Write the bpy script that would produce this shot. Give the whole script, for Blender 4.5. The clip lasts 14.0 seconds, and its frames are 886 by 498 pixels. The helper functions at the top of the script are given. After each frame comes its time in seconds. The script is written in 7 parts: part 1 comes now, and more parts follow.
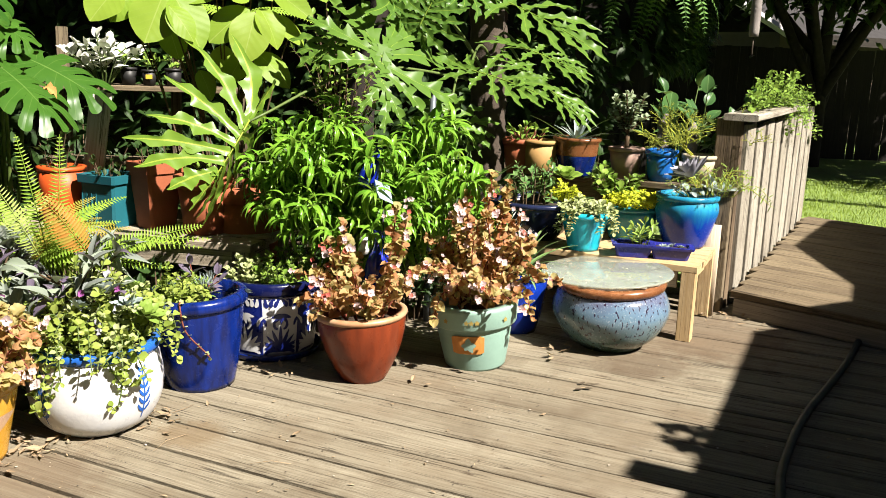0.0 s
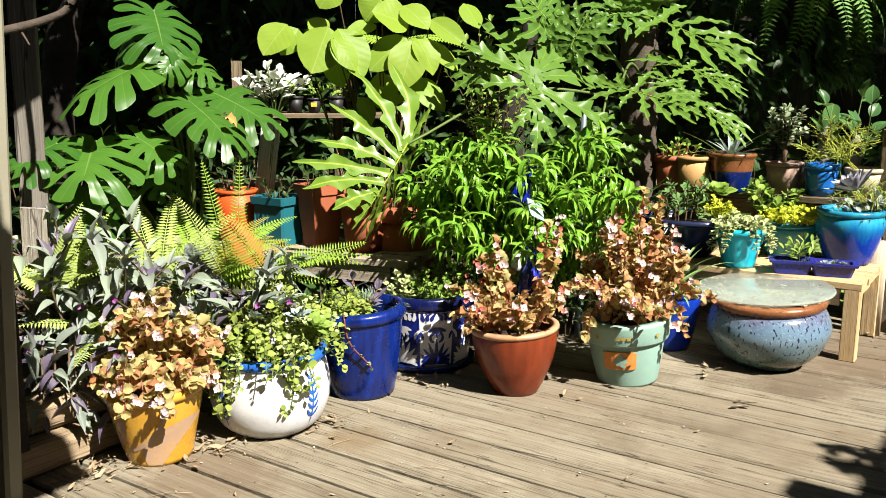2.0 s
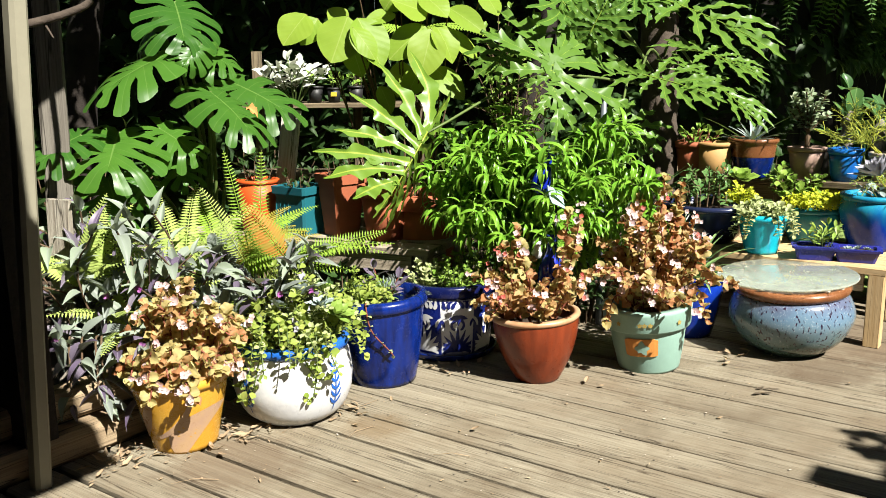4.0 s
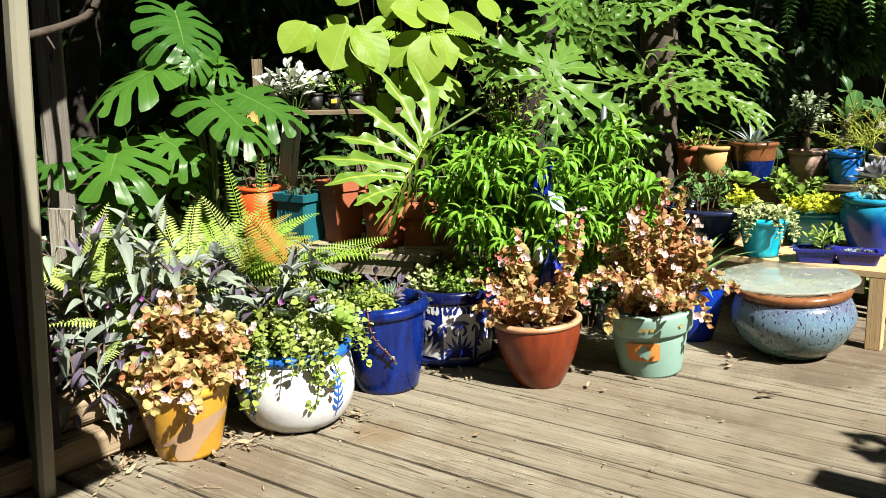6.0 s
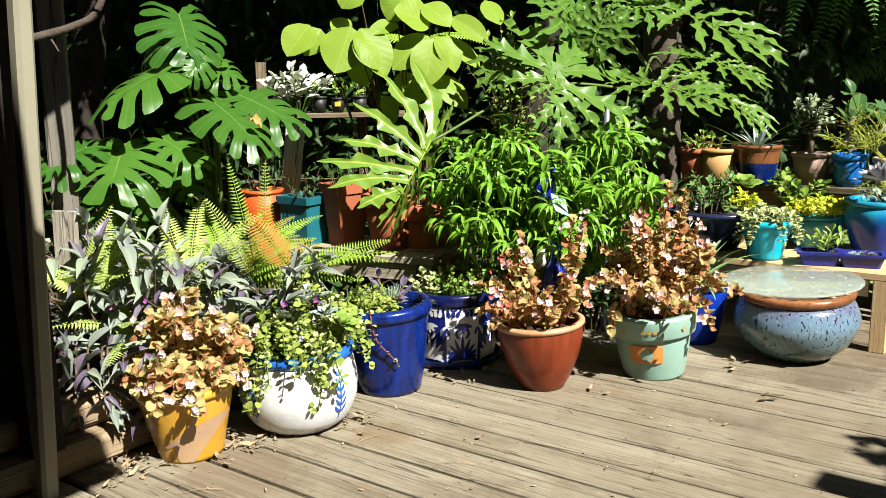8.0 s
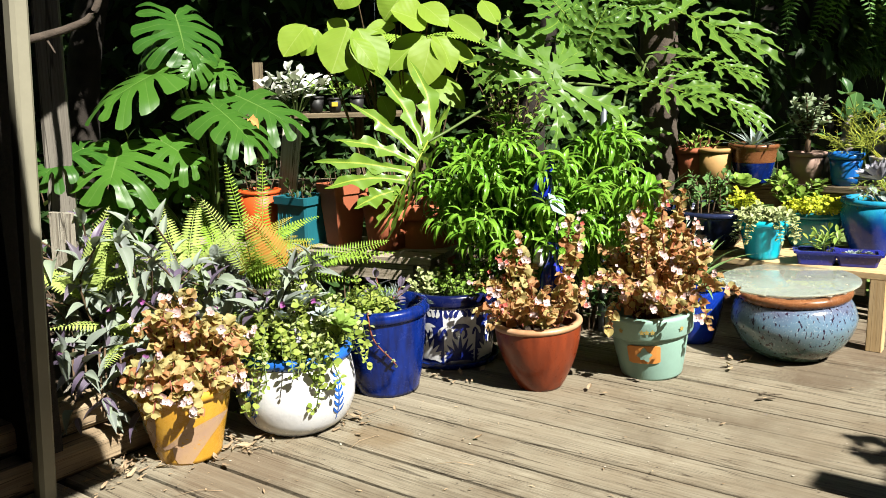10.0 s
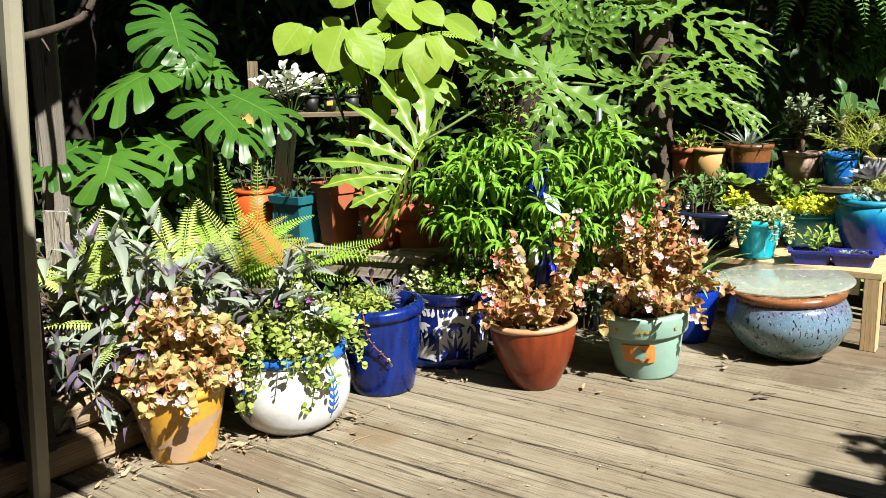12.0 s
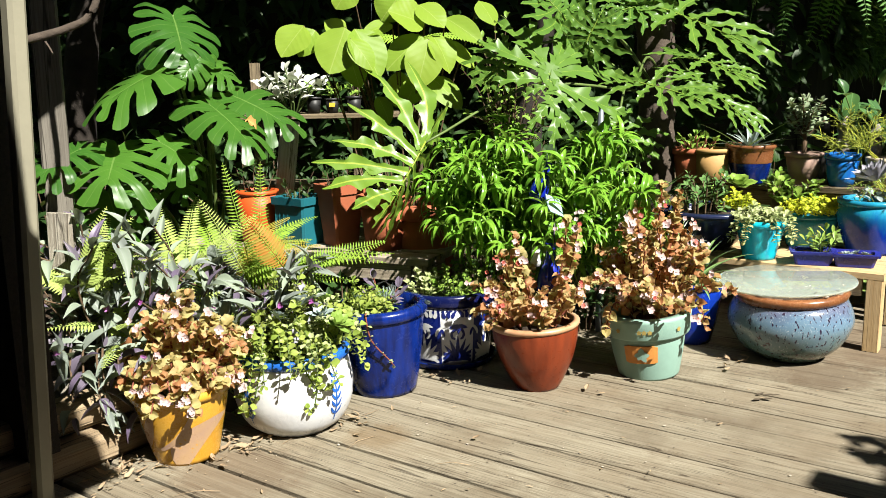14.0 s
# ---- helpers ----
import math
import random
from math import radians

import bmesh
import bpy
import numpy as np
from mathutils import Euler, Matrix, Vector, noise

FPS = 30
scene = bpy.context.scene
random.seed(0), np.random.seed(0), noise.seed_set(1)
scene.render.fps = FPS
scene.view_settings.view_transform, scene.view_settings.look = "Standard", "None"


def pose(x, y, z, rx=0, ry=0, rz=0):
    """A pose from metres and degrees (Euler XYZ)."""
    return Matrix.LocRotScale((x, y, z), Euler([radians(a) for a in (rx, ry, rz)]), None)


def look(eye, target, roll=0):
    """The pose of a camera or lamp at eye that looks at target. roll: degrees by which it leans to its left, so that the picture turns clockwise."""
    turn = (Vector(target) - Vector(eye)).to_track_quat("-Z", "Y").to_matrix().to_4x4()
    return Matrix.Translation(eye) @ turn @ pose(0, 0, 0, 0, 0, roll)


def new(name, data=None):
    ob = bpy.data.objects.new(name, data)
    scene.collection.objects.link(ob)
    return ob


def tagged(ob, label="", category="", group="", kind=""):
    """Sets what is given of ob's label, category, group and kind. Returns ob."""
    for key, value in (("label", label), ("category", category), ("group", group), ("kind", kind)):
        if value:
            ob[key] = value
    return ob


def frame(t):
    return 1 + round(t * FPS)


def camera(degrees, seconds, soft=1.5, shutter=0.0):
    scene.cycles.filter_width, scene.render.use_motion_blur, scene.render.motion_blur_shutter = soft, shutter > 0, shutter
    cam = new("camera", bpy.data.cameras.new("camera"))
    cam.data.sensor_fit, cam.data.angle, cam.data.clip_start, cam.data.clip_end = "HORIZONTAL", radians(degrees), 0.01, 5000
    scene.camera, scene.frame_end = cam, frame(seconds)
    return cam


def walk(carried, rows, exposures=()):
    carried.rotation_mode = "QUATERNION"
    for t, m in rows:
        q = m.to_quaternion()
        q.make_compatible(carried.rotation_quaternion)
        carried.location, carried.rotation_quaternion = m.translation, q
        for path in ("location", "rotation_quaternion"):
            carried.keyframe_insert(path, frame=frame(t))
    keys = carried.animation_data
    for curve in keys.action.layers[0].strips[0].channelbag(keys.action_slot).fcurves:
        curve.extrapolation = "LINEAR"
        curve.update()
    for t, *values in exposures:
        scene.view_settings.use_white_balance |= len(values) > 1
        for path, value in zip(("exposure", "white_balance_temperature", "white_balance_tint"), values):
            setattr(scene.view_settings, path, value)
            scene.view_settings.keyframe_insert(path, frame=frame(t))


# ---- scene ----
cam = camera(53.03, 14.0, soft=0.8)
walk(cam, [
    (0.0, pose(0.031, 0.130, 1.384, 77.74, -2.04, -10.74)),
    (0.5, pose(0.014, 0.111, 1.380, 76.78, -2.25, -8.34)),
    (1.0, pose(-0.013, 0.078, 1.387, 77.44, -1.57, -6.65)),
    (1.5, pose(-0.004, 0.036, 1.393, 78.14, -0.60, -3.46)),
    (2.0, pose(-0.003, 0.020, 1.392, 78.85, -0.02, -1.46)),
    (2.5, pose(-0.016, 0.004, 1.382, 78.31, 0.31, -0.68)),
    (3.0, pose(-0.004, 0.010, 1.386, 78.14, 0.45, -0.16)),
    (5.5, pose(-0.008, 0.004, 1.396, 78.21, 0.90, -0.49)),
    (6.0, pose(-0.004, 0.003, 1.400, 78.42, 1.10, -0.26)),
    (6.5, pose(-0.003, 0.003, 1.397, 78.49, 1.16, -0.07)),
    (7.0, pose(-0.000, 0.000, 1.400, 78.50, 1.20, -0.00)),
    (7.5, pose(-0.003, 0.002, 1.398, 78.54, 1.20, 0.04)),
    (8.0, pose(0.003, -0.001, 1.394, 78.68, 1.13, 0.03)),
    (10.5, pose(0.001, 0.001, 1.402, 78.55, 1.27, -0.26)),
    (11.0, pose(-0.001, 0.003, 1.399, 78.52, 1.10, -0.49)),
    (11.5, pose(-0.003, 0.001, 1.397, 78.53, 1.08, -0.55)),
    (12.0, pose(-0.001, 0.002, 1.399, 78.56, 1.11, -0.51)),
    (12.5, pose(0.002, 0.001, 1.399, 78.53, 1.10, -0.56)),
    (13.0, pose(-0.004, 0.003, 1.398, 78.52, 1.05, -0.65)),
    (13.5, pose(0.001, -0.002, 1.400, 78.59, 1.17, -0.39)),
    (14.0, pose(-0.002, -0.003, 1.401, 78.63, 1.20, -0.39)),
], exposures=[(0.0, 1.80, 6640, 14), (1.0, 1.80, 6620, 14), (3.0, 1.76, 6440, 11), (14.0, 1.74, 6400, 10)])

# ---- light ----
SUN_EL, SUN_TO = radians(46.5), Vector((0.645, -0.764, 0))
world = bpy.data.worlds.new("sky")
scene.world = world
world.use_nodes = True
wn = world.node_tree.nodes
sky = wn.new("ShaderNodeTexSky")
sky.sky_type, sky.sun_disc = "NISHITA", False
sky.sun_elevation, sky.sun_rotation = SUN_EL, math.atan2(SUN_TO.x, SUN_TO.y)
world.node_tree.links.new(sky.outputs[0], wn["Background"].inputs[0])
wn["Background"].inputs[1].default_value = 0.011
sun_data = bpy.data.lights.new("sun", "SUN")
sun_data.energy, sun_data.angle, sun_data.color = 5.0, radians(0.55), (1.0, 0.95, 0.86)
sun = new("sun", sun_data)
sun_dir = Vector((SUN_TO.x * math.cos(SUN_EL), SUN_TO.y * math.cos(SUN_EL), math.sin(SUN_EL)))
sun.matrix_world = look(sun_dir * 20, (0, 0, 0))


# ---- materials ----
class Net:
    """A material's nodes, with short calls."""

    def __init__(self, name):
        self.m = bpy.data.materials.new(name)
        self.m.use_nodes = True
        self.t = self.m.node_tree
        self.bsdf = self.t.nodes["Principled BSDF"]

    def node(self, kind, **kw):
        n = self.t.nodes.new("ShaderNode" + kind)
        for k, v in kw.items():
            if k == "operation":
                n.operation = v
            elif k == "data_type":
                n.data_type = v
            elif k == "blend_type":
                n.blend_type = v
            else:
                self.set(n.inputs[k], v)
        return n

    def set(self, socket, v):
        if hasattr(v, "is_output"):
            self.t.links.new(v, socket)
        else:
            socket.default_value = v

    def noise(self, vec, scale, detail=4, rough=0.6):
        n = self.node("TexNoise", Scale=scale, Detail=detail, Roughness=rough)
        self.set(n.inputs["Vector"], vec)
        return n.outputs["Fac"]

    def ramp(self, fac, stops):
        n = self.node("ValToRGB")
        els = n.color_ramp.elements
        while len(els) < len(stops):
            els.new(0.5)
        for e, (p, c) in zip(els, stops):
            e.position, e.color = p, (*c, 1) if len(c) == 3 else c
        self.set(n.inputs[0], fac)
        return n.outputs["Color"]

    def mix(self, fac, a, b, blend="MIX"):
        n = self.node("Mix", data_type="RGBA", blend_type=blend)
        for i, v in ((0, fac), (6, a), (7, b)):
            if not hasattr(v, "is_output") and i and len(v) == 3:
                v = (*v, 1)
            self.set(n.inputs[i], v)
        return n.outputs[2]

    def math(self, op, a, b=0.0):
        n = self.node("Math", operation=op)
        self.set(n.inputs[0], a)
        self.set(n.inputs[1], b)
        return n.outputs[0]

    def bump(self, height, strength=0.3, dist=0.01):
        n = self.node("Bump", Strength=strength, Distance=dist)
        self.set(n.inputs["Height"], height)
        self.set(self.bsdf.inputs["Normal"], n.outputs[0])

    def coords(self):
        return self.node("TexCoord").outputs["Object"]

    def done(self, **kw):
        for k, v in kw.items():
            self.set(self.bsdf.inputs[k.replace("_", " ")], (*v, 1) if isinstance(v, tuple) and len(v) == 3 else v)
        return self.m


def dim(c, k):
    return tuple(x * k for x in c)


PAINT = 0.6   # scales every named tone down, so that bounced light fills the shade less


def surface(name, col, rough=0.5, var=0.3, scale=6.0, fine=60.0, bump=0.15, coat=0.0, metal=0.0, rnd=0.15, col2=None):
    """A surface with stains, fine grain and a small change from piece to piece."""
    n = Net(name)
    col, col2 = dim(col, PAINT), dim(col2, PAINT) if col2 else None
    v = n.coords()
    big, small = n.noise(v, scale), n.noise(v, fine, 3)
    c = n.mix(n.ramp(big, [(0.3, (0, 0, 0)), (0.7, (1, 1, 1))]), col, col2 or dim(col, 1 - var))
    c = n.mix(n.math("MULTIPLY", small, 0.35), c, dim(col, 0.6))
    if rnd:
        c = n.mix(n.math("MULTIPLY", n.node("ObjectInfo").outputs["Random"], rnd * 2), c, dim(col, 0.5))
    n.bump(small, bump, 0.004)
    r = n.math("ADD", n.math("MULTIPLY", big, 0.25), max(0.03, rough - 0.12))
    return n.done(Base_Color=c, Roughness=r, Metallic=metal, Coat_Weight=coat, Coat_Roughness=0.08, Specular_IOR_Level=0.3)


def glaze(name, col, col2, rough=0.18, streak=0.0, rnd=0.0, stops=None, height=0.3, coat=0.14):
    """A glazed pot: pooled, streaked colour under a glossy coat; stops colour it by height."""
    n = Net(name)
    col, col2 = dim(col, PAINT), dim(col2, PAINT)
    stops = [(p, dim(c, PAINT)) for p, c in stops] if stops else None
    v = n.coords()
    m = n.node("Mapping")
    n.set(m.inputs["Vector"], v)
    m.inputs["Scale"].default_value = (1, 1, 0.12 if streak else 1)
    run = n.noise(m.outputs[0], 22 if streak else 7, 5, 0.65)
    c = n.mix(n.ramp(run, [(0.36, (0, 0, 0)), (0.66, (1, 1, 1))]), col, col2)
    if stops:
        sep = n.node("SeparateXYZ")
        n.set(sep.inputs[0], v)
        h = n.math("ADD", n.math("DIVIDE", sep.outputs["Z"], height), n.math("MULTIPLY", n.math("SUBTRACT", run, 0.5), 0.6))
        c = n.mix(0.75, c, n.ramp(h, stops))
    dirt = n.noise(v, 35, 6, 0.7)
    c = n.mix(n.ramp(dirt, [(0.6, (0, 0, 0)), (0.8, (0.14, 0.14, 0.14))]), c, (0.15, 0.13, 0.10))
    n.bump(n.noise(v, 14, 4, 0.6), 0.2, 0.01)
    return n.done(Base_Color=c, Roughness=n.math("ADD", n.math("MULTIPLY", dirt, 0.3), rough - 0.1), Coat_Weight=coat * 0.7, Coat_Roughness=0.05, Specular_IOR_Level=0.35)


def leafy(name, c1, c2, vein=None, rough=0.4, through_light=0.25, ribs=0.0, island=False, spots=None, fingers=False, tint=(0.6, 0.75, 0.14), spec=0.3, vein_w=0.028):
    """A leaf: colour between c1 and c2 from leaf to leaf, a paler midrib and side veins."""
    n = Net(name)
    c1, c2, vein, spots = dim(c1, PAINT), dim(c2, PAINT), dim(vein, PAINT) if vein else None, dim(spots, PAINT) if spots else None
    tint, spec = dim(tint, PAINT), spec * 0.6
    tc = n.node("TexCoord")
    rand = n.node("NewGeometry").outputs["Random Per Island"] if island else n.node("ObjectInfo").outputs["Random"]
    big = n.noise(tc.outputs["Object"], 9, 3)
    c = n.mix(n.math("ADD", n.math("MULTIPLY", rand, 0.75), n.math("MULTIPLY", n.math("SUBTRACT", big, 0.4), 0.8)), c1, c2)
    sep = n.node("SeparateXYZ")
    n.set(sep.inputs[0], tc.outputs["UV"])
    off = n.math("ABSOLUTE", n.math("SUBTRACT", sep.outputs["X"], 0.5))
    hgt = off
    if ribs:
        wave = n.math("SINE", n.math("MULTIPLY", n.math("SUBTRACT", sep.outputs["Y"], n.math("MULTIPLY", off, 0.7)), ribs))
        hgt = n.math("MULTIPLY", wave, 0.07)
        c = n.mix(n.math("MULTIPLY", n.math("GREATER_THAN", wave, 0.95), 0.14), c, vein or dim(c1, 1.6))
    if vein:
        c = n.mix(n.math("MULTIPLY", n.math("LESS_THAN", off, vein_w), 0.8), c, vein)
    if fingers:
        mid = n.math("ABSOLUTE", n.math("SUBTRACT", sep.outputs["Y"], 0.5))
        c = n.mix(n.math("MULTIPLY", n.math("LESS_THAN", mid, 0.022), 0.4), c, vein)
        hgt = n.math("MINIMUM", mid, 0.2)
    if spots:
        s = n.noise(tc.outputs["Object"], 60, 2)
        c = n.mix(n.ramp(s, [(0.55, (0, 0, 0)), (0.7, (1, 1, 1))]), c, spots)
    n.bump(hgt, 0.25, 0.01)
    m = n.done(Base_Color=c, Roughness=rough, IOR=1.4, Specular_IOR_Level=spec)
    tr = n.node("BsdfTranslucent")
    n.set(tr.inputs["Color"], n.mix(0.3, c, tint, "MIX"))
    ms = n.node("MixShader")
    ms.inputs[0].default_value = through_light
    out = n.t.nodes["Material Output"]
    n.set(ms.inputs[1], n.bsdf.outputs[0])
    n.set(ms.inputs[2], tr.outputs[0])
    n.set(out.inputs["Surface"], ms.outputs[0])
    return m


# old spills on the deck: place, radius, colour
SPILLS = (((-0.26, 3.27, 0.0), 0.15, (0.21, 0.145, 0.075)), ((1.75, 3.85, 0.0), 0.25, (0.13, 0.09, 0.055)), ((2.25, 4.25, 0.0), 0.55, (0.15, 0.10, 0.06)), ((-0.75, 2.95, 0.0), 0.30, (0.17, 0.12, 0.075)))


def timber(name, pale, dark, scale=1.0, bump=0.5, rough=0.8, stain=(0.10, 0.085, 0.06), stain_at=0.58, soil=None):
    """Sawn wood with the grain along the piece's own x."""
    n = Net(name)
    pale, dark, stain, soil = dim(pale, PAINT), dim(dark, PAINT), dim(stain, PAINT), dim(soil, PAINT) if soil else None
    tc = n.node("TexCoord")
    rand = n.node("ObjectInfo").outputs["Random"]
    add = n.node("VectorMath", operation="ADD")
    n.set(add.inputs[0], tc.outputs["Object"])
    comb = n.node("CombineXYZ")
    for i in range(3):
        n.set(comb.inputs[i], n.math("MULTIPLY", rand, (17.0, 9.0, 5.0)[i]))
    n.set(add.inputs[1], comb.outputs[0])
    mp = n.node("Mapping")
    n.set(mp.inputs["Vector"], add.outputs[0])
    mp.inputs["Scale"].default_value = (0.8 * scale, 75 * scale, 75 * scale)
    grain = n.noise(mp.outputs[0], 1.0, 7, 0.68)
    mp2 = n.node("Mapping")
    n.set(mp2.inputs["Vector"], add.outputs[0])
    mp2.inputs["Scale"].default_value = (4 * scale, 260 * scale, 260 * scale)
    fibre = n.noise(mp2.outputs[0], 1.0, 4, 0.7)
    patch = n.noise(add.outputs[0], 1.7 * scale, 5, 0.62)
    mp3 = n.node("Mapping")
    n.set(mp3.inputs["Vector"], add.outputs[0])
    mp3.inputs["Scale"].default_value = (1.4 * scale, 16 * scale, 16 * scale)
    broad = n.noise(mp3.outputs[0], 1.0, 5, 0.6)
    c = n.mix(n.ramp(grain, [(0.39, (0, 0, 0)), (0.60, (1, 1, 1))]), dark, pale)
    c = n.mix(n.ramp(broad, [(0.4, (0, 0, 0)), (0.68, (0.8, 0.8, 0.8))]), c, dim(pale, 1.12))
    c = n.mix(n.ramp(fibre, [(0.47, (0, 0, 0)), (0.70, (0.7, 0.7, 0.7))]), c, dim(dark, 0.5))
    c = n.mix(n.ramp(patch, [(stain_at, (0, 0, 0)), (stain_at + 0.2, (0.75, 0.75, 0.75))]), c, stain)
    c = n.mix(n.math("MULTIPLY", rand, 0.45), c, dim(dark, 1.0))
    blot = n.noise(add.outputs[0], 9 * scale, 6, 0.75)
    c = n.mix(n.ramp(blot, [(0.62, (0, 0, 0)), (0.74, (0.6, 0.6, 0.6))]), c, dim(stain, 0.9))
    cracks = n.ramp(grain, [(0.31, (1, 1, 1)), (0.37, (0, 0, 0))])
    c = n.mix(n.math("MULTIPLY", cracks, 0.6), c, dim(stain, 0.35))
    mp4 = n.node("Mapping")
    n.set(mp4.inputs["Vector"], add.outputs[0])
    mp4.inputs["Scale"].default_value = (0.45 * scale, 11 * scale, 11 * scale)
    split = n.math("ABSOLUTE", n.math("SUBTRACT", n.noise(mp4.outputs[0], 1.0, 3, 0.5), 0.47))
    c = n.mix(n.ramp(split, [(0.002, (0.85, 0.85, 0.85)), (0.007, (0, 0, 0))]), c, dim(stain, 0.25))
    if soil:
        at = n.node("NewGeometry").outputs["Position"]
        blotch = n.noise(at, 1.5, 6, 0.68)
        c = n.mix(n.ramp(blotch, [(0.46, (0, 0, 0)), (0.68, (0.45, 0.45, 0.45))]), c, soil)
        fine = n.noise(at, 24, 6, 0.75)
        c = n.mix(n.ramp(fine, [(0.6, (0, 0, 0)), (0.72, (0.5, 0.5, 0.5))]), c, dim(soil, 0.6))
        for place, r, tone in SPILLS:
            gap = n.node("VectorMath", operation="DISTANCE")
            n.set(gap.inputs[0], at)
            gap.inputs[1].default_value = place
            k = n.math("ADD", n.math("DIVIDE", gap.outputs["Value"], r), n.math("MULTIPLY", n.math("SUBTRACT", n.noise(at, 11, 5, 0.7), 0.5), 1.3))
            c = n.mix(n.ramp(k, [(0.55, (0.6, 0.6, 0.6)), (1.0, (0, 0, 0))]), c, dim(tone, PAINT))
    mp5 = n.node("Mapping")
    n.set(mp5.inputs["Vector"], add.outputs[0])
    mp5.inputs["Scale"].default_value = (0.7 * scale, 26 * scale, 26 * scale)
    check = n.math("ABSOLUTE", n.math("SUBTRACT", n.noise(mp5.outputs[0], 1.0, 4, 0.6), 0.52))
    deep = n.ramp(check, [(0.003, (0.7, 0.7, 0.7)), (0.012, (0, 0, 0))])
    c = n.mix(n.math("MULTIPLY", deep, n.ramp(broad, [(0.42, (0, 0, 0)), (0.55, (1, 1, 1))])), c, dim(stain, 0.4))
    n.bump(n.math("ADD", n.math("MULTIPLY", grain, 0.7), n.math("MULTIPLY", fibre, 0.4)), bump, 0.006)
    return n.done(Base_Color=c, Roughness=rough, Specular_IOR_Level=0.25)


# ---- geometry helpers ----
class Geo:
    """Vertices, faces and texture coordinates gathered from many small forms."""

    def __init__(self):
        self.v, self.f, self.uv = [], [], []

    def add(self, tpl, m=None):
        vs, fs, uv = tpl
        k = len(self.v)
        if m is not None:
            a = np.array(m)
            vs = np.asarray(vs) @ a[:3, :3].T + a[:3, 3]
        self.v.extend(map(tuple, vs))
        self.f.extend(tuple(i + k for i in f) for f in fs)
        self.uv.extend(map(tuple, uv) if uv is not None else [(0.3, 0.5)] * len(vs))
        return self

    def mesh(self, name, material, smooth=True):
        me = bpy.data.meshes.new(name)
        me.from_pydata(self.v, [], self.f)
        lay = me.uv_layers.new(name="UVMap")
        idx = np.empty(len(me.loops), int)
        me.loops.foreach_get("vertex_index", idx)
        lay.data.foreach_set("uv", np.asarray(self.uv, dtype=np.float32)[idx].ravel())
        if smooth:
            me.polygons.foreach_set("use_smooth", [True] * len(me.polygons))
        me.materials.append(material)
        me.update()
        return me


def tpl_mesh(name, tpl, material, smooth=True):
    return Geo().add(tpl).mesh(name, material, smooth)


def thing(name, place, label, category, group="", kind="", rz=0.0):
    ob = new(name)
    ob.empty_display_size = 0.05
    ob.matrix_world = pose(*place, 0, 0, rz)
    return tagged(ob, label, category, group, kind)


def part(name, me, parent, label="", m=None, kind=""):
    ob = new(name, me)
    ob.parent = parent
    if m is not None:
        ob.matrix_local = m
    if label:
        ob["label"] = label
    if kind:
        ob["kind"] = kind
    return ob


def solid(name, me, label, category, m=None, group="", kind=""):
    ob = new(name, me)
    if m is not None:
        ob.matrix_world = m
    return tagged(ob, label, category, group, kind)


def orient(p, d, up=(0, 0, 1), s=1.0, roll=0.0):
    """A pose at p whose y axis runs along d and whose z axis leans to up."""
    y = Vector(d).normalized()
    x = y.cross(Vector(up))
    if x.length < 1e-4:
        x = y.cross(Vector((1, 0.3, 0)))
    x.normalize()
    z = x.cross(y)
    m = Matrix((x, y, z)).transposed().to_4x4()
    return Matrix.Translation(p) @ m @ Matrix.Rotation(roll, 4, "Y") @ Matrix.Scale(s, 4)


def lathe(profile, seg=40, wob=0.0):
    vs, fs, uv = [], [], []
    n = len(profile)
    for j in range(seg):
        a = 2 * math.pi * j / seg
        for i, (r, z) in enumerate(profile):
            k = 1 + wob * math.sin(3 * a + z * 9)
            vs.append((r * k * math.cos(a), r * k * math.sin(a), z))
            uv.append((j / seg, i / n))
    for j in range(seg):
        for i in range(n - 1):
            a, b = j * n + i, ((j + 1) % seg) * n + i
            fs.append((a, b, b + 1, a + 1))
    return vs, fs, uv


def smooth_line(pts, k=6):
    """Points along a smooth line through pts (Catmull-Rom)."""
    p = [np.array(q, float) for q in pts]
    p = [2 * p[0] - p[1]] + p + [2 * p[-1] - p[-2]]
    out = []
    for i in range(1, len(p) - 2):
        for j in range(k):
            t = j / k
            a, b, c, d = p[i - 1:i + 3]
            out.append(0.5 * (2 * b + (c - a) * t + (2 * a - 5 * b + 4 * c - d) * t * t + (3 * b - a - 3 * c + d) * t ** 3))
    return out + [p[-2]]


def tube(pts, r0, r1=None, seg=6, cap=True):
    r1 = r0 if r1 is None else r1
    pts = [np.array(p, float) for p in pts]
    vs, fs, uv = [], [], []
    n = len(pts)
    for i, p in enumerate(pts):
        d = pts[min(i + 1, n - 1)] - pts[max(i - 1, 0)]
        d /= np.linalg.norm(d) + 1e-9
        a = np.cross(d, (0.31, 0.2, 0.93) if abs(d[2]) < 0.85 else (1, 0.2, 0.1))
        a /= np.linalg.norm(a) + 1e-9
        b = np.cross(d, a)
        r = r0 + (r1 - r0) * i / max(1, n - 1)
        for j in range(seg):
            t = 2 * math.pi * j / seg
            vs.append(p + r * (math.cos(t) * a + math.sin(t) * b))
            uv.append((0.2 + 0.2 * j / seg, i / n))
    for i in range(n - 1):
        for j in range(seg):
            k = (j + 1) % seg
            fs.append((i * seg + j, i * seg + k, (i + 1) * seg + k, (i + 1) * seg + j))
    if cap:
        fs += [tuple(range(seg))[::-1], tuple((n - 1) * seg + j for j in range(seg))]
    return vs, fs, uv


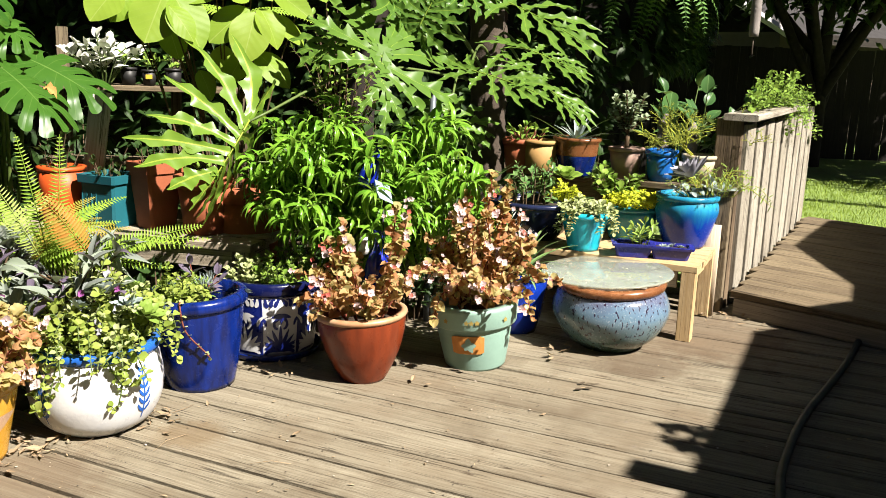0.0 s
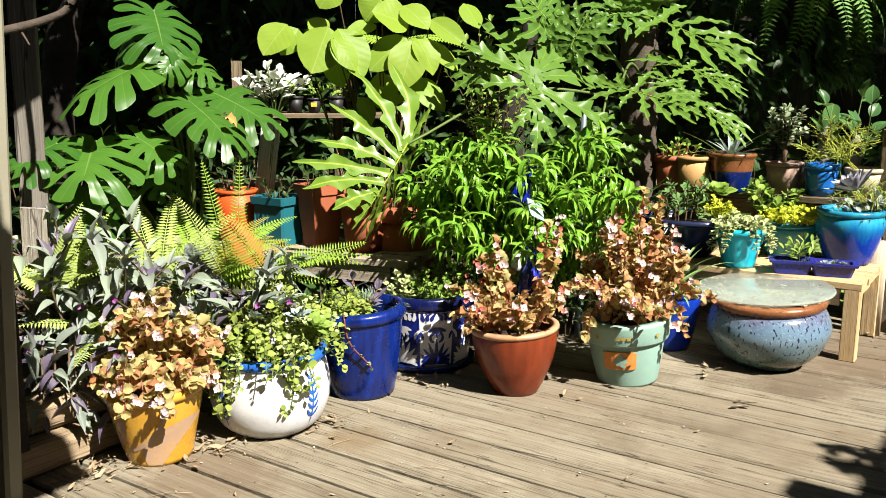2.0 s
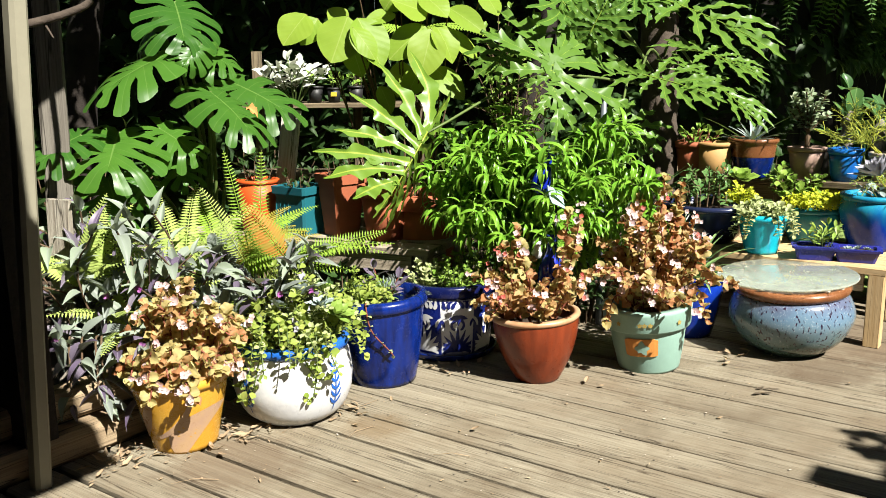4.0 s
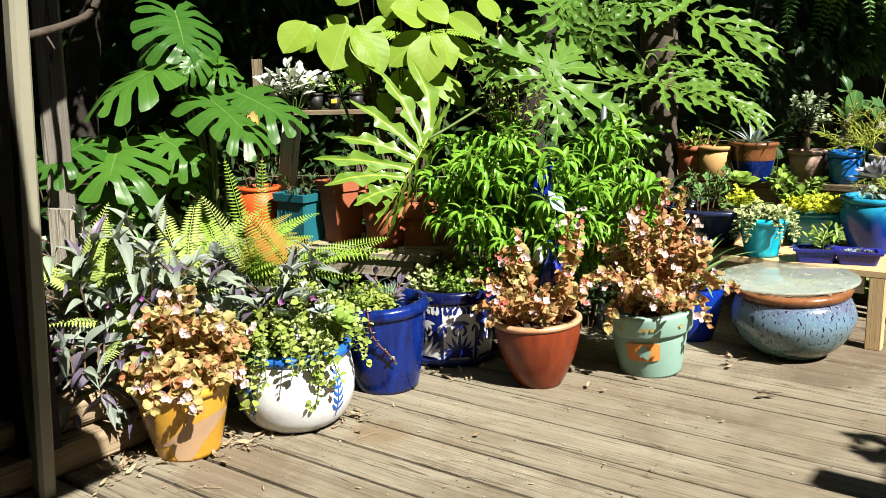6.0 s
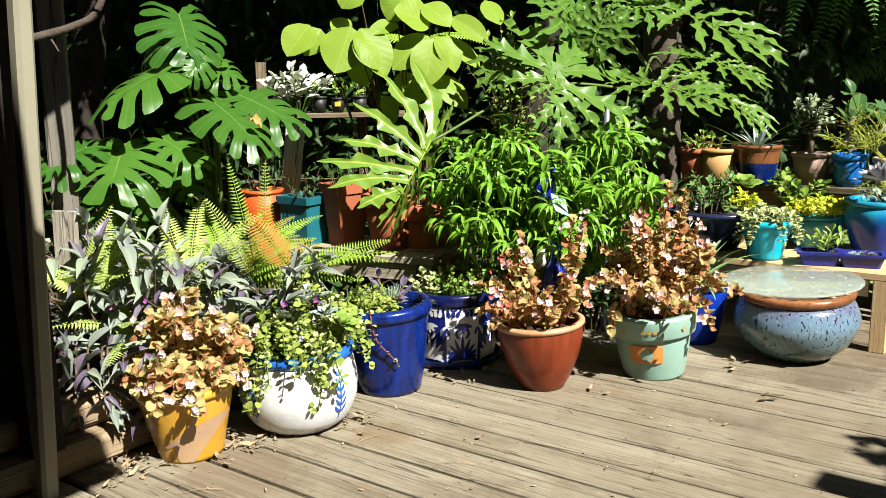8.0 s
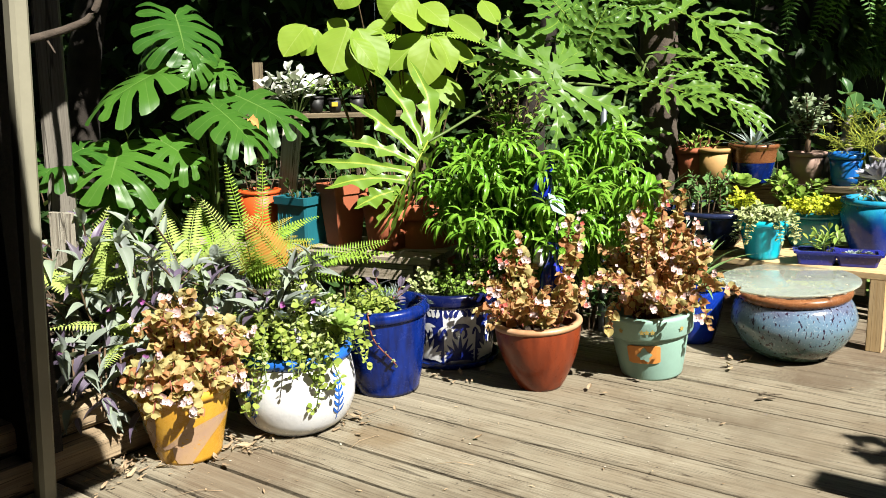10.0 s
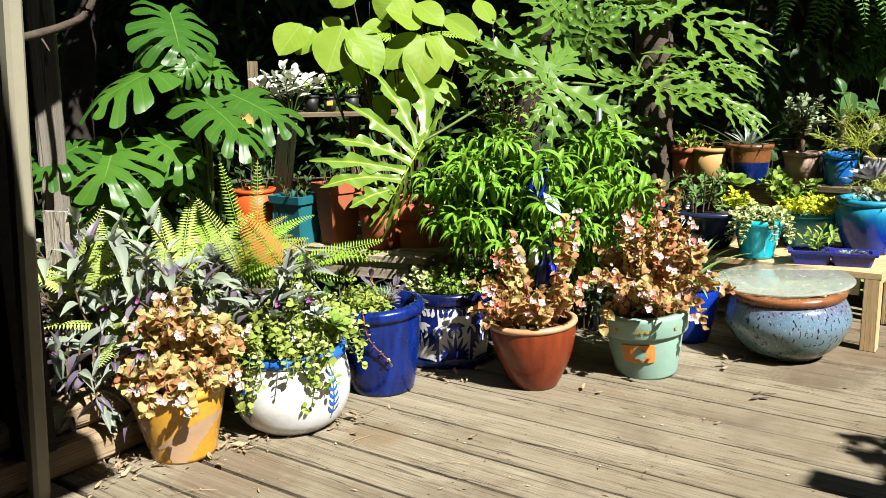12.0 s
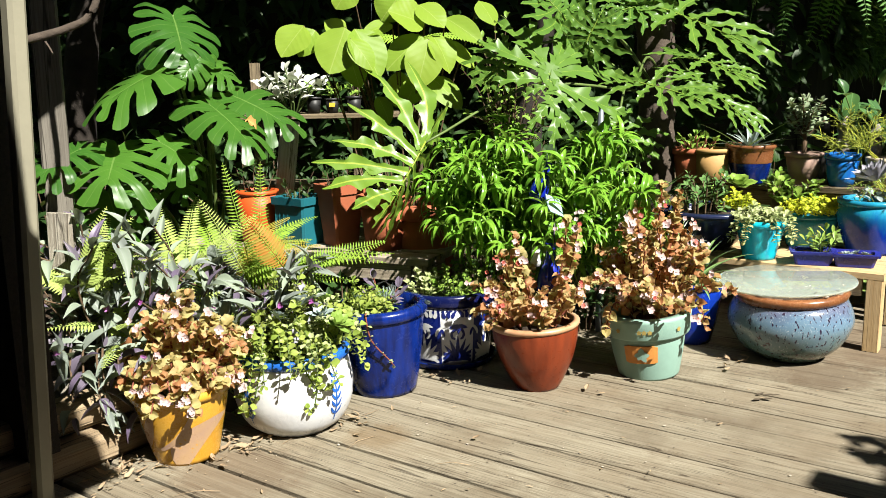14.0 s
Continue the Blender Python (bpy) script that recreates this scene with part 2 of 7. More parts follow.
def board(l, w, h, bev=0.004):
    """A sawn board with eased long edges, x along, its top at z = 0."""
    b = bev
    prof = [(-w / 2 + b, 0), (w / 2 - b, 0), (w / 2, -b), (w / 2, -h + b), (w / 2 - b, -h), (-w / 2 + b, -h), (-w / 2, -h + b), (-w / 2, -b)]
    vs = [(x, y, z) for x in (-l / 2, l / 2) for y, z in prof]
    fs = [(i, i + 8, (i + 1) % 8 + 8, (i + 1) % 8) for i in range(8)]
    fs += [tuple(range(8)), tuple(range(15, 7, -1))]
    return vs, fs, None


def leaf(l, w, prof="oval", nl=7, fold=0.25, droop=0.5, wave=0.0, nw=2, tip=0.0):
    """A leaf along +y: cross-rows with a folded midrib, bent down along its length."""
    vs, fs, uv = [], [], []
    y = z = 0.0
    for i in range(nl + 1):
        s = i / nl
        if prof == "oval":
            k = math.sin(math.pi * s ** 0.85) ** 0.7
        elif prof == "lance":
            k = math.sin(math.pi * min(1, s ** 0.7)) ** 1.0 * (1 - 0.25 * s)
        elif prof == "obovate":
            k = math.sin(math.pi * s ** 1.5) ** 0.7
        elif prof == "round":
            k = math.sqrt(max(0.0, 1 - (2 * s - 1) ** 2)) * (1.05 - 0.1 * s)
        else:
            k = (1 - s) ** 0.7 * min(1, 0.6 + s * 3)
        k = max(k, 0.02)
        for j in range(-nw, nw + 1):
            t = j / nw
            hw = w / 2 * k
            vs.append((t * hw, y, z + fold * abs(t) * hw + wave * w * math.sin(s * 14 + t * 2) * abs(t)))
            uv.append((0.5 + t / 2 * max(k, 0.05), s))
        a = droop * s
        y += l / nl * math.cos(a)
        z -= l / nl * math.sin(a)
    m = 2 * nw + 1
    for i in range(nl):
        for j in range(m - 1):
            a = i * m + j
            fs.append((a, a + 1, a + m + 1, a + m))
    return vs, fs, uv


def split_leaf(l, w, n=7, slit=0.4, gap=0.25, wave=0.0, droop=0.5, back=0.75, nu=7, seed=1, palm=1.0):
    """A blade cut from its margin towards the midrib into n broad pieces a side (monstera)."""
    rnd = random.Random(seed)
    vs, fs, uv = [], [], []

    def place(side, s, u, q=0.0):
        th = math.pi * 0.9 * (1 - s) ** 1.0
        my = l * palm * s ** 1.25
        ex = w / 2 * math.sin(th) ** 0.75 if th > 0 else 0
        ey = l * (0.36 + 0.64 * math.cos(th)) if math.cos(th) > 0 else l * (0.36 + back * math.cos(th))
        x, y = ex * u, my + (ey - my) * u
        z = -0.10 * l * u * u * (0.6 + 0.4 * math.sin(th)) - droop * l * (y / l) ** 2 * 0.45 + 0.05 * w * u * (1 - u)
        return side * x, y, z + q

    for side in (-1, 1):
        for i in range(n):
            a0, a1 = i / n, (i + 1) / n
            cut = slit * rnd.uniform(0.7, 1.25)
            reach = rnd.uniform(0.82, 1.06)
            own, hang = rnd.uniform(0.7, 1.3), rnd.uniform(0.0, 0.10)
            k = len(vs)
            ns = 4
            for q in range(nu + 1):
                u = q / nu
                k2 = max(0.0, (u - cut) / (1 - cut))
                g = gap * own * min(1, k2 * 4) ** 0.5 * (1 - 0.2 * k2)
                for r in range(ns + 1):
                    t = r / ns
                    s = a0 + (a1 - a0) * (g / 2 + t * (1 - g) if u < 0.96 else 0.5 + (t - 0.5) * (1 - g) * 0.86)
                    uu = u * reach - 0.04 * (2 * t - 1) ** 2 * u
                    zz = wave * w * math.sin(u * 9 + i * 2 + t * 2) * u + 0.006 * w * abs(2 * t - 1) * u + (0.001 if i % 2 else 0) * min(1, 4 * u) - hang * w * u ** 3
                    vs.append(place(side, min(1, max(0, s)), max(0.0, uu), zz))
                    uv.append((0.5 + 0.5 * side * max(u, 0.0), t))
            for q in range(nu):
                for r in range(ns):
                    a = k + q * (ns + 1) + r
                    f = (a, a + 1, a + ns + 2, a + ns + 1)
                    fs.append(f if side < 0 else f[::-1])
    return vs, fs, uv


def lobed_leaf(l, w, n=7, back=0.95, seed=1, droop=0.5, nu=32, fold=0.0, slim_k=0.34):
    """A huge leaf of long wavy-edged lobes set along a pale midrib (tree philodendron)."""
    rnd = random.Random(seed)
    vs, fs, uv = [], [], []
    rib = 0.66 * l

    def drop(x, y):
        return -0.20 * droop * l * (y / l) ** 2 - 0.22 * droop * x * x / w + fold * abs(x)

    def lobe(x0, y0, x1, y1, sb, st, bow, lift):
        k = len(vs)
        ph, jag = rnd.uniform(0, 6.28), rnd.uniform(2.3, 3.1)
        ln = math.hypot(x1 - x0, y1 - y0)
        dx, dy = (x1 - x0) / ln, (y1 - y0) / ln
        tw = rnd.uniform(-0.25, 0.25)
        for i in range(nu + 1):
            u = i / nu
            cx, cy = x0 + (x1 - x0) * u - dy * bow * ln * math.sin(math.pi * u), y0 + (y1 - y0) * u + dx * bow * ln * math.sin(math.pi * u)
            v = max(0.0, (u - 0.2) / 0.8)
            slim = slim_k * st * (0.5 + 0.5 * math.sin(math.pi * v ** 0.85)) * max(0.0, 1 - v ** 3.2) ** 0.8 + 0.0012
            hw = slim if u >= 0.2 else (1 - u / 0.2) ** 1.5 * 0.52 * sb + (1 - (1 - u / 0.2) ** 1.5) * slim
            for t in (-1, -0.5, 0, 0.5, 1):
                tooth = 1.0
                if 0.26 < u < 0.97:
                    saw = (u * jag + ph / 6.28 + (0.5 if t > 0 else 0)) % 1.0
                    tooth += abs(t) * (1.25 * (min(saw * 1.25, (1 - saw) * 5) ** 1.5 - 0.36) + 0.05 * math.sin(u * 80 + ph * 3 + t))
                x, y = cx - dy * t * hw * tooth, cy + dx * t * hw * tooth
                z = drop(x, y) + (0.28 + tw * t) * abs(t) * hw + 0.16 * hw * math.sin(u * 31 + ph + t * 2) * abs(t) + lift
                vs.append((x, y, z - 0.05 * ln * u ** 3))
                uv.append((0.5 + 0.5 * t, u))
        for i in range(nu):
            for j in range(4):
                a = k + i * 5 + j
                fs.append((a, a + 5, a + 6, a + 1))

    def tip(s):
        th = math.pi * 0.92 * (1 - s)
        ey = l * (0.36 + (0.64 if math.cos(th) > 0 else back) * math.cos(th))
        return w / 2 * math.sin(th) ** 0.75, ey

    for side in (-1, 1):
        for i in range(n):
            s = (i + 0.35) / n
            ex, ey = tip(s)
            ax, ay = tip(min(1, s + 0.5 / n))
            bx, by = tip(max(0, s - 0.5 / n))
            st = min(math.hypot(ax - bx, ay - by), 0.17 * w)
            reach = rnd.uniform(0.86, 1.22)
            y0 = rib * (i / n) ** 1.15
            lobe(0.0, y0, side * ex * reach, y0 + (ey - y0) * reach, rib / n * 0.95 + 0.008, st, -side * rnd.uniform(0.02, 0.09), 0.0012 * (i % 2))
    lobe(0.0, rib * 0.9, 0.0, l, rib / n * 1.2, 0.14 * l, 0.0, 0.0006)
    rv, rf, _ = tube([(0, y, drop(0, y) + 0.003) for y in np.linspace(-0.01, l * 0.8, 9)], 0.0052, 0.0015, 5)
    k = len(vs)
    vs += [tuple(p) for p in rv]
    uv += [(0.5, 0.5)] * len(rv)
    fs += [tuple(j + k for j in f) for f in rf]
    return vs, fs, uv


def cut_leaf(lobes, seed=1, cup=0.05):
    """A leaf of spreading lobes round one node, each cut into fingers swept towards its tip (tree philodendron).
    lobes: (angle from the tip's line, length, distance of its foot along the midrib)."""
    rnd = random.Random(seed)
    vs, fs, uv = [], [], []
    nu = 44
    for k, (ang, ln, y0) in enumerate(lobes):
        th, bow, first = radians(ang), rnd.uniform(-0.07, 0.07), len(vs)
        dx, dy = math.sin(th), math.cos(th)
        count, ph, dip = rnd.uniform(3.4, 4.4), rnd.random(), rnd.uniform(0.10, 0.22)
        for i in range(nu + 1):
            u = i / nu
            core = 0.052 * ln * (1 - u ** 3) + 0.0012 + 0.05 * max(0.0, 1 - u / 0.16) ** 1.4
            for t in (-1, -0.45, 0, 0.45, 1):
                extra = 0.0
                if u > 0.2 and abs(t) == 1:
                    saw = (u * count + ph + (0.5 if t > 0 else 0)) % 1.0
                    extra = 0.125 * ln * math.sin(math.pi * min(1.0, (u - 0.2) / 0.8) ** 0.8) ** 0.7 * (min(1.0, saw / 0.7) ** 1.2 if saw < 0.7 else ((1 - saw) / 0.3) ** 1.1)
                off = t * core + (1 if t > 0 else -1) * extra
                run = u * ln + 0.75 * extra
                x = dx * run + dy * (off + bow * ln * math.sin(math.pi * u))
                y = y0 + dy * run - dx * (off + bow * ln * math.sin(math.pi * u))
                z = cup * abs(off) * 1.6 - dip * ln * u ** 2 + 0.012 * math.sin(u * 23 + ph * 6 + t) * abs(t) * u + 0.0009 * (k % 3)
                vs.append((x, y, z))
                uv.append((0.5 + 0.5 * t, u))
        for i in range(nu):
            for j in range(4):
                a = first + i * 5 + j
                fs.append((a, a + 1, a + 6, a + 5))
    return vs, fs, uv


STAR_LOBES = [(0, 0.26, 0.15), (33, 0.22, 0.14), (-27, 0.22, 0.16), (62, 0.16, 0.07), (-52, 0.30, 0.09), (-78, 0.42, 0.05), (84, 0.28, 0.04),
              (-104, 0.44, 0.01), (120, 0.38, 0.01), (-131, 0.42, 0.0), (147, 0.42, 0.0), (-158, 0.36, 0.0), (172, 0.36, 0.0)]


def frond(l, n=26, pin=0.07, droop=0.9, tilt=0.3, wid=0.22, rise=0.0):
    """A fern frond: an arching rachis with paired leaflets."""
    g = Geo()
    pts = []
    y = z = 0.0
    for i in range(n + 1):
        pts.append((0, y, z))
        a = rise - droop * i / n
        y += l / n * math.cos(a)
        z += l / n * math.sin(a)
    g.add(tube(pts[::3] + [pts[-1]], 0.003, 0.001, 4, False))
    for i in range(1, n):
        s = i / n
        k = pin * min(1, 0.35 + 3 * s) * (1 - s ** 2.2) ** 0.8 + 0.004
        d = Vector(pts[i + 1]) - Vector(pts[i])
        for side in (-1, 1):
            dr = Vector((side, 0.25, 0)).normalized()
            dr = Vector((dr.x, dr.y * d.y / d.length, dr.y * d.z / d.length - tilt * 0.5))
            g.add(leaf(k, max(0.006, k * wid), "lance", 3, 0.1, 0.3, 0, 1), orient(pts[i], dr, (0, -d.z, d.y)))
    return g.v, g.f, g.uv


def ring(n, jitter=0.0, rnd=random):
    return [2 * math.pi * i / n + rnd.uniform(-jitter, jitter) for i in range(n)]


U = Vector((0.804, -0.595, 0))   # along the deck boards
V = Vector((0.595, 0.804, 0))    # across them
DECK_ANGLE = math.degrees(math.atan2(U.y, U.x))


def uvz(u, v, z=0.0):
    p = U * u + V * v
    return Vector((p.x, p.y, z))


# ---- the materials of this place ----
DECK_WOOD = timber("weathered_deck", (0.385, 0.345, 0.25), (0.225, 0.19, 0.13), 1.0, 1.0, 0.8, (0.11, 0.075, 0.042), 0.52, (0.20, 0.14, 0.08))
WALK_WOOD = timber("walkway_wood", (0.31, 0.25, 0.155), (0.145, 0.105, 0.062), 1.0, 0.8, 0.8, (0.06, 0.042, 0.028), 0.5)
PINE = timber("new_pine", (0.80, 0.60, 0.34), (0.64, 0.43, 0.20), 1.2, 0.3, 0.6, (0.30, 0.17, 0.07), 0.58)
OLD_WOOD = timber("grey_wood", (0.60, 0.53, 0.41), (0.34, 0.28, 0.20), 1.0, 0.6)
# wood toned near-black, standing in for tree shade on fence and eave
SHADE_DARK_WOOD = timber("shade_dark_wood", (0.04, 0.032, 0.026), (0.02, 0.016, 0.013))
BEAM_WOOD = timber("landscape_timber", (0.46, 0.36, 0.22), (0.28, 0.20, 0.12))
SOIL = surface("potting_soil", (0.075, 0.05, 0.032), 0.95, 0.5, 25, 140, 0.9)
MULCH = surface("leaf_mulch", (0.10, 0.068, 0.042), 0.95, 0.6, 14, 90, 1.0)
BARK = surface("bark", (0.13, 0.10, 0.075), 0.95, 0.5, 12, 70, 1.0)
TERRACOTTA = surface("terracotta", (0.55, 0.16, 0.07), 0.75, 0.25, 7, 80, 0.2)
STEM = surface("green_stem", (0.16, 0.24, 0.06), 0.5, 0.3, 20, 90, 0.1)
RED_STEM = surface("red_stem", (0.33, 0.10, 0.06), 0.5, 0.3, 20, 90, 0.1)
BROWN_STEM = surface("brown_stem", (0.17, 0.11, 0.06), 0.8, 0.3, 20, 90, 0.3)

L_BRONZE = leafy("begonia_leaf", (0.74, 0.42, 0.20), (0.50, 0.19, 0.08), (0.6, 0.38, 0.15), 0.42, 0.5, 0, False, tint=(0.8, 0.35, 0.06))
L_OLIVE = leafy("begonia_leaf_olive", (0.78, 0.70, 0.31), (0.60, 0.47, 0.17), (0.6, 0.55, 0.25), 0.42, 0.5, tint=(0.85, 0.68, 0.14))
L_BRONZE_PALE = leafy("begonia_leaf_pale", (0.84, 0.60, 0.29), (0.64, 0.34, 0.13), (0.65, 0.5, 0.2), 0.42, 0.5, tint=(0.8, 0.5, 0.08))
L_PETAL = leafy("pink_petal", (0.90, 0.74, 0.71), (0.86, 0.55, 0.55), None, 0.6, 0.3)
L_PETAL_RED = leafy("coral_petal", (0.75, 0.13, 0.10), (0.80, 0.28, 0.24), None, 0.6, 0.3)
L_MONSTERA = leafy("monstera_leaf", (0.036, 0.125, 0.018), (0.085, 0.215, 0.026), (0.15, 0.28, 0.06), 0.33, 0.25, 0, fingers=True, spec=0.36, vein_w=0.009)
L_MAGNOLIA = leafy("lime_leaf", (0.25, 0.43, 0.045), (0.36, 0.51, 0.065), (0.42, 0.56, 0.12), 0.42, 0.42, 40, vein_w=0.012)
L_PHILO = leafy("philodendron_leaf", (0.075, 0.18, 0.030), (0.150, 0.285, 0.042), (0.30, 0.44, 0.06), 0.34, 0.24, 0, spec=0.42, vein_w=0.024)
# paler, yellower copy of the leaf colour, for the first leaf only
L_PHILO_PALE = leafy("philodendron_leaf_pale", (0.15, 0.30, 0.032), (0.24, 0.40, 0.05), (0.50, 0.60, 0.08), 0.3, 0.3, 0, spec=0.55, vein_w=0.06)
L_SHRUB = leafy("shrub_leaf", (0.13, 0.36, 0.030), (0.30, 0.58, 0.055), (0.45, 0.70, 0.10), 0.28, 0.34, 0, True, spec=0.6)
L_FERN = leafy("fern_leaf", (0.30, 0.52, 0.06), (0.42, 0.62, 0.08), None, 0.5, 0.35, 0, True)
L_FERN_PALE = leafy("fern_leaf_pale", (0.46, 0.62, 0.15), (0.60, 0.72, 0.21), None, 0.5, 0.35, 0, True)
L_FERN_GOLD = leafy("fern_leaf_golden", (0.52, 0.38, 0.06), (0.40, 0.46, 0.07), None, 0.5, 0.35, 0, True)
L_PURPLE = leafy("tradescantia_leaf", (0.25, 0.28, 0.27), (0.37, 0.46, 0.31), (0.34, 0.38, 0.34), 0.42, 0.2)
L_PURPLE_DARK = leafy("tradescantia_purple", (0.15, 0.11, 0.19), (0.22, 0.20, 0.23), (0.32, 0.28, 0.36), 0.35, 0.2)
L_SEDUM = leafy("sedum_leaf", (0.24, 0.40, 0.07), (0.33, 0.47, 0.10), None, 0.35, 0.2, 0, True)
L_OLIVE_SEDUM = leafy("olive_sedum", (0.30, 0.44, 0.07), (0.56, 0.63, 0.16), None, 0.35, 0.42, 0, True)
L_JADE_DARK = leafy("jade_leaf_dark", (0.09, 0.22, 0.06), (0.20, 0.34, 0.11), None, 0.3, 0.2, 0, True)
L_JADE = leafy("jade_leaf", (0.19, 0.37, 0.05), (0.37, 0.52, 0.10), None, 0.3, 0.2, 0, True)
L_YELLOW = leafy("yellow_sedum", (0.84, 0.84, 0.05), (0.64, 0.78, 0.07), None, 0.4, 0.3, 0, True)
L_CREAM = leafy("variegated_leaf", (0.62, 0.66, 0.34), (0.38, 0.48, 0.18), None, 0.4, 0.25, 0, True)
L_BLUE = leafy("chalk_leaf", (0.34, 0.44, 0.42), (0.42, 0.50, 0.48), None, 0.6, 0.1, 0, True)
L_SILVER = leafy("silver_rosette", (0.40, 0.41, 0.46), (0.46, 0.44, 0.52), None, 0.6, 0.1, 0, True)
L_AGAVE = leafy("strap_leaf", (0.16, 0.30, 0.08), (0.24, 0.38, 0.14), (0.35, 0.48, 0.25), 0.4, 0.2)
L_PENCIL = leafy("pencil_stem", (0.50, 0.52, 0.06), (0.34, 0.44, 0.08), None, 0.5, 0.1, 0, True)
L_VINE = leafy("vine_leaf", (0.22, 0.40, 0.06), (0.34, 0.52, 0.09), None, 0.4, 0.35, 0, True)
# near-black leaf colour that stands in for shade among the background plants
L_SHADE_DARK = leafy("dark_leaf", (0.028, 0.066, 0.018), (0.05, 0.105, 0.026), None, 0.45, 0.2, 0, True)
L_CANOPY = leafy("tree_leaf", (0.035, 0.08, 0.02), (0.065, 0.12, 0.03), None, 0.45, 0.15, 0, True)
L_WHITE = leafy("white_variegated", (1.0, 1.0, 0.94), (0.55, 0.64, 0.45), None, 0.5, 0.3, 0, True)
L_DRY = leafy("dry_leaf", (0.58, 0.44, 0.28), (0.27, 0.18, 0.11), (0.6, 0.5, 0.35), 0.8, 0.15, 0, True)
L_GRASS = leafy("grass_blade", (0.30, 0.46, 0.07), (0.44, 0.56, 0.11), None, 0.5, 0.35, 0, True)

# ---- ground, deck, walkway ----
def grid_sheet(x0, x1, y0, y1, nx, ny, hgt):
    vs = [(x0 + (x1 - x0) * i / nx, y0 + (y1 - y0) * j / ny, hgt(x0 + (x1 - x0) * i / nx, y0 + (y1 - y0) * j / ny)) for j in range(ny + 1) for i in range(nx + 1)]
    fs = [(j * (nx + 1) + i, j * (nx + 1) + i + 1, (j + 1) * (nx + 1) + i + 1, (j + 1) * (nx + 1) + i) for j in range(ny) for i in range(nx)]
    return vs, fs, None


def ground_material():
    n = Net("lawn_soil")
    v = n.coords()
    big, small = n.noise(v, 0.7, 5), n.noise(v, 45, 4, 0.7)
    c = n.mix(n.ramp(small, [(0.35, (0, 0, 0)), (0.65, (1, 1, 1))]), (0.10, 0.16, 0.03), (0.19, 0.28, 0.055))
    c = n.mix(n.ramp(big, [(0.5, (0, 0, 0)), (0.75, (0.6, 0.6, 0.6))]), c, (0.10, 0.09, 0.045))
    n.bump(small, 0.8, 0.03)
    return n.done(Base_Color=c, Roughness=0.9)


solid("ground", tpl_mesh("ground", grid_sheet(-400, 400, -300, 600, 20, 20, lambda x, y: -0.32), ground_material()), "flat green lawn and soil around the deck", "ground", kind="structure")

BED_LEFT = -2.86      # the deck's edge beside the planting bed, along U
DECK_SKEW = 0.6       # the boards run a little off the deck's own edge
DECK_V0, DECK_V1, DECK_U1, DECK_PITCH = -2.899, 5.62, 3.2, 0.198


def bed():
    g = Geo()
    vs, fs, _ = grid_sheet(-4.4, 4.4, -3.4, 4.6, 60, 60, lambda x, y: 0.0)
    out = []
    for x, y, z in vs:
        u, v = -7.3 + x, 4.5 + y
        p = uvz(u, v)
        h = 0.02 + 0.10 * noise.fractal(Vector((p.x * 1.3, p.y * 1.3, 0)), 1.0, 2.0, 4)
        out.append((p.x, p.y, -0.03 + h * min(1, max(0, (BED_LEFT - u) * 2))))
    return g.add((out, fs, None))


solid("planting_bed", bed().mesh("planting_bed", MULCH), "dark mulched planting bed behind the deck edge", "flower bed", kind="structure")

deck = thing("deck", (0, 0, 0), "weathered grey-brown timber deck with gaps between boards", "deck", kind="structure")
plank_l = DECK_U1 - BED_LEFT
plank_me = tpl_mesh("deck_plank", board(plank_l, DECK_PITCH - 0.019, 0.04, 0.008), DECK_WOOD, False)
rnd = random.Random(5)
v = DECK_V0
PLANKS = []
while v < DECK_V1:
    PLANKS.append(v)
    v += DECK_PITCH
joist_me = tpl_mesh("joist", board(DECK_V1 - DECK_V0, 0.05, 0.2, 0.004), SHADE_DARK_WOOD, False)
for i in range(12):
    p = uvz(BED_LEFT + 0.15 + i * 0.52, (DECK_V0 + DECK_V1) / 2, -0.042)
    part("joist", joist_me, deck, m=pose(p.x, p.y, p.z, 0, 0, DECK_ANGLE + 90))

WALK_O = Vector((2.59, 4.57, 0.15))
WALK_F, WALK_S = Vector((0.594, -0.804, 0)), Vector((0.639, 0.769, 0))
walkway = thing("walkway", (0, 0, 0), "raised brown timber walkway stepping up from the deck", "walkway", kind="structure")
wang = math.degrees(math.atan2(WALK_F.y, WALK_F.x))
step = 0.2 / abs(WALK_F.x * WALK_S.y - WALK_F.y * WALK_S.x)
wpl = tpl_mesh("walkway_plank", board(2.6, 0.192, 0.04, 0.006), WALK_WOOD, False)
for i in range(15):
    c = WALK_O + WALK_S * (step * (i + 0.5)) + WALK_F * (1.3 + rnd.uniform(-0.01, 0.01))
    part("plank", wpl, walkway, m=pose(c.x, c.y, 0.15 + rnd.uniform(-0.002, 0.002), 0, 0, wang))
# weathered board, its colour raised to stand in for sunlight on the edge
fas = tpl_mesh("fascia", board(2.6, 0.105, 0.03, 0.004), timber("sun_toned_board", (0.50, 0.45, 0.37), (0.28, 0.24, 0.19)), False)
c = WALK_O + WALK_F * 1.3 + WALK_S * 0.012
part("fascia", fas, walkway, "grey weathered edge board, toned paler in place of sunlight", m=pose(c.x, c.y, 0.055, 0, 0, wang) @ pose(0, 0, 0, 90))
c = WALK_O + WALK_S * 1.6 + WALK_F * 0.06
part("stringer", tpl_mesh("stringer", board(3.1, 0.09, 0.03, 0.004), SHADE_DARK_WOOD, False), walkway, m=pose(c.x, c.y, 0.055, 0, 0, math.degrees(math.atan2(WALK_S.y, WALK_S.x))) @ pose(0, 0, 0, 90))

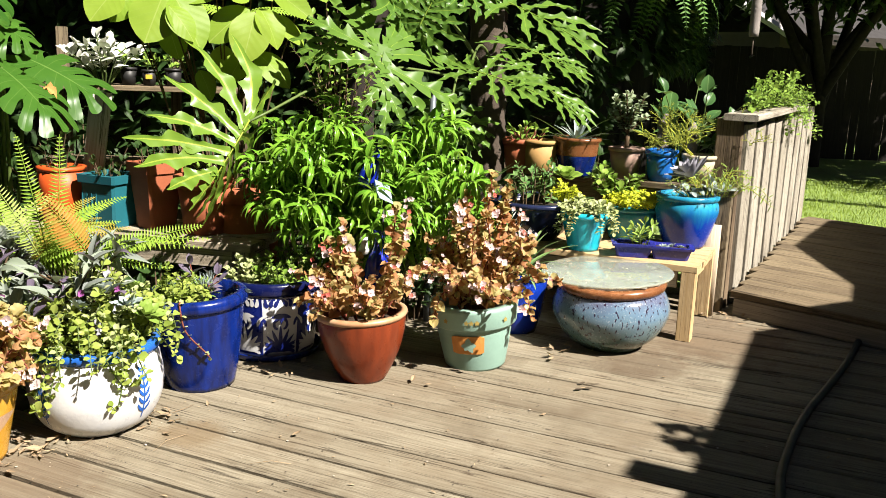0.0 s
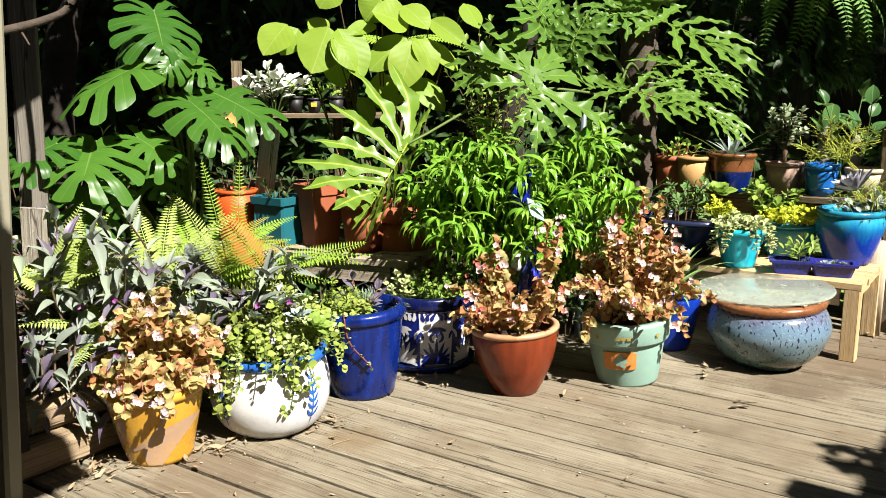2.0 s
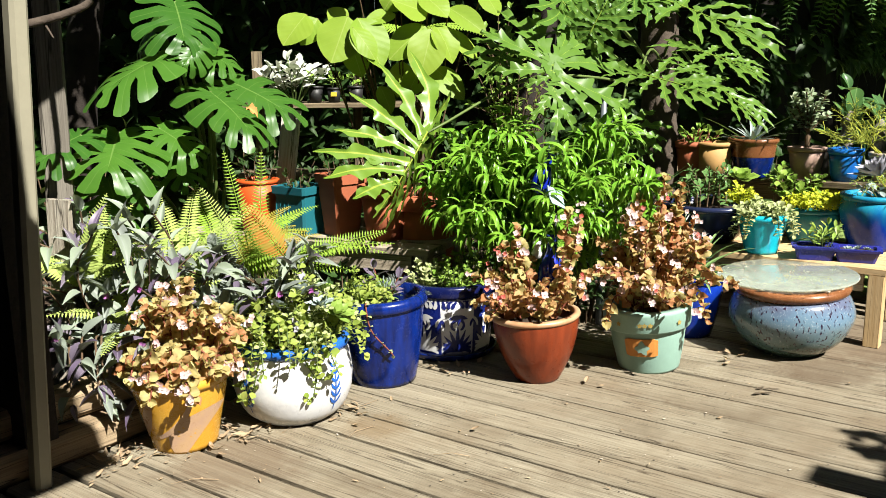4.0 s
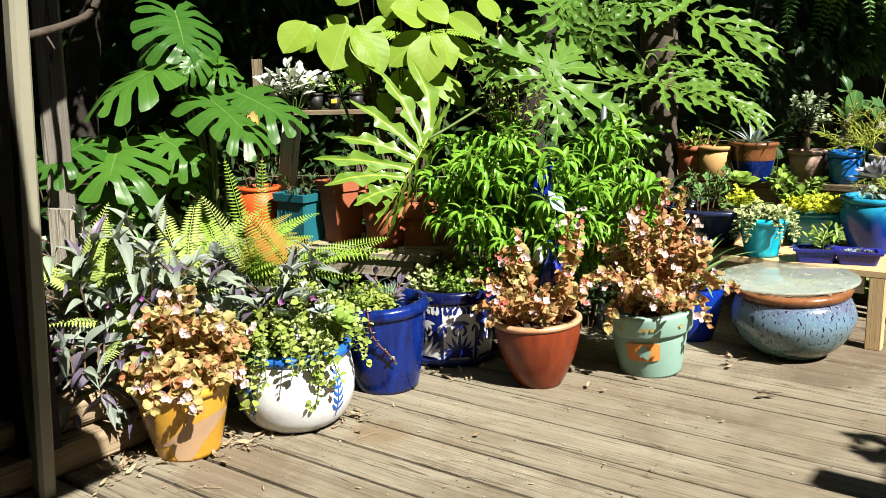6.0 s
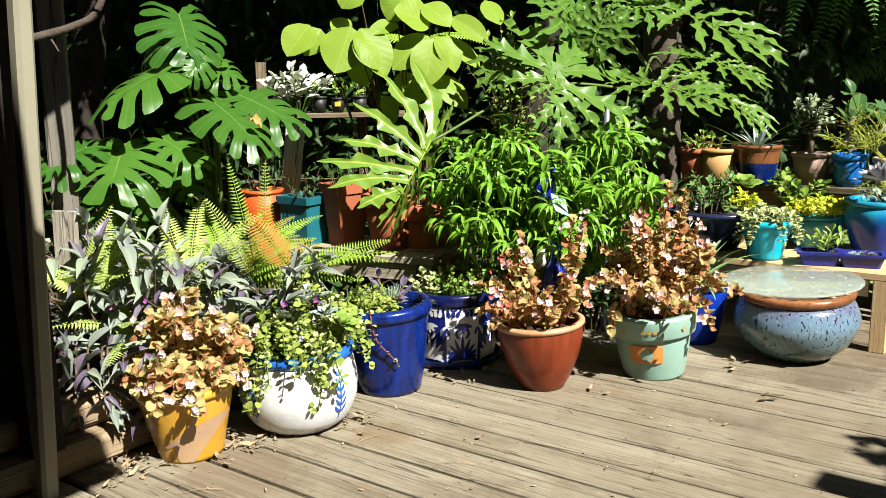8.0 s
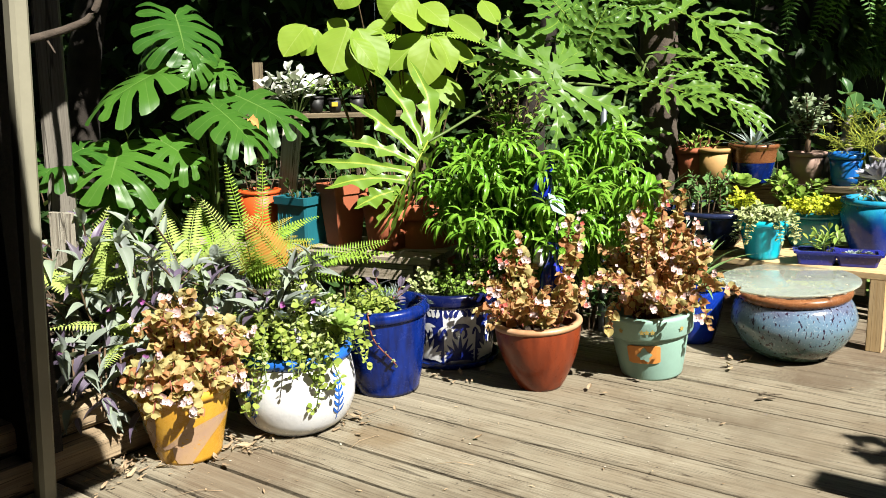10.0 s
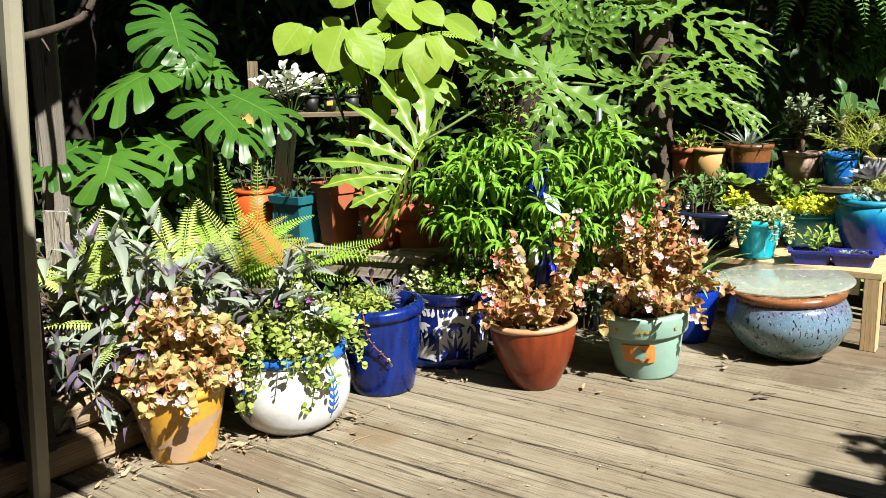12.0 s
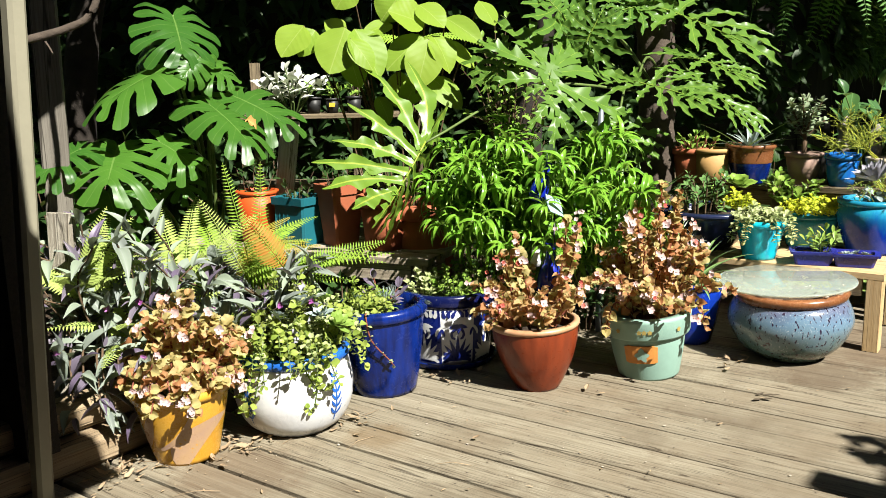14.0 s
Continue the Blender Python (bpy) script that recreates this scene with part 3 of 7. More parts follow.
# ---- railing beside the walkway ----
RAIL_WOOD = timber("bleached_rail_wood", (0.62, 0.58, 0.48), (0.30, 0.265, 0.20), 1.0, 1.0, 0.85, (0.12, 0.09, 0.06), 0.48)
railing = thing("railing", (2.59, 4.76, 0), "weathered grey picket railing with a flat cap board", "railing", kind="structure")
rang = math.degrees(math.atan2(WALK_S.y, WALK_S.x))
post_me = tpl_mesh("post", board(1.09, 0.11, 0.11, 0.008), RAIL_WOOD, False)
end_me = tpl_mesh("post", board(1.10, 0.15, 0.12, 0.010), timber("brown_post_wood", (0.36, 0.27, 0.17), (0.16, 0.11, 0.065), 1.0, 1.0, 0.85, (0.08, 0.055, 0.035), 0.46), False)
d = WALK_S * -0.045 - WALK_F * 0.03
part("post", end_me, railing, "brown weathered end post with dark checks", m=pose(d.x, d.y, 0.545, 0, 0, rang) @ pose(0.06, 0, 0, 0, -90, 0))
for s in (1.5, 3.0):
    d = WALK_S * s
    part("post", post_me, railing, m=pose(d.x, d.y, 0.53, 0, 0, rang) @ pose(0.055, 0, 0, 0, -90, 0))
pick_me = tpl_mesh("picket", board(0.98, 0.24, 0.036, 0.004), RAIL_WOOD, False)
for i in range(9):
    d = WALK_S * (0.20 + i * 0.33) + WALK_F * 0.075
    part("picket", pick_me, railing, m=pose(d.x, d.y, 0.56 + rnd.uniform(-0.03, 0.02) - (0.05 if i > 6 else 0.0), 0, 0, rang) @ pose(0, 0, 0, 0, 0, 0) @ pose(0, 0, 0, 90, 0, 0) @ pose(0, 0, 0, 0, 0, 90 + rnd.uniform(-3.0, 3.0)))
for z in (0.3, 0.95):
    d = WALK_S * 1.56 + WALK_F * 0.03
    part("rail", tpl_mesh("rail", board(2.9, 0.085, 0.035, 0.004), RAIL_WOOD, False), railing, m=pose(d.x, d.y, z, 0, 0, rang) @ pose(0, 0, 0, 90))
d = WALK_S * 1.09 + WALK_F * 0.03
part("cap_board", tpl_mesh("cap_board", board(2.15, 0.19, 0.038, 0.006), RAIL_WOOD, False), railing, m=pose(d.x, d.y, 1.125, 0, 0, rang))

# ---- pots ----
def pot_parts(name, place, label, prof, rim, material, rim_material=None, soil_at=0.85, seg=44, group="", soil=None, rz=0.0, rim_label="", wob=0.0, lean=0.0):
    """A turned pot. prof: (radius, height) up the outside to the rim's foot; rim: (radius, height) of the lip."""
    t = thing(name, place, label, "plant pot", group, rz=rz)
    t.matrix_world = pose(*place, 0, lean, rz)
    wall = 0.016
    top = prof[-1]
    inside = [(max(0.01, r - wall), z) for r, z in reversed(prof) if z > 0.02]
    part("body", tpl_mesh("body", lathe([(0.001, 0.0)] + [(prof[0][0] - 0.006, 0.0)] + list(prof) + inside + [(0.001, 0.02)], seg, wob), material), t)
    if rim:
        lip = [(top[0] - wall, top[1] - 0.004)] + list(rim) + [(top[0] - wall, rim[-1][1])]
        part("rim", tpl_mesh("rim", lathe(lip + [lip[0]], seg, wob), rim_material or material), t, rim_label)
    zs = top[1] * soil_at
    rs = np.interp(zs, [z for _, z in prof], [r for r, _ in prof]) - wall
    g = Geo()
    rr = random.Random(3)
    vs, fs = [(0, 0, zs + 0.02)], []
    for k in range(1, 7):
        for j in range(20):
            a = j * math.pi / 10
            vs.append((rs * k / 6 * math.cos(a), rs * k / 6 * math.sin(a), zs + 0.02 * (1 - k / 6) + rr.uniform(-0.005, 0.005)))
    for j in range(20):
        fs.append((0, 1 + j, 1 + (j + 1) % 20))
        for k in range(5):
            a, b = 1 + k * 20 + j, 1 + k * 20 + (j + 1) % 20
            fs.append((a, a + 20, b + 20, b))
    part("soil", g.add((vs, fs, None)).mesh("soil", soil or SOIL), t)
    return t


def curve_profile(pts, k=5):
    return [(float(p[0]), float(p[1])) for p in smooth_line([(r, z, 0) for r, z in pts], k)]


def pinned(prof, a, z, off=0.003):
    """A point on a pot's wall at the angle a and height z."""
    r = float(np.interp(z, [q[1] for q in prof], [q[0] for q in prof])) + off
    return (r * math.cos(a), r * math.sin(a), z)


def wall_stroke(prof, a0, z0, ang, l, w, off=0.0025, bend=0.0, n=6):
    """A brush stroke laid on a pot's wall: an oval from (a0, z0), l long at the angle ang."""
    vs, fs = [], []
    r0 = float(np.interp(z0, [q[1] for q in prof], [q[0] for q in prof]))
    for i in range(n + 1):
        s = i / n
        k = math.sin(math.pi * min(1, 0.08 + 0.92 * s) ** 0.8) ** 0.8 * w / 2 + 0.0008
        th = ang + bend * s
        x, z = s * l * math.cos(th), s * l * math.sin(th)
        nx, nz = -math.sin(th), math.cos(th)
        for t in (-1, 0, 1):
            vs.append(pinned(prof, a0 + (x + t * k * nx) / r0, z0 + z + t * k * nz, off))
    for i in range(n):
        for j in range(2):
            a = i * 3 + j
            fs.append((a, a + 1, a + 4, a + 3))
    return vs, fs, None


COBALT = glaze("cobalt_glaze", (0.004, 0.026, 0.23), (0.003, 0.009, 0.07), 0.2, 1)
NAVY_RIM = glaze("navy_rim", (0.005, 0.010, 0.075), (0.004, 0.006, 0.045), 0.2)
COBALT_PAINT = glaze("cobalt_paint", (0.008, 0.022, 0.20), (0.006, 0.012, 0.12), 0.25)
RIM_BLUE = glaze("sky_blue_rim", (0.02, 0.14, 0.55), (0.015, 0.10, 0.42), 0.2)
WHITE_GLAZE = glaze("white_glaze", (0.80, 0.81, 0.80), (0.70, 0.72, 0.74), 0.25)
RUST = glaze("rust_glaze", (0.27, 0.047, 0.013), (0.17, 0.029, 0.009), 0.26, 1, coat=0.08)
RUST_RIM = glaze("tan_rim", (0.62, 0.42, 0.25), (0.5, 0.25, 0.12), 0.35)
YELLOW = glaze("ochre_glaze", (0.68, 0.38, 0.045), (0.60, 0.30, 0.03), 0.22)
SAGE = surface("sage_plastic", (0.36, 0.58, 0.48), 0.45, 0.2, 4, 90, 0.1, rnd=0)


def speckled():
    """A blue-grey glaze that runs to green at the foot, flecked with dark plum drops."""
    n = Net("speckled_glaze")
    v = n.coords()
    sep = n.node("SeparateXYZ")
    n.set(sep.inputs[0], v)
    cloud = n.noise(v, 9, 5)
    h = n.math("ADD", n.math("DIVIDE", sep.outputs["Z"], 0.28), n.math("MULTIPLY", n.math("SUBTRACT", cloud, 0.5), 0.5))
    c = n.ramp(h, [(0.05, (0.05, 0.085, 0.06)), (0.3, (0.075, 0.13, 0.125)), (0.55, (0.10, 0.16, 0.19)), (0.85, (0.085, 0.14, 0.20)), (1.0, (0.075, 0.09, 0.14))])
    mp = n.node("Mapping")
    n.set(mp.inputs["Vector"], v)
    mp.inputs["Scale"].default_value = (1, 1, 0.42)
    drops = n.noise(mp.outputs[0], 88, 2, 0.4)
    c = n.mix(n.ramp(drops, [(0.62, (0, 0, 0)), (0.65, (1, 1, 1))]), c, (0.02, 0.012, 0.025))
    c = n.mix(n.ramp(n.noise(v, 130, 3, 0.6), [(0.60, (0, 0, 0)), (0.66, (0.7, 0.7, 0.7))]), c, (0.26, 0.31, 0.35))
    n.bump(cloud, 0.1, 0.01)
    return n.done(Base_Color=c, Roughness=0.2, Coat_Weight=0.25, Coat_Roughness=0.05)


BOWL_GLAZE = speckled()
BROWN_RIM = glaze("brown_rim", (0.25, 0.10, 0.038), (0.16, 0.06, 0.025), 0.22)
CYAN = glaze("cyan_glaze", (0.015, 0.56, 0.68), (0.01, 0.36, 0.54), 0.15, 1)
TEAL_GLAZE = glaze("teal_glaze", (0.04, 0.36, 0.44), (0.025, 0.22, 0.34), 0.18, 1)
OMBRE = glaze("ombre_glaze", (0.008, 0.10, 0.32), (0.005, 0.03, 0.26), 0.2, 1, 0, [(0.15, (0.004, 0.026, 0.40)), (0.48, (0.005, 0.05, 0.52)), (0.66, (0.012, 0.22, 0.58)), (0.86, (0.03, 0.46, 0.62)), (1.0, (0.02, 0.32, 0.48))], 0.29, coat=0.05)
NAVY = glaze("navy_glaze", (0.014, 0.018, 0.045), (0.02, 0.03, 0.09), 0.15, 1)
PURPLE_GLAZE = glaze("violet_glaze", (0.035, 0.04, 0.34), (0.025, 0.028, 0.24), 0.2)
TAN_POT = surface("tan_clay", (0.62, 0.37, 0.13), 0.7, 0.25, 8, 80, 0.2)
PINK_POT = surface("pink_clay", (0.55, 0.37, 0.29), 0.8, 0.3, 8, 80, 0.2)
BLUE_GLAZE = glaze("bright_blue_glaze", (0.02, 0.22, 0.66), (0.015, 0.13, 0.52), 0.15, 1)
ORANGE_POT = surface("orange_plastic", (0.80, 0.12, 0.02), 0.5, 0.2, 5, 80, 0.1)
TEAL_POT = surface("teal_plastic", (0.02, 0.20, 0.25), 0.5, 0.2, 5, 80, 0.1)

yellow_prof = curve_profile([(0.118, 0.0), (0.135, 0.08), (0.158, 0.17), (0.172, 0.235), (0.174, 0.25)])
pot_parts("ochre_pot", (-0.976, 3.152, 0), "ochre-yellow glazed pot with a mauve-grey swirl", yellow_prof, [(0.184, 0.25), (0.188, 0.265), (0.184, 0.282), (0.172, 0.286)], YELLOW, lean=-2)
white_prof = curve_profile([(0.140, 0.0), (0.198, 0.045), (0.232, 0.12), (0.238, 0.19), (0.226, 0.27), (0.218, 0.30)])
pot_parts("white_painted_pot", (-0.607, 3.416, 0), "round-bellied white pot with blue painted leaves and rim", white_prof, [(0.226, 0.298), (0.234, 0.315), (0.23, 0.333), (0.21, 0.338)], WHITE_GLAZE, RIM_BLUE, rim_label="glossy sky-blue rim")
blue_prof = curve_profile([(0.140, 0.0), (0.163, 0.10), (0.184, 0.23), (0.196, 0.325), (0.198, 0.350)])
pot_parts("cobalt_pot", (-0.264, 3.813, 0), "tall cobalt-blue glazed pot with a rolled rim", blue_prof, [(0.206, 0.345), (0.218, 0.360), (0.218, 0.384), (0.207, 0.398), (0.190, 0.399)], COBALT, lean=-3)
tal_prof = [(0.196, 0.0), (0.200, 0.03), (0.208, 0.12), (0.216, 0.22), (0.221, 0.29)]
pot_parts("painted_drum_pot", (0.030, 4.232, 0.02), "blue and white hand-painted drum pot on a saucer", tal_prof, [(0.226, 0.285), (0.231, 0.30), (0.231, 0.335), (0.222, 0.345)], WHITE_GLAZE, NAVY_RIM, rim_label="dark cobalt rim band")
rust_prof = curve_profile([(0.095, 0.0), (0.124, 0.05), (0.160, 0.13), (0.183, 0.21), (0.190, 0.265), (0.190, 0.285)])
pot_parts("rust_pot", (0.425, 3.806, 0), "rust-red glazed pot with a pale tan rim", rust_prof, [(0.194, 0.284), (0.200, 0.294), (0.199, 0.304), (0.186, 0.309)], RUST, RUST_RIM, rim_label="pale tan rim", lean=-3)
sage_prof = [(0.136, 0.0), (0.140, 0.01), (0.160, 0.11), (0.174, 0.20), (0.176, 0.215)]
pot_parts("sage_pot", (0.96, 3.956, 0), "sage-green plastic pot with an orange star plaque", sage_prof, [(0.192, 0.205), (0.196, 0.212), (0.204, 0.285), (0.206, 0.300), (0.196, 0.303), (0.180, 0.30)], SAGE, lean=-4)
bowl_prof = curve_profile([(0.150, 0.0), (0.232, 0.066), (0.282, 0.155), (0.288, 0.210), (0.268, 0.268), (0.246, 0.292)])
pot_parts("speckled_bowl", (1.70, 4.165, 0), "squat blue-grey speckled glazed bowl with a brown rim", bowl_prof, [(0.250, 0.289), (0.263, 0.301), (0.269, 0.317), (0.263, 0.332), (0.240, 0.336)], BOWL_GLAZE, BROWN_RIM, 0.8, rim_label="glossy brown rim", lean=-2.5)


# ---- painted and fixed details of the pots ----
def child_of(name):
    return bpy.data.objects[name]


g = Geo()
for da, side in ((-38, 1), (-128, 1), (20, 1), (-185, 1)):
    a0 = radians(da)
    g.add(wall_stroke(white_prof, a0, 0.07, math.pi / 2, 0.20, 0.004))
    for i in range(6):
        z = 0.10 + i * 0.03
        for sgn in (-1, 1):
            g.add(wall_stroke(white_prof, a0 + sgn * 0.012, z, math.pi / 2 - sgn * 1.0, 0.040 - i * 0.003, 0.0095, 0.003, sgn * 0.35))
part("painted_leaves", g.mesh("painted_leaves", RIM_BLUE), child_of("white_painted_pot"), "cobalt brush-painted leaf sprays")

MAUVE = glaze("mauve_glaze", (0.46, 0.30, 0.22), (0.52, 0.34, 0.17), 0.25)
g = Geo()
for a0, z0, ang, l, w, b in ((-2.0, 0.07, 0.35, 0.26, 0.020, 0.7), (-1.45, 0.008, 1.5, 0.235, 0.095, -0.75), (-2.9, 0.05, 0.6, 0.22, 0.05, 0.4), (0.4, 0.03, 0.7, 0.25, 0.07, 0.4)):
    g.add(wall_stroke(yellow_prof, a0, z0, ang, l, w, 0.002, b, 14))
part("swirl", g.mesh("swirl", MAUVE), child_of("ochre_pot"), "mauve-grey glaze swirl")

# hand-painted drum pot: panels of blue on white and of white on blue
drum = child_of("painted_drum_pot")
for k in range(8):
    g, w = Geo(), Geo()
    a0 = -1.58 + (k - 4.25) * math.pi / 4
    if k % 2:
        vs = [pinned(tal_prof, a0 + i / 8 * math.pi / 4, float(z), 0.0016) for i in range(9) for z in np.linspace(0.012, 0.282, 10)]
        fs = [(i * 10 + j, (i + 1) * 10 + j, (i + 1) * 10 + j + 1, i * 10 + j + 1) for i in range(8) for j in range(9)]
        g.add((vs, fs, None))
    ink, off = (w, 0.0035) if k % 2 else (g, 0.0025)
    g.add(wall_stroke(tal_prof, a0, 0.01, math.pi / 2, 0.275, 0.008, 0.003, 0, 10))
    mid = a0 + math.pi / 8
    for j in range(9):
        g2 = -1.0 + j / 4
        ink.add(wall_stroke(tal_prof, mid, 0.030, math.pi / 2 + g2 * 1.35, 0.125 - 0.055 * abs(g2), 0.017, off))
    for j in range(5):
        ink.add(wall_stroke(tal_prof, mid + 0.02, 0.205, j * 0.62 - 2.7 if k % 2 else j * 0.62 - 2.85, 0.048, 0.017, off))
    for sgn in (-1, 1):
        for j in range(3):
            ink.add(wall_stroke(tal_prof, mid + sgn * 0.33, 0.016 + 0.022 * j, math.pi / 2 + sgn * (0.5 + 0.35 * j), 0.05, 0.016, off, sgn * 0.9))
            ink.add(wall_stroke(tal_prof, mid + sgn * (0.10 + 0.08 * j), 0.242, math.pi / 2 - sgn * (0.3 + 0.35 * j), 0.040, 0.018, off, sgn * 0.8))
        ink.add(wall_stroke(tal_prof, mid + sgn * 0.06, 0.135, math.pi / 2 - sgn * 1.3, 0.085, 0.014, off, sgn * 2.0))
        ink.add(wall_stroke(tal_prof, mid + sgn * 0.30, 0.150, math.pi / 2, 0.085, 0.013, off, -sgn * 0.9))
    for j in range(8):
        ink.add(wall_stroke(tal_prof, a0 + 0.05 + j * 0.09, 0.276, 0.0, 0.012, 0.006, off))
    panel = part("painted_panel", g.mesh("painted_panel", COBALT_PAINT), drum, "cobalt brush-painted flowers and leaves")
    if w.v:
        part("white_brushwork", w.mesh("white_brushwork", WHITE_GLAZE), panel, kind="stuff")
saucer = curve_profile([(0.17, 0.0), (0.222, 0.006), (0.232, 0.028), (0.232, 0.034), (0.224, 0.034), (0.215, 0.016)], 3)
solid("saucer", tpl_mesh("saucer", lathe([(0.001, 0.0)] + saucer + [(0.001, 0.016)], 44), COBALT), "shallow dark blue glazed saucer", "saucer", pose(0.030, 4.232, 0.0))

ORANGE_CLAY = surface("orange_clay", (0.95, 0.40, 0.09), 0.6, 0.2, 20, 90, 0.2)
GOLD_PAINT = surface("gold_paint", (0.55, 0.42, 0.12), 0.5, 0.3, 30, 90, 0.2)
sage_out = [(r + 0.001, z) for r, z in sage_prof]


def wall_patch(prof, a0, z0, z1, half, off, thick=0.005, n=8, round_=0.2):
    vs, fs = [], []
    r0 = float(np.interp((z0 + z1) / 2, [q[1] for q in prof], [q[0] for q in prof]))
    for o in (off - thick, off):
        for i in range(n + 1):
            x = -half + 2 * half * i / n
            e = 0.006 if i in (0, n) else 0.0
            for z in (z0 + e, (z0 + z1) / 2, z1 - e):
                vs.append(pinned(prof, a0 + x / r0, z, o))
    m = 3 * (n + 1)
    for i in range(n):
        for j in range(2):
            a = m + i * 3 + j
            fs.append((a, a + 3, a + 4, a + 1))
        fs.append((i * 3, i * 3 + 3, m + i * 3 + 3, m + i * 3))
        fs.append((i * 3 + 2, m + i * 3 + 2, m + i * 3 + 5, i * 3 + 5))
    for i in (0, n):
        for j in range(2):
            a = i * 3 + j
            fs.append((a, a + 1, m + a + 1, m + a))
    return vs, fs, None


sage = child_of("sage_pot")
plaque = part("plaque", tpl_mesh("plaque", wall_patch(sage_out, radians(-113), 0.092, 0.178, 0.072, 0.006), ORANGE_CLAY, False), sage, "orange moulded clay plaque")
star = Geo()
a0 = radians(-112)
for ang, l, w_ in ((1.57, 0.036, 0.026), (0.0, 0.034, 0.03), (3.3, 0.032, 0.026), (4.1, 0.030, 0.022), (5.2, 0.040, 0.024)):
    star.add(wall_stroke(sage_out, a0, 0.136, ang, l, w_, 0.009))
part("emblem", star.mesh("emblem", SAGE), plaque, "teal painted emblem")
lip = [(0.198, 0.21), (0.2055, 0.285)]
for da in (-106, -99, -112, -60, -140):
    star = Geo()
    for k in range(5):
        star.add(wall_stroke(lip, radians(da), 0.25, k * 1.257 + 0.3, 0.012, 0.007, 0.004))
    part("gold_star", star.mesh("gold_star", GOLD_PAINT), sage, "worn gold painted star")

# ---- glass disc on the bowl ----
def glass_material(name, tint, rough, dirt):
    n = Net(name)
    v = n.coords()
    d = n.noise(v, 26, 6, 0.7)
    c = n.mix(n.ramp(d, [(0.55, (0, 0, 0)), (0.75, (1, 1, 1))]), tint, (0.20, 0.21, 0.175))
    return n.done(Base_Color=c, Roughness=n.math("ADD", rough, n.math("MULTIPLY", d, 0.06)), IOR=1.45,
                  Transmission_Weight=n.ramp(d, [(0.56, (1 - dirt,) * 3), (0.85, (0.5,) * 3)]))


L_CREAM_DUST = surface("pale_debris", (0.85, 0.82, 0.72), 0.7, 0.2, 30, 90, 0.1)
PEBBLE = surface("shell", (0.70, 0.64, 0.54), 0.6, 0.4, 40, 90, 0.2)
GLASS = glass_material("frosted_glass", (0.35, 0.39, 0.345), 0.04, 0.34)
disc = curve_profile([(0.310, 0.0), (0.320, 0.003), (0.323, 0.008), (0.320, 0.013), (0.310, 0.016)], 3)
glass = solid("glass_disc", tpl_mesh("glass_disc", lathe([(0.001, 0.0)] + disc + [(0.001, 0.016)], 72), GLASS), "dusty round glass tabletop resting on the bowl", "glass disc", pose(1.660, 4.165, 0.3645, 0, -2.5))
glass.visible_shadow = False
q = random.Random(77)
specks, pale = Geo(), Geo()
for i in range(46):
    a, r = q.uniform(0, 6.28), 0.31 * math.sqrt(q.random())
    bits = pale if i % 3 == 0 else specks
    bits.add(leaf(q.uniform(0.008, 0.040) * (1.0 if i % 3 else 0.7), q.uniform(0.003, 0.009), "lance", 3, 0.2, q.uniform(-0.3, 0.2), 0.1, 1), orient((r * math.cos(a), r * math.sin(a), 0.0175), (q.uniform(-1, 1), q.uniform(-1, 1), 0.02), (0, 0, 1)))
part("debris", specks.mesh("debris", surface("dark_debris", (0.16, 0.15, 0.11), 0.8, 0.3, 30, 90, 0.2)), glass, "dark leaf crumbs lying on the glass", kind="stuff")
part("fallen_petals", pale.mesh("fallen_petals", L_CREAM_DUST), glass, "pale petals lying on the glass", kind="stuff")
for i in range(11):   # shells between the rim and the glass, on which it lies
    a = radians(-175 + i * 33 + 9 * math.sin(i * 3.0))
    solid("pale_shell", tpl_mesh("pale_shell", lathe([(0.001, -0.013), (0.010, -0.010), (0.017, 0.0), (0.010, 0.010), (0.001, 0.013)], 9, 0.1), PEBBLE), "pale shell wedged on the bowl's rim under the glass", "shell", pose(1.70 - 0.014 + 0.238 * math.cos(a), 4.165 + 0.238 * math.sin(a), 0.350, 20 * math.sin(i), 0, 50 * i))

# ---- wooden bench and stands ----
def bench(name, place, rz, l, d, h, label, material, legs=2, nb=4, leg=0.074, apron=0.085):
    t = thing(name, place, label, "bench", rz=rz)
    w = d / nb
    bm = tpl_mesh("top_board", board(l, w - 0.008, 0.036, 0.004), material, False)
    for i in range(nb):
        part("top_board", bm, t, m=pose(rnd.uniform(-0.004, 0.004), -d / 2 + w * (i + 0.5), h))
    lm = tpl_mesh("leg", board(h - 0.036, leg, leg, 0.004), material, False)
    for i in range(legs):
        x = -l / 2 + leg * 0.6 + (l - leg * 1.2) * i / (legs - 1)
        for y in (-d / 2 + leg / 2 + 0.004, d / 2 - leg / 2 - 0.004):
            part("leg", lm, t, m=pose(x + leg / 2, y, (h - 0.036) / 2) @ pose(0, 0, 0, 0, 90, 0))
    am = tpl_mesh("apron", board(l - 2 * leg - 0.06, apron, 0.03, 0.003), material, False)
    for y in (-d / 2 + 0.02, d / 2 - 0.05):
        part("apron", am, t, m=pose(0, y, h - 0.04 - apron / 2) @ pose(0, 0, 0, 90))
    em = tpl_mesh("end_rail", board(d - 2 * leg - 0.02, apron, 0.03, 0.003), material, False)
    for x in (-l / 2 + 0.05, l / 2 - 0.05):
        part("end_rail", em, t, m=pose(x, 0, h - 0.04 - apron / 2, 0, 0, 90) @ pose(0, 0, 0, 90))
    return t


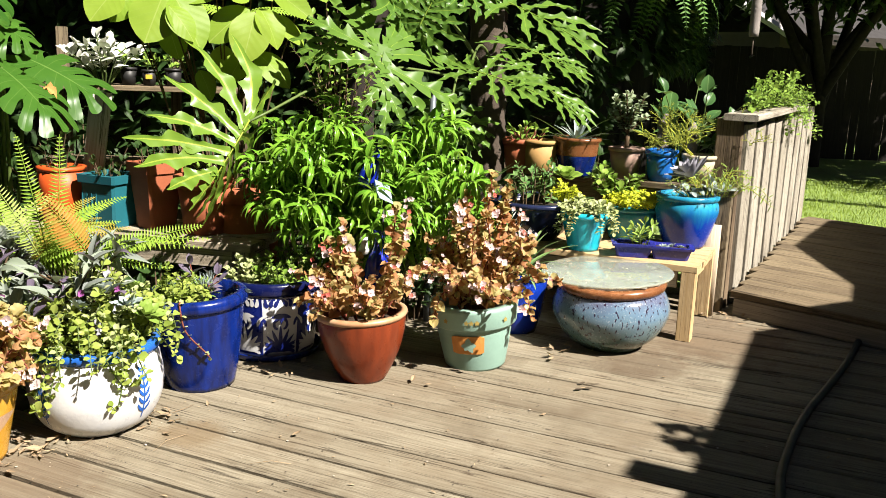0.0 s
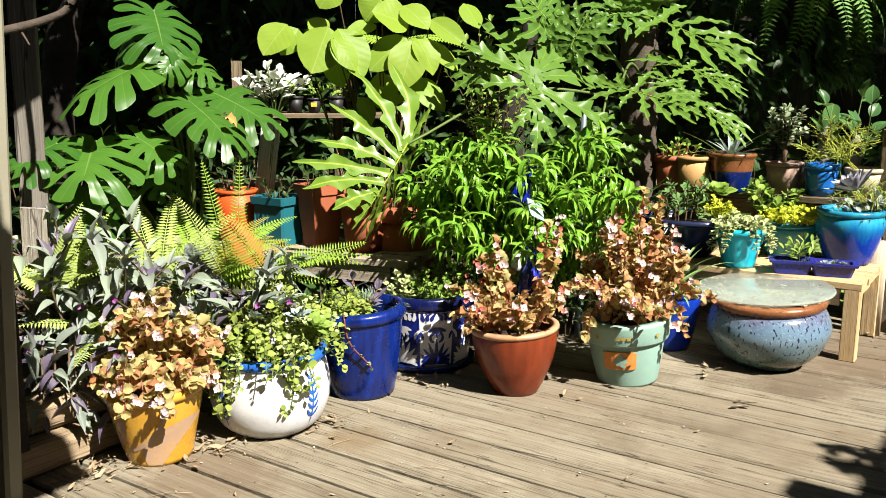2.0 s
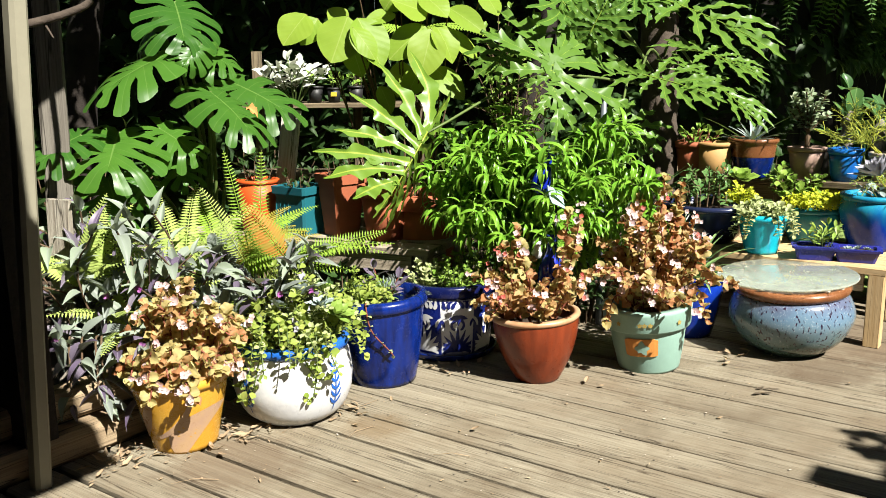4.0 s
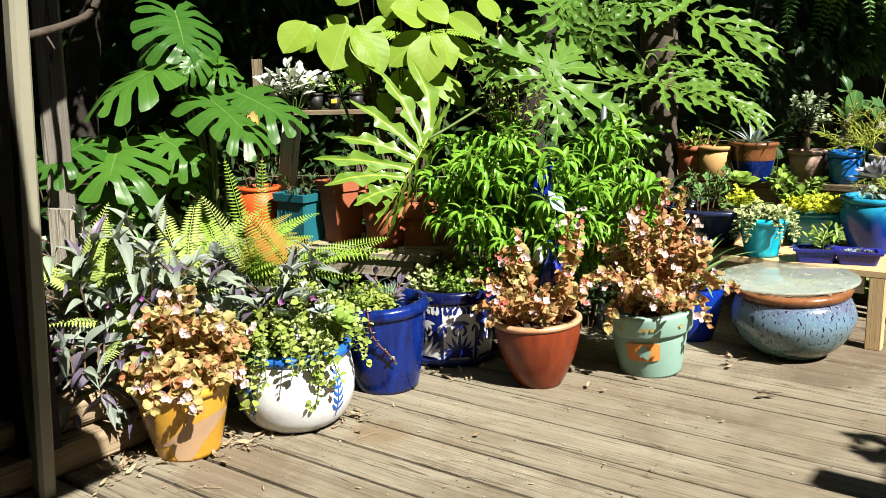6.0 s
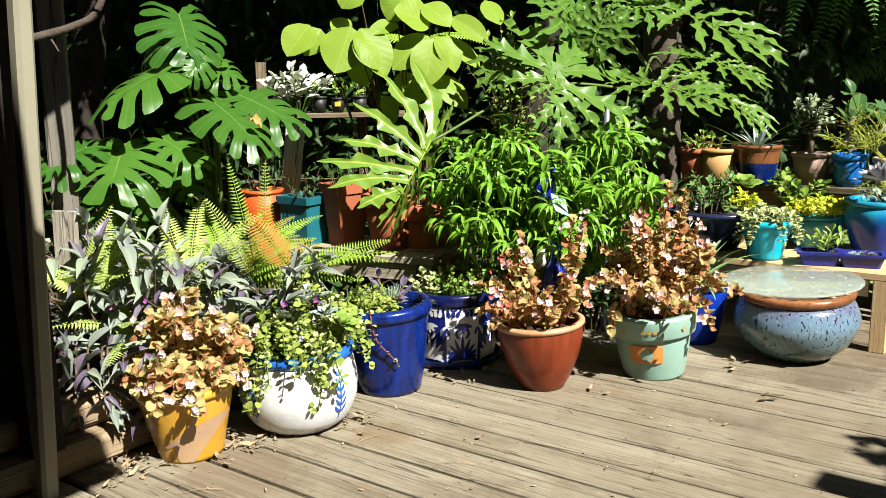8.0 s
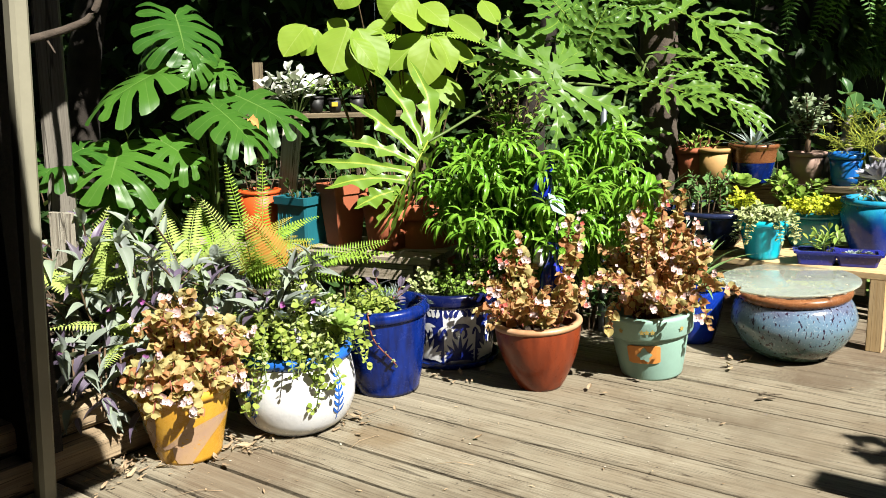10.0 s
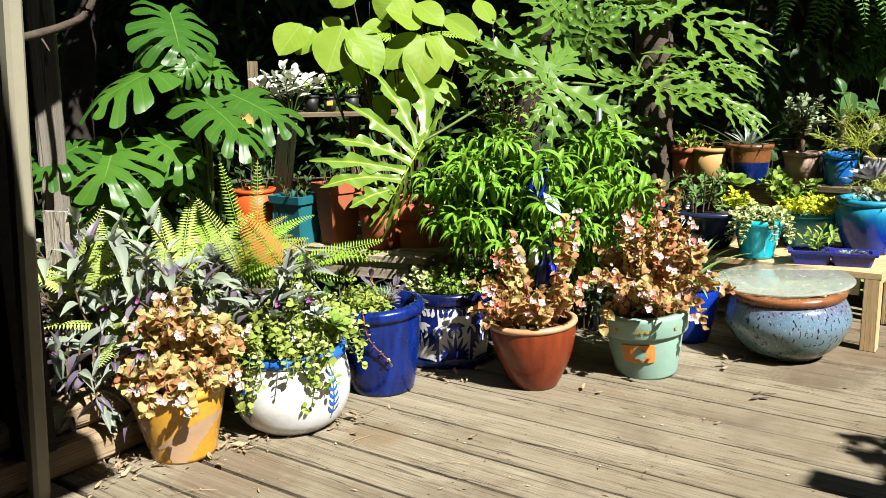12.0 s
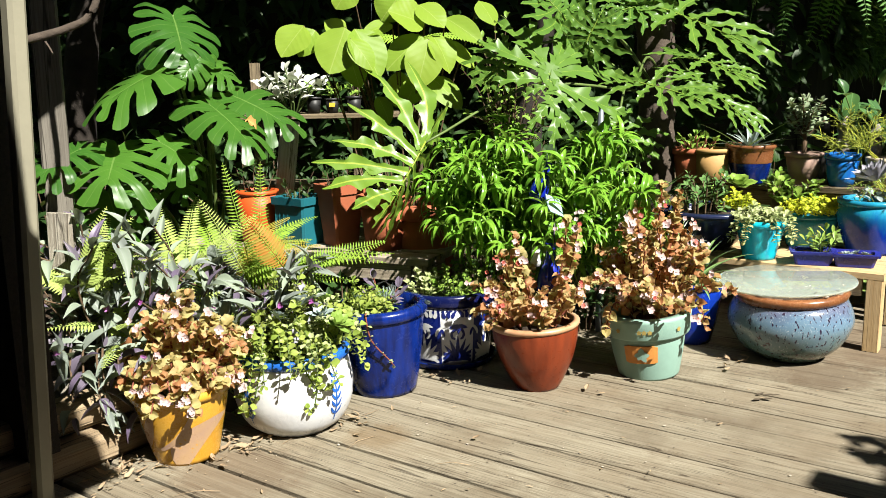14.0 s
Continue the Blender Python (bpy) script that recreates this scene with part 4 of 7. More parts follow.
c = uvz(-1.40, 4.90)
bench("pine_bench", (c.x, c.y, 0), DECK_ANGLE, 1.30, 0.62, 0.395, "new pale pine bench crowded with glazed pots", PINE, 3)
c = uvz(-1.45, 5.42)
bench("upper_stand", (c.x, c.y, 0), DECK_ANGLE, 1.5, 0.36, 0.715, "tall brown wooden plant stand behind the bench", WALK_WOOD, 3, 3)
bench("low_bench", (-0.68, 4.86, 0.02), -24, 1.55, 0.48, 0.455, "low grey wooden bench under clay pots", OLD_WOOD, 3, 3)

# ---- pots on the bench ----
def rect_pot(name, place, label, w, d, h, taper, material, rz, rim=0.012, group="", ribs=0, soil=0.85):
    t = thing(name, place, label, "plant pot", group, rz=rz)

    def shell(z0, z1, x0, y0, x1, y1, wall, bottom):
        vs, fs = [], []
        rings = [(x0, y0, z0), (x1, y1, z1), (x1 - wall, y1 - wall, z1), (x0 - wall, y0 - wall, z0 + (0.01 if bottom else 0))]
        c = 0.012
        for x, y, z in rings:
            vs += [(x - c, -y, z), (x, -y + c, z), (x, y - c, z), (x - c, y, z), (-x + c, y, z), (-x, y - c, z), (-x, -y + c, z), (-x + c, -y, z)]
        for k in range(3 if bottom else 4):
            for j in range(8):
                a, b = k * 8 + j, k * 8 + (j + 1) % 8
                a2, b2 = (k + 1) % 4 * 8 + j, (k + 1) % 4 * 8 + (j + 1) % 8
                fs.append((a, b, b2, a2))
        if bottom:
            fs += [tuple(range(8))[::-1], tuple(range(24, 32))]
        return vs, fs, None

    part("body", tpl_mesh("body", shell(0, h, w / 2 * taper, d / 2 * taper, w / 2, d / 2, 0.012, True), material, False), t)
    part("rim", tpl_mesh("rim", shell(h * 0.86, h + 0.004, w / 2 + rim * 0.7, d / 2 + rim * 0.7, w / 2 + rim, d / 2 + rim, rim + 0.014, False), material, False), t)
    if ribs:
        rm = tpl_mesh("rib", board(h * 0.7, 0.012, 0.012, 0.004), material, False)
        for k in range(ribs):
            x = -w / 2 * 0.9 + 0.03 * k
            part("rib", rm, t, m=pose(x, -d / 2 * (taper + 1) / 2 - 0.004, h * 0.4) @ pose(0, 0, 0, 0, -90 + 4, 0) @ pose(0, 0, 0, 90))
    part("soil", tpl_mesh("soil", grid_sheet(-w / 2 + 0.014, w / 2 - 0.014, -d / 2 + 0.014, d / 2 - 0.014, 8, 6, lambda x, y: h * soil + 0.006 * math.sin(x * 90 + y * 70)), SOIL), t)
    return t


B = 0.397
pot_parts("cyan_pot", (1.68, 4.585, B), "small bright cyan glazed pot", curve_profile([(0.082, 0), (0.098, 0.07), (0.118, 0.15), (0.122, 0.175)]), [(0.130, 0.173), (0.134, 0.190), (0.131, 0.203), (0.118, 0.206)], CYAN)
pot_parts("teal_pot", (2.05, 4.86, B), "teal glazed pot behind the small trays", curve_profile([(0.112, 0), (0.14, 0.08), (0.158, 0.15), (0.156, 0.17)]), [(0.160, 0.17), (0.166, 0.18), (0.162, 0.195), (0.148, 0.197)], TEAL_GLAZE)
big_prof = curve_profile([(0.110, 0), (0.140, 0.08), (0.170, 0.18), (0.174, 0.225), (0.162, 0.262)])
pot_parts("ombre_blue_pot", (2.295, 4.655, B), "large glazed pot shading from turquoise down to deep blue", big_prof, [(0.166, 0.26), (0.175, 0.272), (0.173, 0.288), (0.156, 0.292)], OMBRE)
pot_parts("navy_bowl", (1.50, 4.90, B), "wide navy glazed bowl planter", curve_profile([(0.12, 0), (0.19, 0.07), (0.25, 0.17), (0.262, 0.195)]), [(0.267, 0.193), (0.278, 0.205), (0.274, 0.22), (0.252, 0.223)], NAVY, rz=20)
rect_pot("bonsai_tray", (1.892, 4.415, B), "small violet-blue rectangular glazed tray pot", 0.20, 0.13, 0.066, 0.82, PURPLE_GLAZE, DECK_ANGLE + 18, group="violet tray pots")
rect_pot("bonsai_tray", (2.074, 4.345, B), "small violet-blue rectangular glazed tray pot", 0.21, 0.13, 0.062, 0.82, PURPLE_GLAZE, DECK_ANGLE + 14, group="violet tray pots")
pot_parts("back_blue_pot", (1.29, 4.44, 0), "blue glazed pot tucked beside the bench", curve_profile([(0.10, 0), (0.13, 0.12), (0.15, 0.25), (0.152, 0.29)]), [(0.158, 0.285), (0.166, 0.30), (0.163, 0.32), (0.148, 0.322)], glaze("royal_glaze", (0.006, 0.035, 0.33), (0.004, 0.02, 0.20), 0.18))

S2 = 0.717
bb_prof = curve_profile([(0.084, 0), (0.104, 0.05), (0.118, 0.10), (0.122, 0.125)])
pot_parts("two_tone_pot", (1.815, 5.17, S2), "two-tone pot, cobalt below and brown stoneware above", bb_prof, None, COBALT, soil_at=0.9)
two = child_of("two_tone_pot")
band = [(0.122, 0.122), (0.126, 0.135), (0.124, 0.145), (0.129, 0.158), (0.126, 0.168), (0.132, 0.182), (0.130, 0.195), (0.142, 0.206), (0.146, 0.216), (0.142, 0.226), (0.128, 0.228), (0.110, 0.21), (0.106, 0.122)]
part("collar", tpl_mesh("collar", lathe(band + [band[0]], 44), BROWN_RIM), two, "ribbed brown stoneware collar")
part("gravel", tpl_mesh("gravel", lathe([(0.001, 0.205), (0.06, 0.203), (0.118, 0.2)], 24), SOIL), two)
pot_parts("tan_pot", (1.605, 5.22, S2), "plain tan clay flower pot", [(0.082, 0), (0.09, 0.08), (0.1, 0.18)], [(0.106, 0.178), (0.110, 0.20), (0.096, 0.204)], TAN_POT)
pot_parts("clay_pot", (1.50, 5.30, S2), "plain terracotta clay flower pot", [(0.075, 0), (0.09, 0.1), (0.1, 0.17)], [(0.11, 0.168), (0.112, 0.20), (0.098, 0.204)], TERRACOTTA)
pot_parts("pink_clay_pot", (2.10, 5.10, S2), "dusty pink clay pot", [(0.072, 0), (0.09, 0.1), (0.1, 0.16)], [(0.106, 0.158), (0.108, 0.178), (0.094, 0.18)], PINK_POT)
pot_parts("small_blue_pot", (2.27, 4.98, S2), "small bright blue ribbed pot", [(0.068, 0), (0.078, 0.05), (0.084, 0.11), (0.09, 0.15)], [(0.094, 0.148), (0.1, 0.16), (0.096, 0.18), (0.084, 0.182)], BLUE_GLAZE)
pot_parts("cream_pot", (2.47, 4.90, S2 + 0.0), "pale cream clay pot under pencil stems", [(0.07, 0), (0.085, 0.08), (0.095, 0.14)], [(0.10, 0.138), (0.102, 0.16), (0.088, 0.162)], surface("cream_clay", (0.70, 0.60, 0.42), 0.7, 0.2, 8, 80, 0.2))

# ---- pots on the low bench ----
LB = 0.477
pot_parts("orange_pot", (-1.03, 4.97, LB), "orange-red plastic flower pot", [(0.096, 0), (0.106, 0.14), (0.116, 0.27)], [(0.119, 0.265), (0.121, 0.285), (0.108, 0.288)], ORANGE_POT)
rect_pot("teal_square_pot", (-0.775, 4.86, LB), "teal square plastic planter", 0.225, 0.20, 0.26, 0.82, TEAL_POT, -34, 0.012, ribs=4)
rect_pot("square_clay_pot", (-0.545, 4.80, LB), "tall square terracotta planter", 0.20, 0.20, 0.33, 0.72, TERRACOTTA, -52, 0.008)
pot_parts("rimmed_clay_pot", (-0.30, 4.66, LB), "terracotta pot with a thick rim", [(0.098, 0), (0.112, 0.13), (0.126, 0.235)], [(0.140, 0.23), (0.146, 0.285), (0.128, 0.29)], TERRACOTTA)
pot_parts("large_clay_pot", (-0.10, 4.78, 0.02), "large faded terracotta pot behind the leaves", [(0.13, 0), (0.17, 0.3), (0.2, 0.62)], [(0.215, 0.61), (0.22, 0.68), (0.19, 0.69)], TERRACOTTA)

solid("pale_upright", tpl_mesh("pale_upright", board(0.52, 0.085, 0.04, 0.004), timber("pale_upright_wood", (0.78, 0.66, 0.50), (0.60, 0.48, 0.33), 1.0, 0.4, 0.7)), "pale sawn board standing upright behind the bench end", "board", pose(2.435, 4.60, 0.26, 0, 0, DECK_ANGLE) @ pose(0, 0, 0, 90, 0, 0) @ pose(0, 0, 0, 0, 0, 90))

# ---- posts, timbers, shelf behind ----
BEIGE = surface("beige_paint", (0.38, 0.36, 0.26), 0.5, 0.2, 3, 60, 0.1, rnd=0)
solid("porch_post", tpl_mesh("porch_post", board(3.0, 0.06, 0.06, 0.012), BEIGE, False), "smooth beige square porch post beside the deck", "post", pose(-1.372, 2.84, 1.18) @ pose(0, 0, 0, 0, 3.0, 0) @ pose(0, 0, 0, 0, 0, DECK_ANGLE) @ pose(0.053, 0, 0, 0, -90, 0))
solid("garden_post", tpl_mesh("garden_post", board(2.9, 0.10, 0.10, 0.006), timber("grey_post_wood", (0.26, 0.24, 0.20), (0.14, 0.125, 0.10)), False), "weathered dark grey square post among the plants", "post", pose(-1.56, 3.50, 1.13) @ pose(0, 0, 0, 0, -89.0, 20))
beam_me = tpl_mesh("landscape_timber", board(1.5, 0.14, 0.11, 0.02), BEAM_WOOD, False)
for i, (x, y, z) in enumerate(((-1.72, 2.62, 0.11), (-1.78, 2.72, 0.23))):
    solid("landscape_timber", beam_me, "weathered landscape timber edging the planting bed", "timber", pose(x + 0.12, y + 0.1, z, 0, 0, 53.5 - 3 * i), "bed edging timbers")
pts = smooth_line([(-1.33, 2.84, 1.51), (-1.27, 2.93, 1.535), (-1.2, 2.97, 1.56), (-1.13, 2.99, 1.60), (-1.10, 3.01, 1.70), (-1.11, 3.02, 1.9)], 5)
branch = Geo().add(tube(pts, 0.014, 0.011, 8))
branch.add(tube(smooth_line([(-1.27, 2.94, 1.535), (-1.25, 2.94, 1.50), (-1.24, 2.94, 1.48)], 3), 0.005, 0.003, 5))
solid("bare_branch", branch.mesh("bare_branch", BARK), "bare brown branch by the porch post", "branch")
shelf = thing("plant_shelf", (-0.66, 5.42, 0), "rough grey wooden shelf with small pots", "shelf", rz=-5)
for z in (0.75, 1.165):
    part("shelf_board", tpl_mesh("shelf_board", board(1.1, 0.26, 0.03, 0.004), WALK_WOOD, False), shelf, m=pose(0, 0, z))
for x in (-0.5, 0.12, 0.5):
    part("upright", tpl_mesh("upright", board(1.5, 0.07, 0.05, 0.004), WALK_WOOD, False), shelf, m=pose(x, 0.12, 0.72) @ pose(0, 0, 0, 0, -90, 0))
solid("leaning_board", tpl_mesh("leaning_board", board(0.62, 0.11, 0.025, 0.004), timber("bleached_wood", (0.72, 0.68, 0.58), (0.55, 0.50, 0.40), 1, 0.4, 0.8)), "bleached board leaning behind the pots", "board", pose(-0.89, 5.12, 0.83, 0, 0, -8) @ pose(0, 0, 0, 0, -82, 0) @ pose(0, 0, 0, 90, 0, 0))
BLACK_PLASTIC = surface("black_plastic", (0.03, 0.03, 0.03), 0.5, 0.3, 20, 90, 0.1)
for x, s in ((-0.74, 1.0), (-0.63, 0.9), (-0.5, 1.0)):
    pot_parts("nursery_pot", (x, 5.36, 1.167), "small dark plastic nursery pot", [(0.035 * s, 0), (0.045 * s, 0.085 * s)], [(0.05 * s, 0.083 * s), (0.05 * s, 0.095 * s), (0.043 * s, 0.096 * s)], BLACK_PLASTIC, group="nursery pots on the shelf", seg=20)
YELLOW_TAG = surface("yellow_tag", (0.75, 0.5, 0.04), 0.5, 0.1, 20, 90, 0.05)
solid("price_tag", tpl_mesh("price_tag", board(0.035, 0.025, 0.003, 0.001), YELLOW_TAG, False), "small yellow plastic tag on a nursery pot", "tag", pose(-0.625, 5.308, 1.215, 80))


# ---- plants ----
def fan(n, r, h, seed, base=0.05, top=0.7, sag=0.0, lean=(0, 0), amin=0.0, amax=2 * math.pi, hmin=0.55):
    """Stem lines that rise from a small base and spread to radius r and height h."""
    q = random.Random(seed)
    out = []
    for i in range(n):
        a = amin + (amax - amin) * (i + q.random()) / n
        f = math.sqrt(q.random())
        hh = h * q.uniform(hmin, 1.0) * (1 - 0.35 * f * f)
        bx, by = base * f * math.cos(a), base * f * math.sin(a)
        ex, ey = r * f * math.cos(a) + lean[0], r * f * math.sin(a) + lean[1]
        mid = (bx + (ex - bx) * (1 - top) + q.uniform(-0.1, 0.1) * r, by + (ey - by) * (1 - top) + q.uniform(-0.1, 0.1) * r, hh * 0.62)
        out.append([(bx, by, 0), mid, (ex, ey, hh - sag * f * h)])
    return out


def along(line, step, start, q):
    """Places and tangents every step metres along a smooth line."""
    pts = smooth_line(line, 8)
    total, acc = sum(np.linalg.norm(b - a) for a, b in zip(pts, pts[1:])), 0.0
    nxt = start * total
    for a, b in zip(pts, pts[1:]):
        d = np.linalg.norm(b - a)
        while acc + d >= nxt and d > 0:
            k = (nxt - acc) / d
            yield a + (b - a) * k, (b - a) / d
            nxt += step * q.uniform(0.75, 1.25)
        acc += d


def sprigs(lines, step, start, seed, out=1.0, size=(0.75, 1.15), up=0.3, pair=1, tips=2, ragged=0.0):
    """Leaf poses along stem lines, turning round each stem, facing up and outward."""
    q = random.Random(seed)
    res = []
    for line in lines:
        a = q.uniform(0, 6.28)
        for p, t in along(line, step, start, q):
            tv = Vector(t)
            s1 = tv.orthogonal().normalized()
            for k in range(pair):
                a += 2.4 if pair == 1 else math.pi
                side = (Matrix.Rotation(a, 3, tv) @ s1)
                d = (side * out + tv * q.uniform(0.1, 0.6) + Vector((0, 0, up))).normalized()
                res.append(orient(p, d, (q.uniform(-0.3, 0.3) * (1 + 3 * ragged) + 0.25 * d.x, q.uniform(-0.5 - 1.3 * ragged, 0.1 + 0.3 * ragged), 1), q.uniform(*size)))
            a += 0.8
        for k in range(tips):
            d = Vector(t) + Vector((q.uniform(-0.7, 0.7), q.uniform(-0.7, 0.7), q.uniform(0, 0.5)))
            res.append(orient(line[-1], d, (q.uniform(-0.3, 0.3), -0.3, 1), q.uniform(*size) * 0.8))
    return res


def stems_mesh(lines, r0, r1, material, seg=5):
    g = Geo()
    for line in lines:
        g.add(tube(smooth_line(line, 4), r0, r1, seg, False))
    return g.mesh("stem", material)


def joined(name, tpls, poses, material, seed=0):
    q = random.Random(seed)
    g = Geo()
    for m in poses:
        g.add(q.choice(tpls), m)
    return g.mesh(name, material)


def bush(name, place, label, lines, tpls, leaf_mat, stem_mat, step, seed, start=0.25, r=(0.004, 0.002), category="plant", pieces=False, group="", leaf_name="foliage", **kw):
    t = thing(name, place, label, category, group)
    if stem_mat and pieces:
        for line in lines:
            part("stem", stems_mesh([line], *r, stem_mat), t)
    elif stem_mat:
        part("stemwork", stems_mesh(lines, *r, stem_mat), t, kind="stuff")
    poses = sprigs(lines, step, start, seed, **kw)
    if pieces:
        q = random.Random(seed)
        mats = leaf_mat if isinstance(leaf_mat, (list, tuple)) else [leaf_mat]
        mes = [tpl_mesh("leaf", tp, m_) for tp in tpls for m_ in mats]
        for m in poses:
            part("leaf", q.choice(mes), t, m=m)
    else:
        part(leaf_name, joined(leaf_name, tpls, poses, leaf_mat, seed), t, kind="stuff")
    return t, poses


def blossom(r):
    g = Geo()
    for i, a in enumerate((0.2, 1.8, 3.3, 4.9)):
        g.add(leaf(r, r * (1.0 if i % 2 else 0.75), "round", 4, 0.25, -0.4, 0, 2), orient((0, 0, 0), (math.cos(a), math.sin(a), 0.25)))
    g.add(lathe([(0.001, r * 0.25), (r * 0.16, r * 0.15), (r * 0.12, 0.0)], 6))
    return g.v, g.f, g.uv


ROUND = [leaf(0.055, 0.055, "round", 6, 0.6, 0.6, 0.09), leaf(0.050, 0.046, "round", 6, 0.8, 1.1, 0.10), leaf(0.043, 0.046, "round", 6, -0.45, 0.9, 0.09), leaf(0.046, 0.040, "oval", 6, 0.7, -0.8, 0.10)]


def begonia(place, label, lines, seed, leaf_mats, step=0.0225, n_fl=26, start=0.22, coral=0.25, size=(0.48, 1.0)):
    t, poses = bush("bronze_begonia", place, label, lines, ROUND, leaf_mats, RED_STEM, step, seed, start, (0.0055, 0.003), "begonia", True, "bronze-leaved begonias", out=1.0, up=0.25, tips=4, size=size, pair=2, ragged=1.0)
    q = random.Random(seed + 1)
    fl = [tpl_mesh("blossom", blossom(0.024), L_PETAL), tpl_mesh("blossom", blossom(0.017), L_PETAL), tpl_mesh("blossom", blossom(0.016), L_PETAL_RED)]
    for i in range(n_fl):
        line = q.choice(lines)
        p = Vector(line[-1]) + Vector((q.uniform(-0.05, 0.05), q.uniform(-0.06, 0.03), q.uniform(-0.05, 0.05)))
        if q.random() < 0.45:
            p = Vector(q.choice(poses).translation) + Vector((0, -0.03, 0.03))
        for k in range(q.choice((2, 3, 4))):
            o = Vector((q.uniform(-0.02, 0.02), q.uniform(-0.02, 0.02), q.uniform(-0.015, 0.02)))
            f = fl[2] if q.random() < coral else q.choice(fl[:2])
            part("blossom", f, t, m=orient(p + o, (q.uniform(-1, 1), q.uniform(-0.2, 0.6), q.uniform(0.4, 1)), (q.uniform(-0.4, 0.6), -1, 0.5), q.uniform(0.5, 0.9)))
    return t


OVERHANG = [[(0.10 * math.cos(a), 0.10 * math.sin(a), 0.0), (0.17 * math.cos(a + 0.1), 0.17 * math.sin(a + 0.1), 0.12), (0.205 * math.cos(a + 0.2), 0.205 * math.sin(a + 0.2), 0.07)] for a in (3.0, 3.4, 3.8, 4.2, 4.6, 5.0, 5.4, 5.8, 6.2, 0.4)]
begonia((-0.976, 3.152, 0.24), "bronze begonia with pale pink flowers in an ochre pot", OVERHANG + fan(34, 0.25, 0.50, 11, 0.07, 0.45, 0.42, (0.02, 0)), 12, [L_OLIVE, L_BRONZE_PALE, L_OLIVE, L_BRONZE, L_OLIVE], n_fl=40, coral=0.03)
lines = [w for w in fan(34, 0.245, 0.41, 21, 0.09, 0.35, 0.18, (0.02, 0.0)) if not (0.0 < w[-1][0] < 0.10 and w[-1][2] > 0.18) and not (w[-1][0] < 0.02 and w[-1][2] > 0.24)] + [[(0.05, 0, 0), (0.1, 0, 0.25), (0.13, 0.02, 0.47)], [(0.05, 0.05, 0), (0.14, 0.02, 0.25), (0.17, 0.0, 0.42)], [(-0.08, 0, 0), (-0.13, 0, 0.22), (-0.15, 0, 0.33)], [(0.0, 0, 0), (-0.06, 0, 0.22), (-0.10, 0.0, 0.40)], [(-0.08, -0.04, 0), (-0.18, -0.06, 0.11), (-0.27, -0.05, 0.09)], [(-0.08, -0.05, 0), (-0.16, -0.10, 0.10), (-0.22, -0.12, 0.05)], [(-0.08, -0.02, 0), (-0.19, -0.02, 0.17), (-0.27, -0.01, 0.20)]]
begonia((0.425, 3.806, 0.27), "straggling bronze begonia with pink and coral flowers", lines, 22, [L_BRONZE, L_BRONZE_PALE, L_OLIVE], n_fl=42, coral=0.35)
lines = fan(42, 0.36, 0.58, 31, 0.09, 0.4, 0.22, (0.02, 0)) + [[(0, 0, 0), (0.02, 0, 0.35), (0.04, 0, 0.62)], [(0.03, 0, 0), (0.08, 0, 0.3), (0.12, 0, 0.58)], [(-0.05, -0.05, 0), (-0.18, -0.12, 0.12), (-0.24, -0.17, 0.01)], [(0.05, -0.05, 0), (0.16, -0.16, 0.12), (0.2, -0.2, 0.02)]]
begonia((0.96, 3.956, 0.25), "tall bronze begonia with pink flowers spilling from its pot", lines, 32, [L_BRONZE, L_BRONZE_PALE, L_OLIVE], n_fl=78, coral=0.06)

# tradescantia over the timbers
LANCE = [leaf(0.155, 0.050, "lance", 7, 0.7, 0.7), leaf(0.125, 0.044, "lance", 7, 0.8, 0.4), leaf(0.165, 0.053, "lance", 7, 0.65, 1.1)]
q = random.Random(41)
lines = []
for i in range(60):
    x = q.uniform(-0.42, 0.62)
    y = q.uniform(-0.15, 0.2) + 0.18 * x
    hh = q.uniform(0.32, 0.64) * (1.0 if x < 0.1 else 0.72)
    lines.append([(x * 0.7, y + 0.1, 0.02), (x * 0.9 + q.uniform(-0.06, 0.06), y, hh * 0.7), (x + q.uniform(-0.12, 0.12), y - q.uniform(0.0, 0.18), hh)])
for x, z in ((-0.30, -0.02), (-0.2, 0.05), (-0.05, 0.0), (0.05, 0.12), (-0.38, 0.12), (-0.25, 0.15), (-0.12, 0.18), (-0.33, 0.22), (-0.18, 0.0), (-0.02, 0.2)):
    lines.append([(x, -0.05, 0.1), (x + 0.02, -0.22, 0.2), (x + 0.06, -0.34, z)])
trad, _ = bush("tradescantia", (-1.12, 3.42, 0.2), "purple-grey spiderwort sprawling over the timber edge", lines, LANCE, [L_PURPLE, L_PURPLE, L_PURPLE, L_PURPLE_DARK], BROWN_STEM, 0.048, 42, 0.3, (0.005, 0.004), "spiderwort", True, out=1.0, up=0.15, tips=3, size=(0.6, 1.12))
L_VIOLET = leafy("violet_petal", (0.45, 0.10, 0.42), (0.55, 0.25, 0.55), None, 0.5, 0.3)
vio = tpl_mesh("blossom", blossom(0.016), L_VIOLET)
for i in range(9):
    p = Vector(q.choice(lines)[-1])
    part("blossom", vio, trad, "small violet three-petalled flower", m=orient(p + Vector((0, -0.02, 0.01)), (q.uniform(-1, 1), 0, 1), (0, -1, 0.4)))

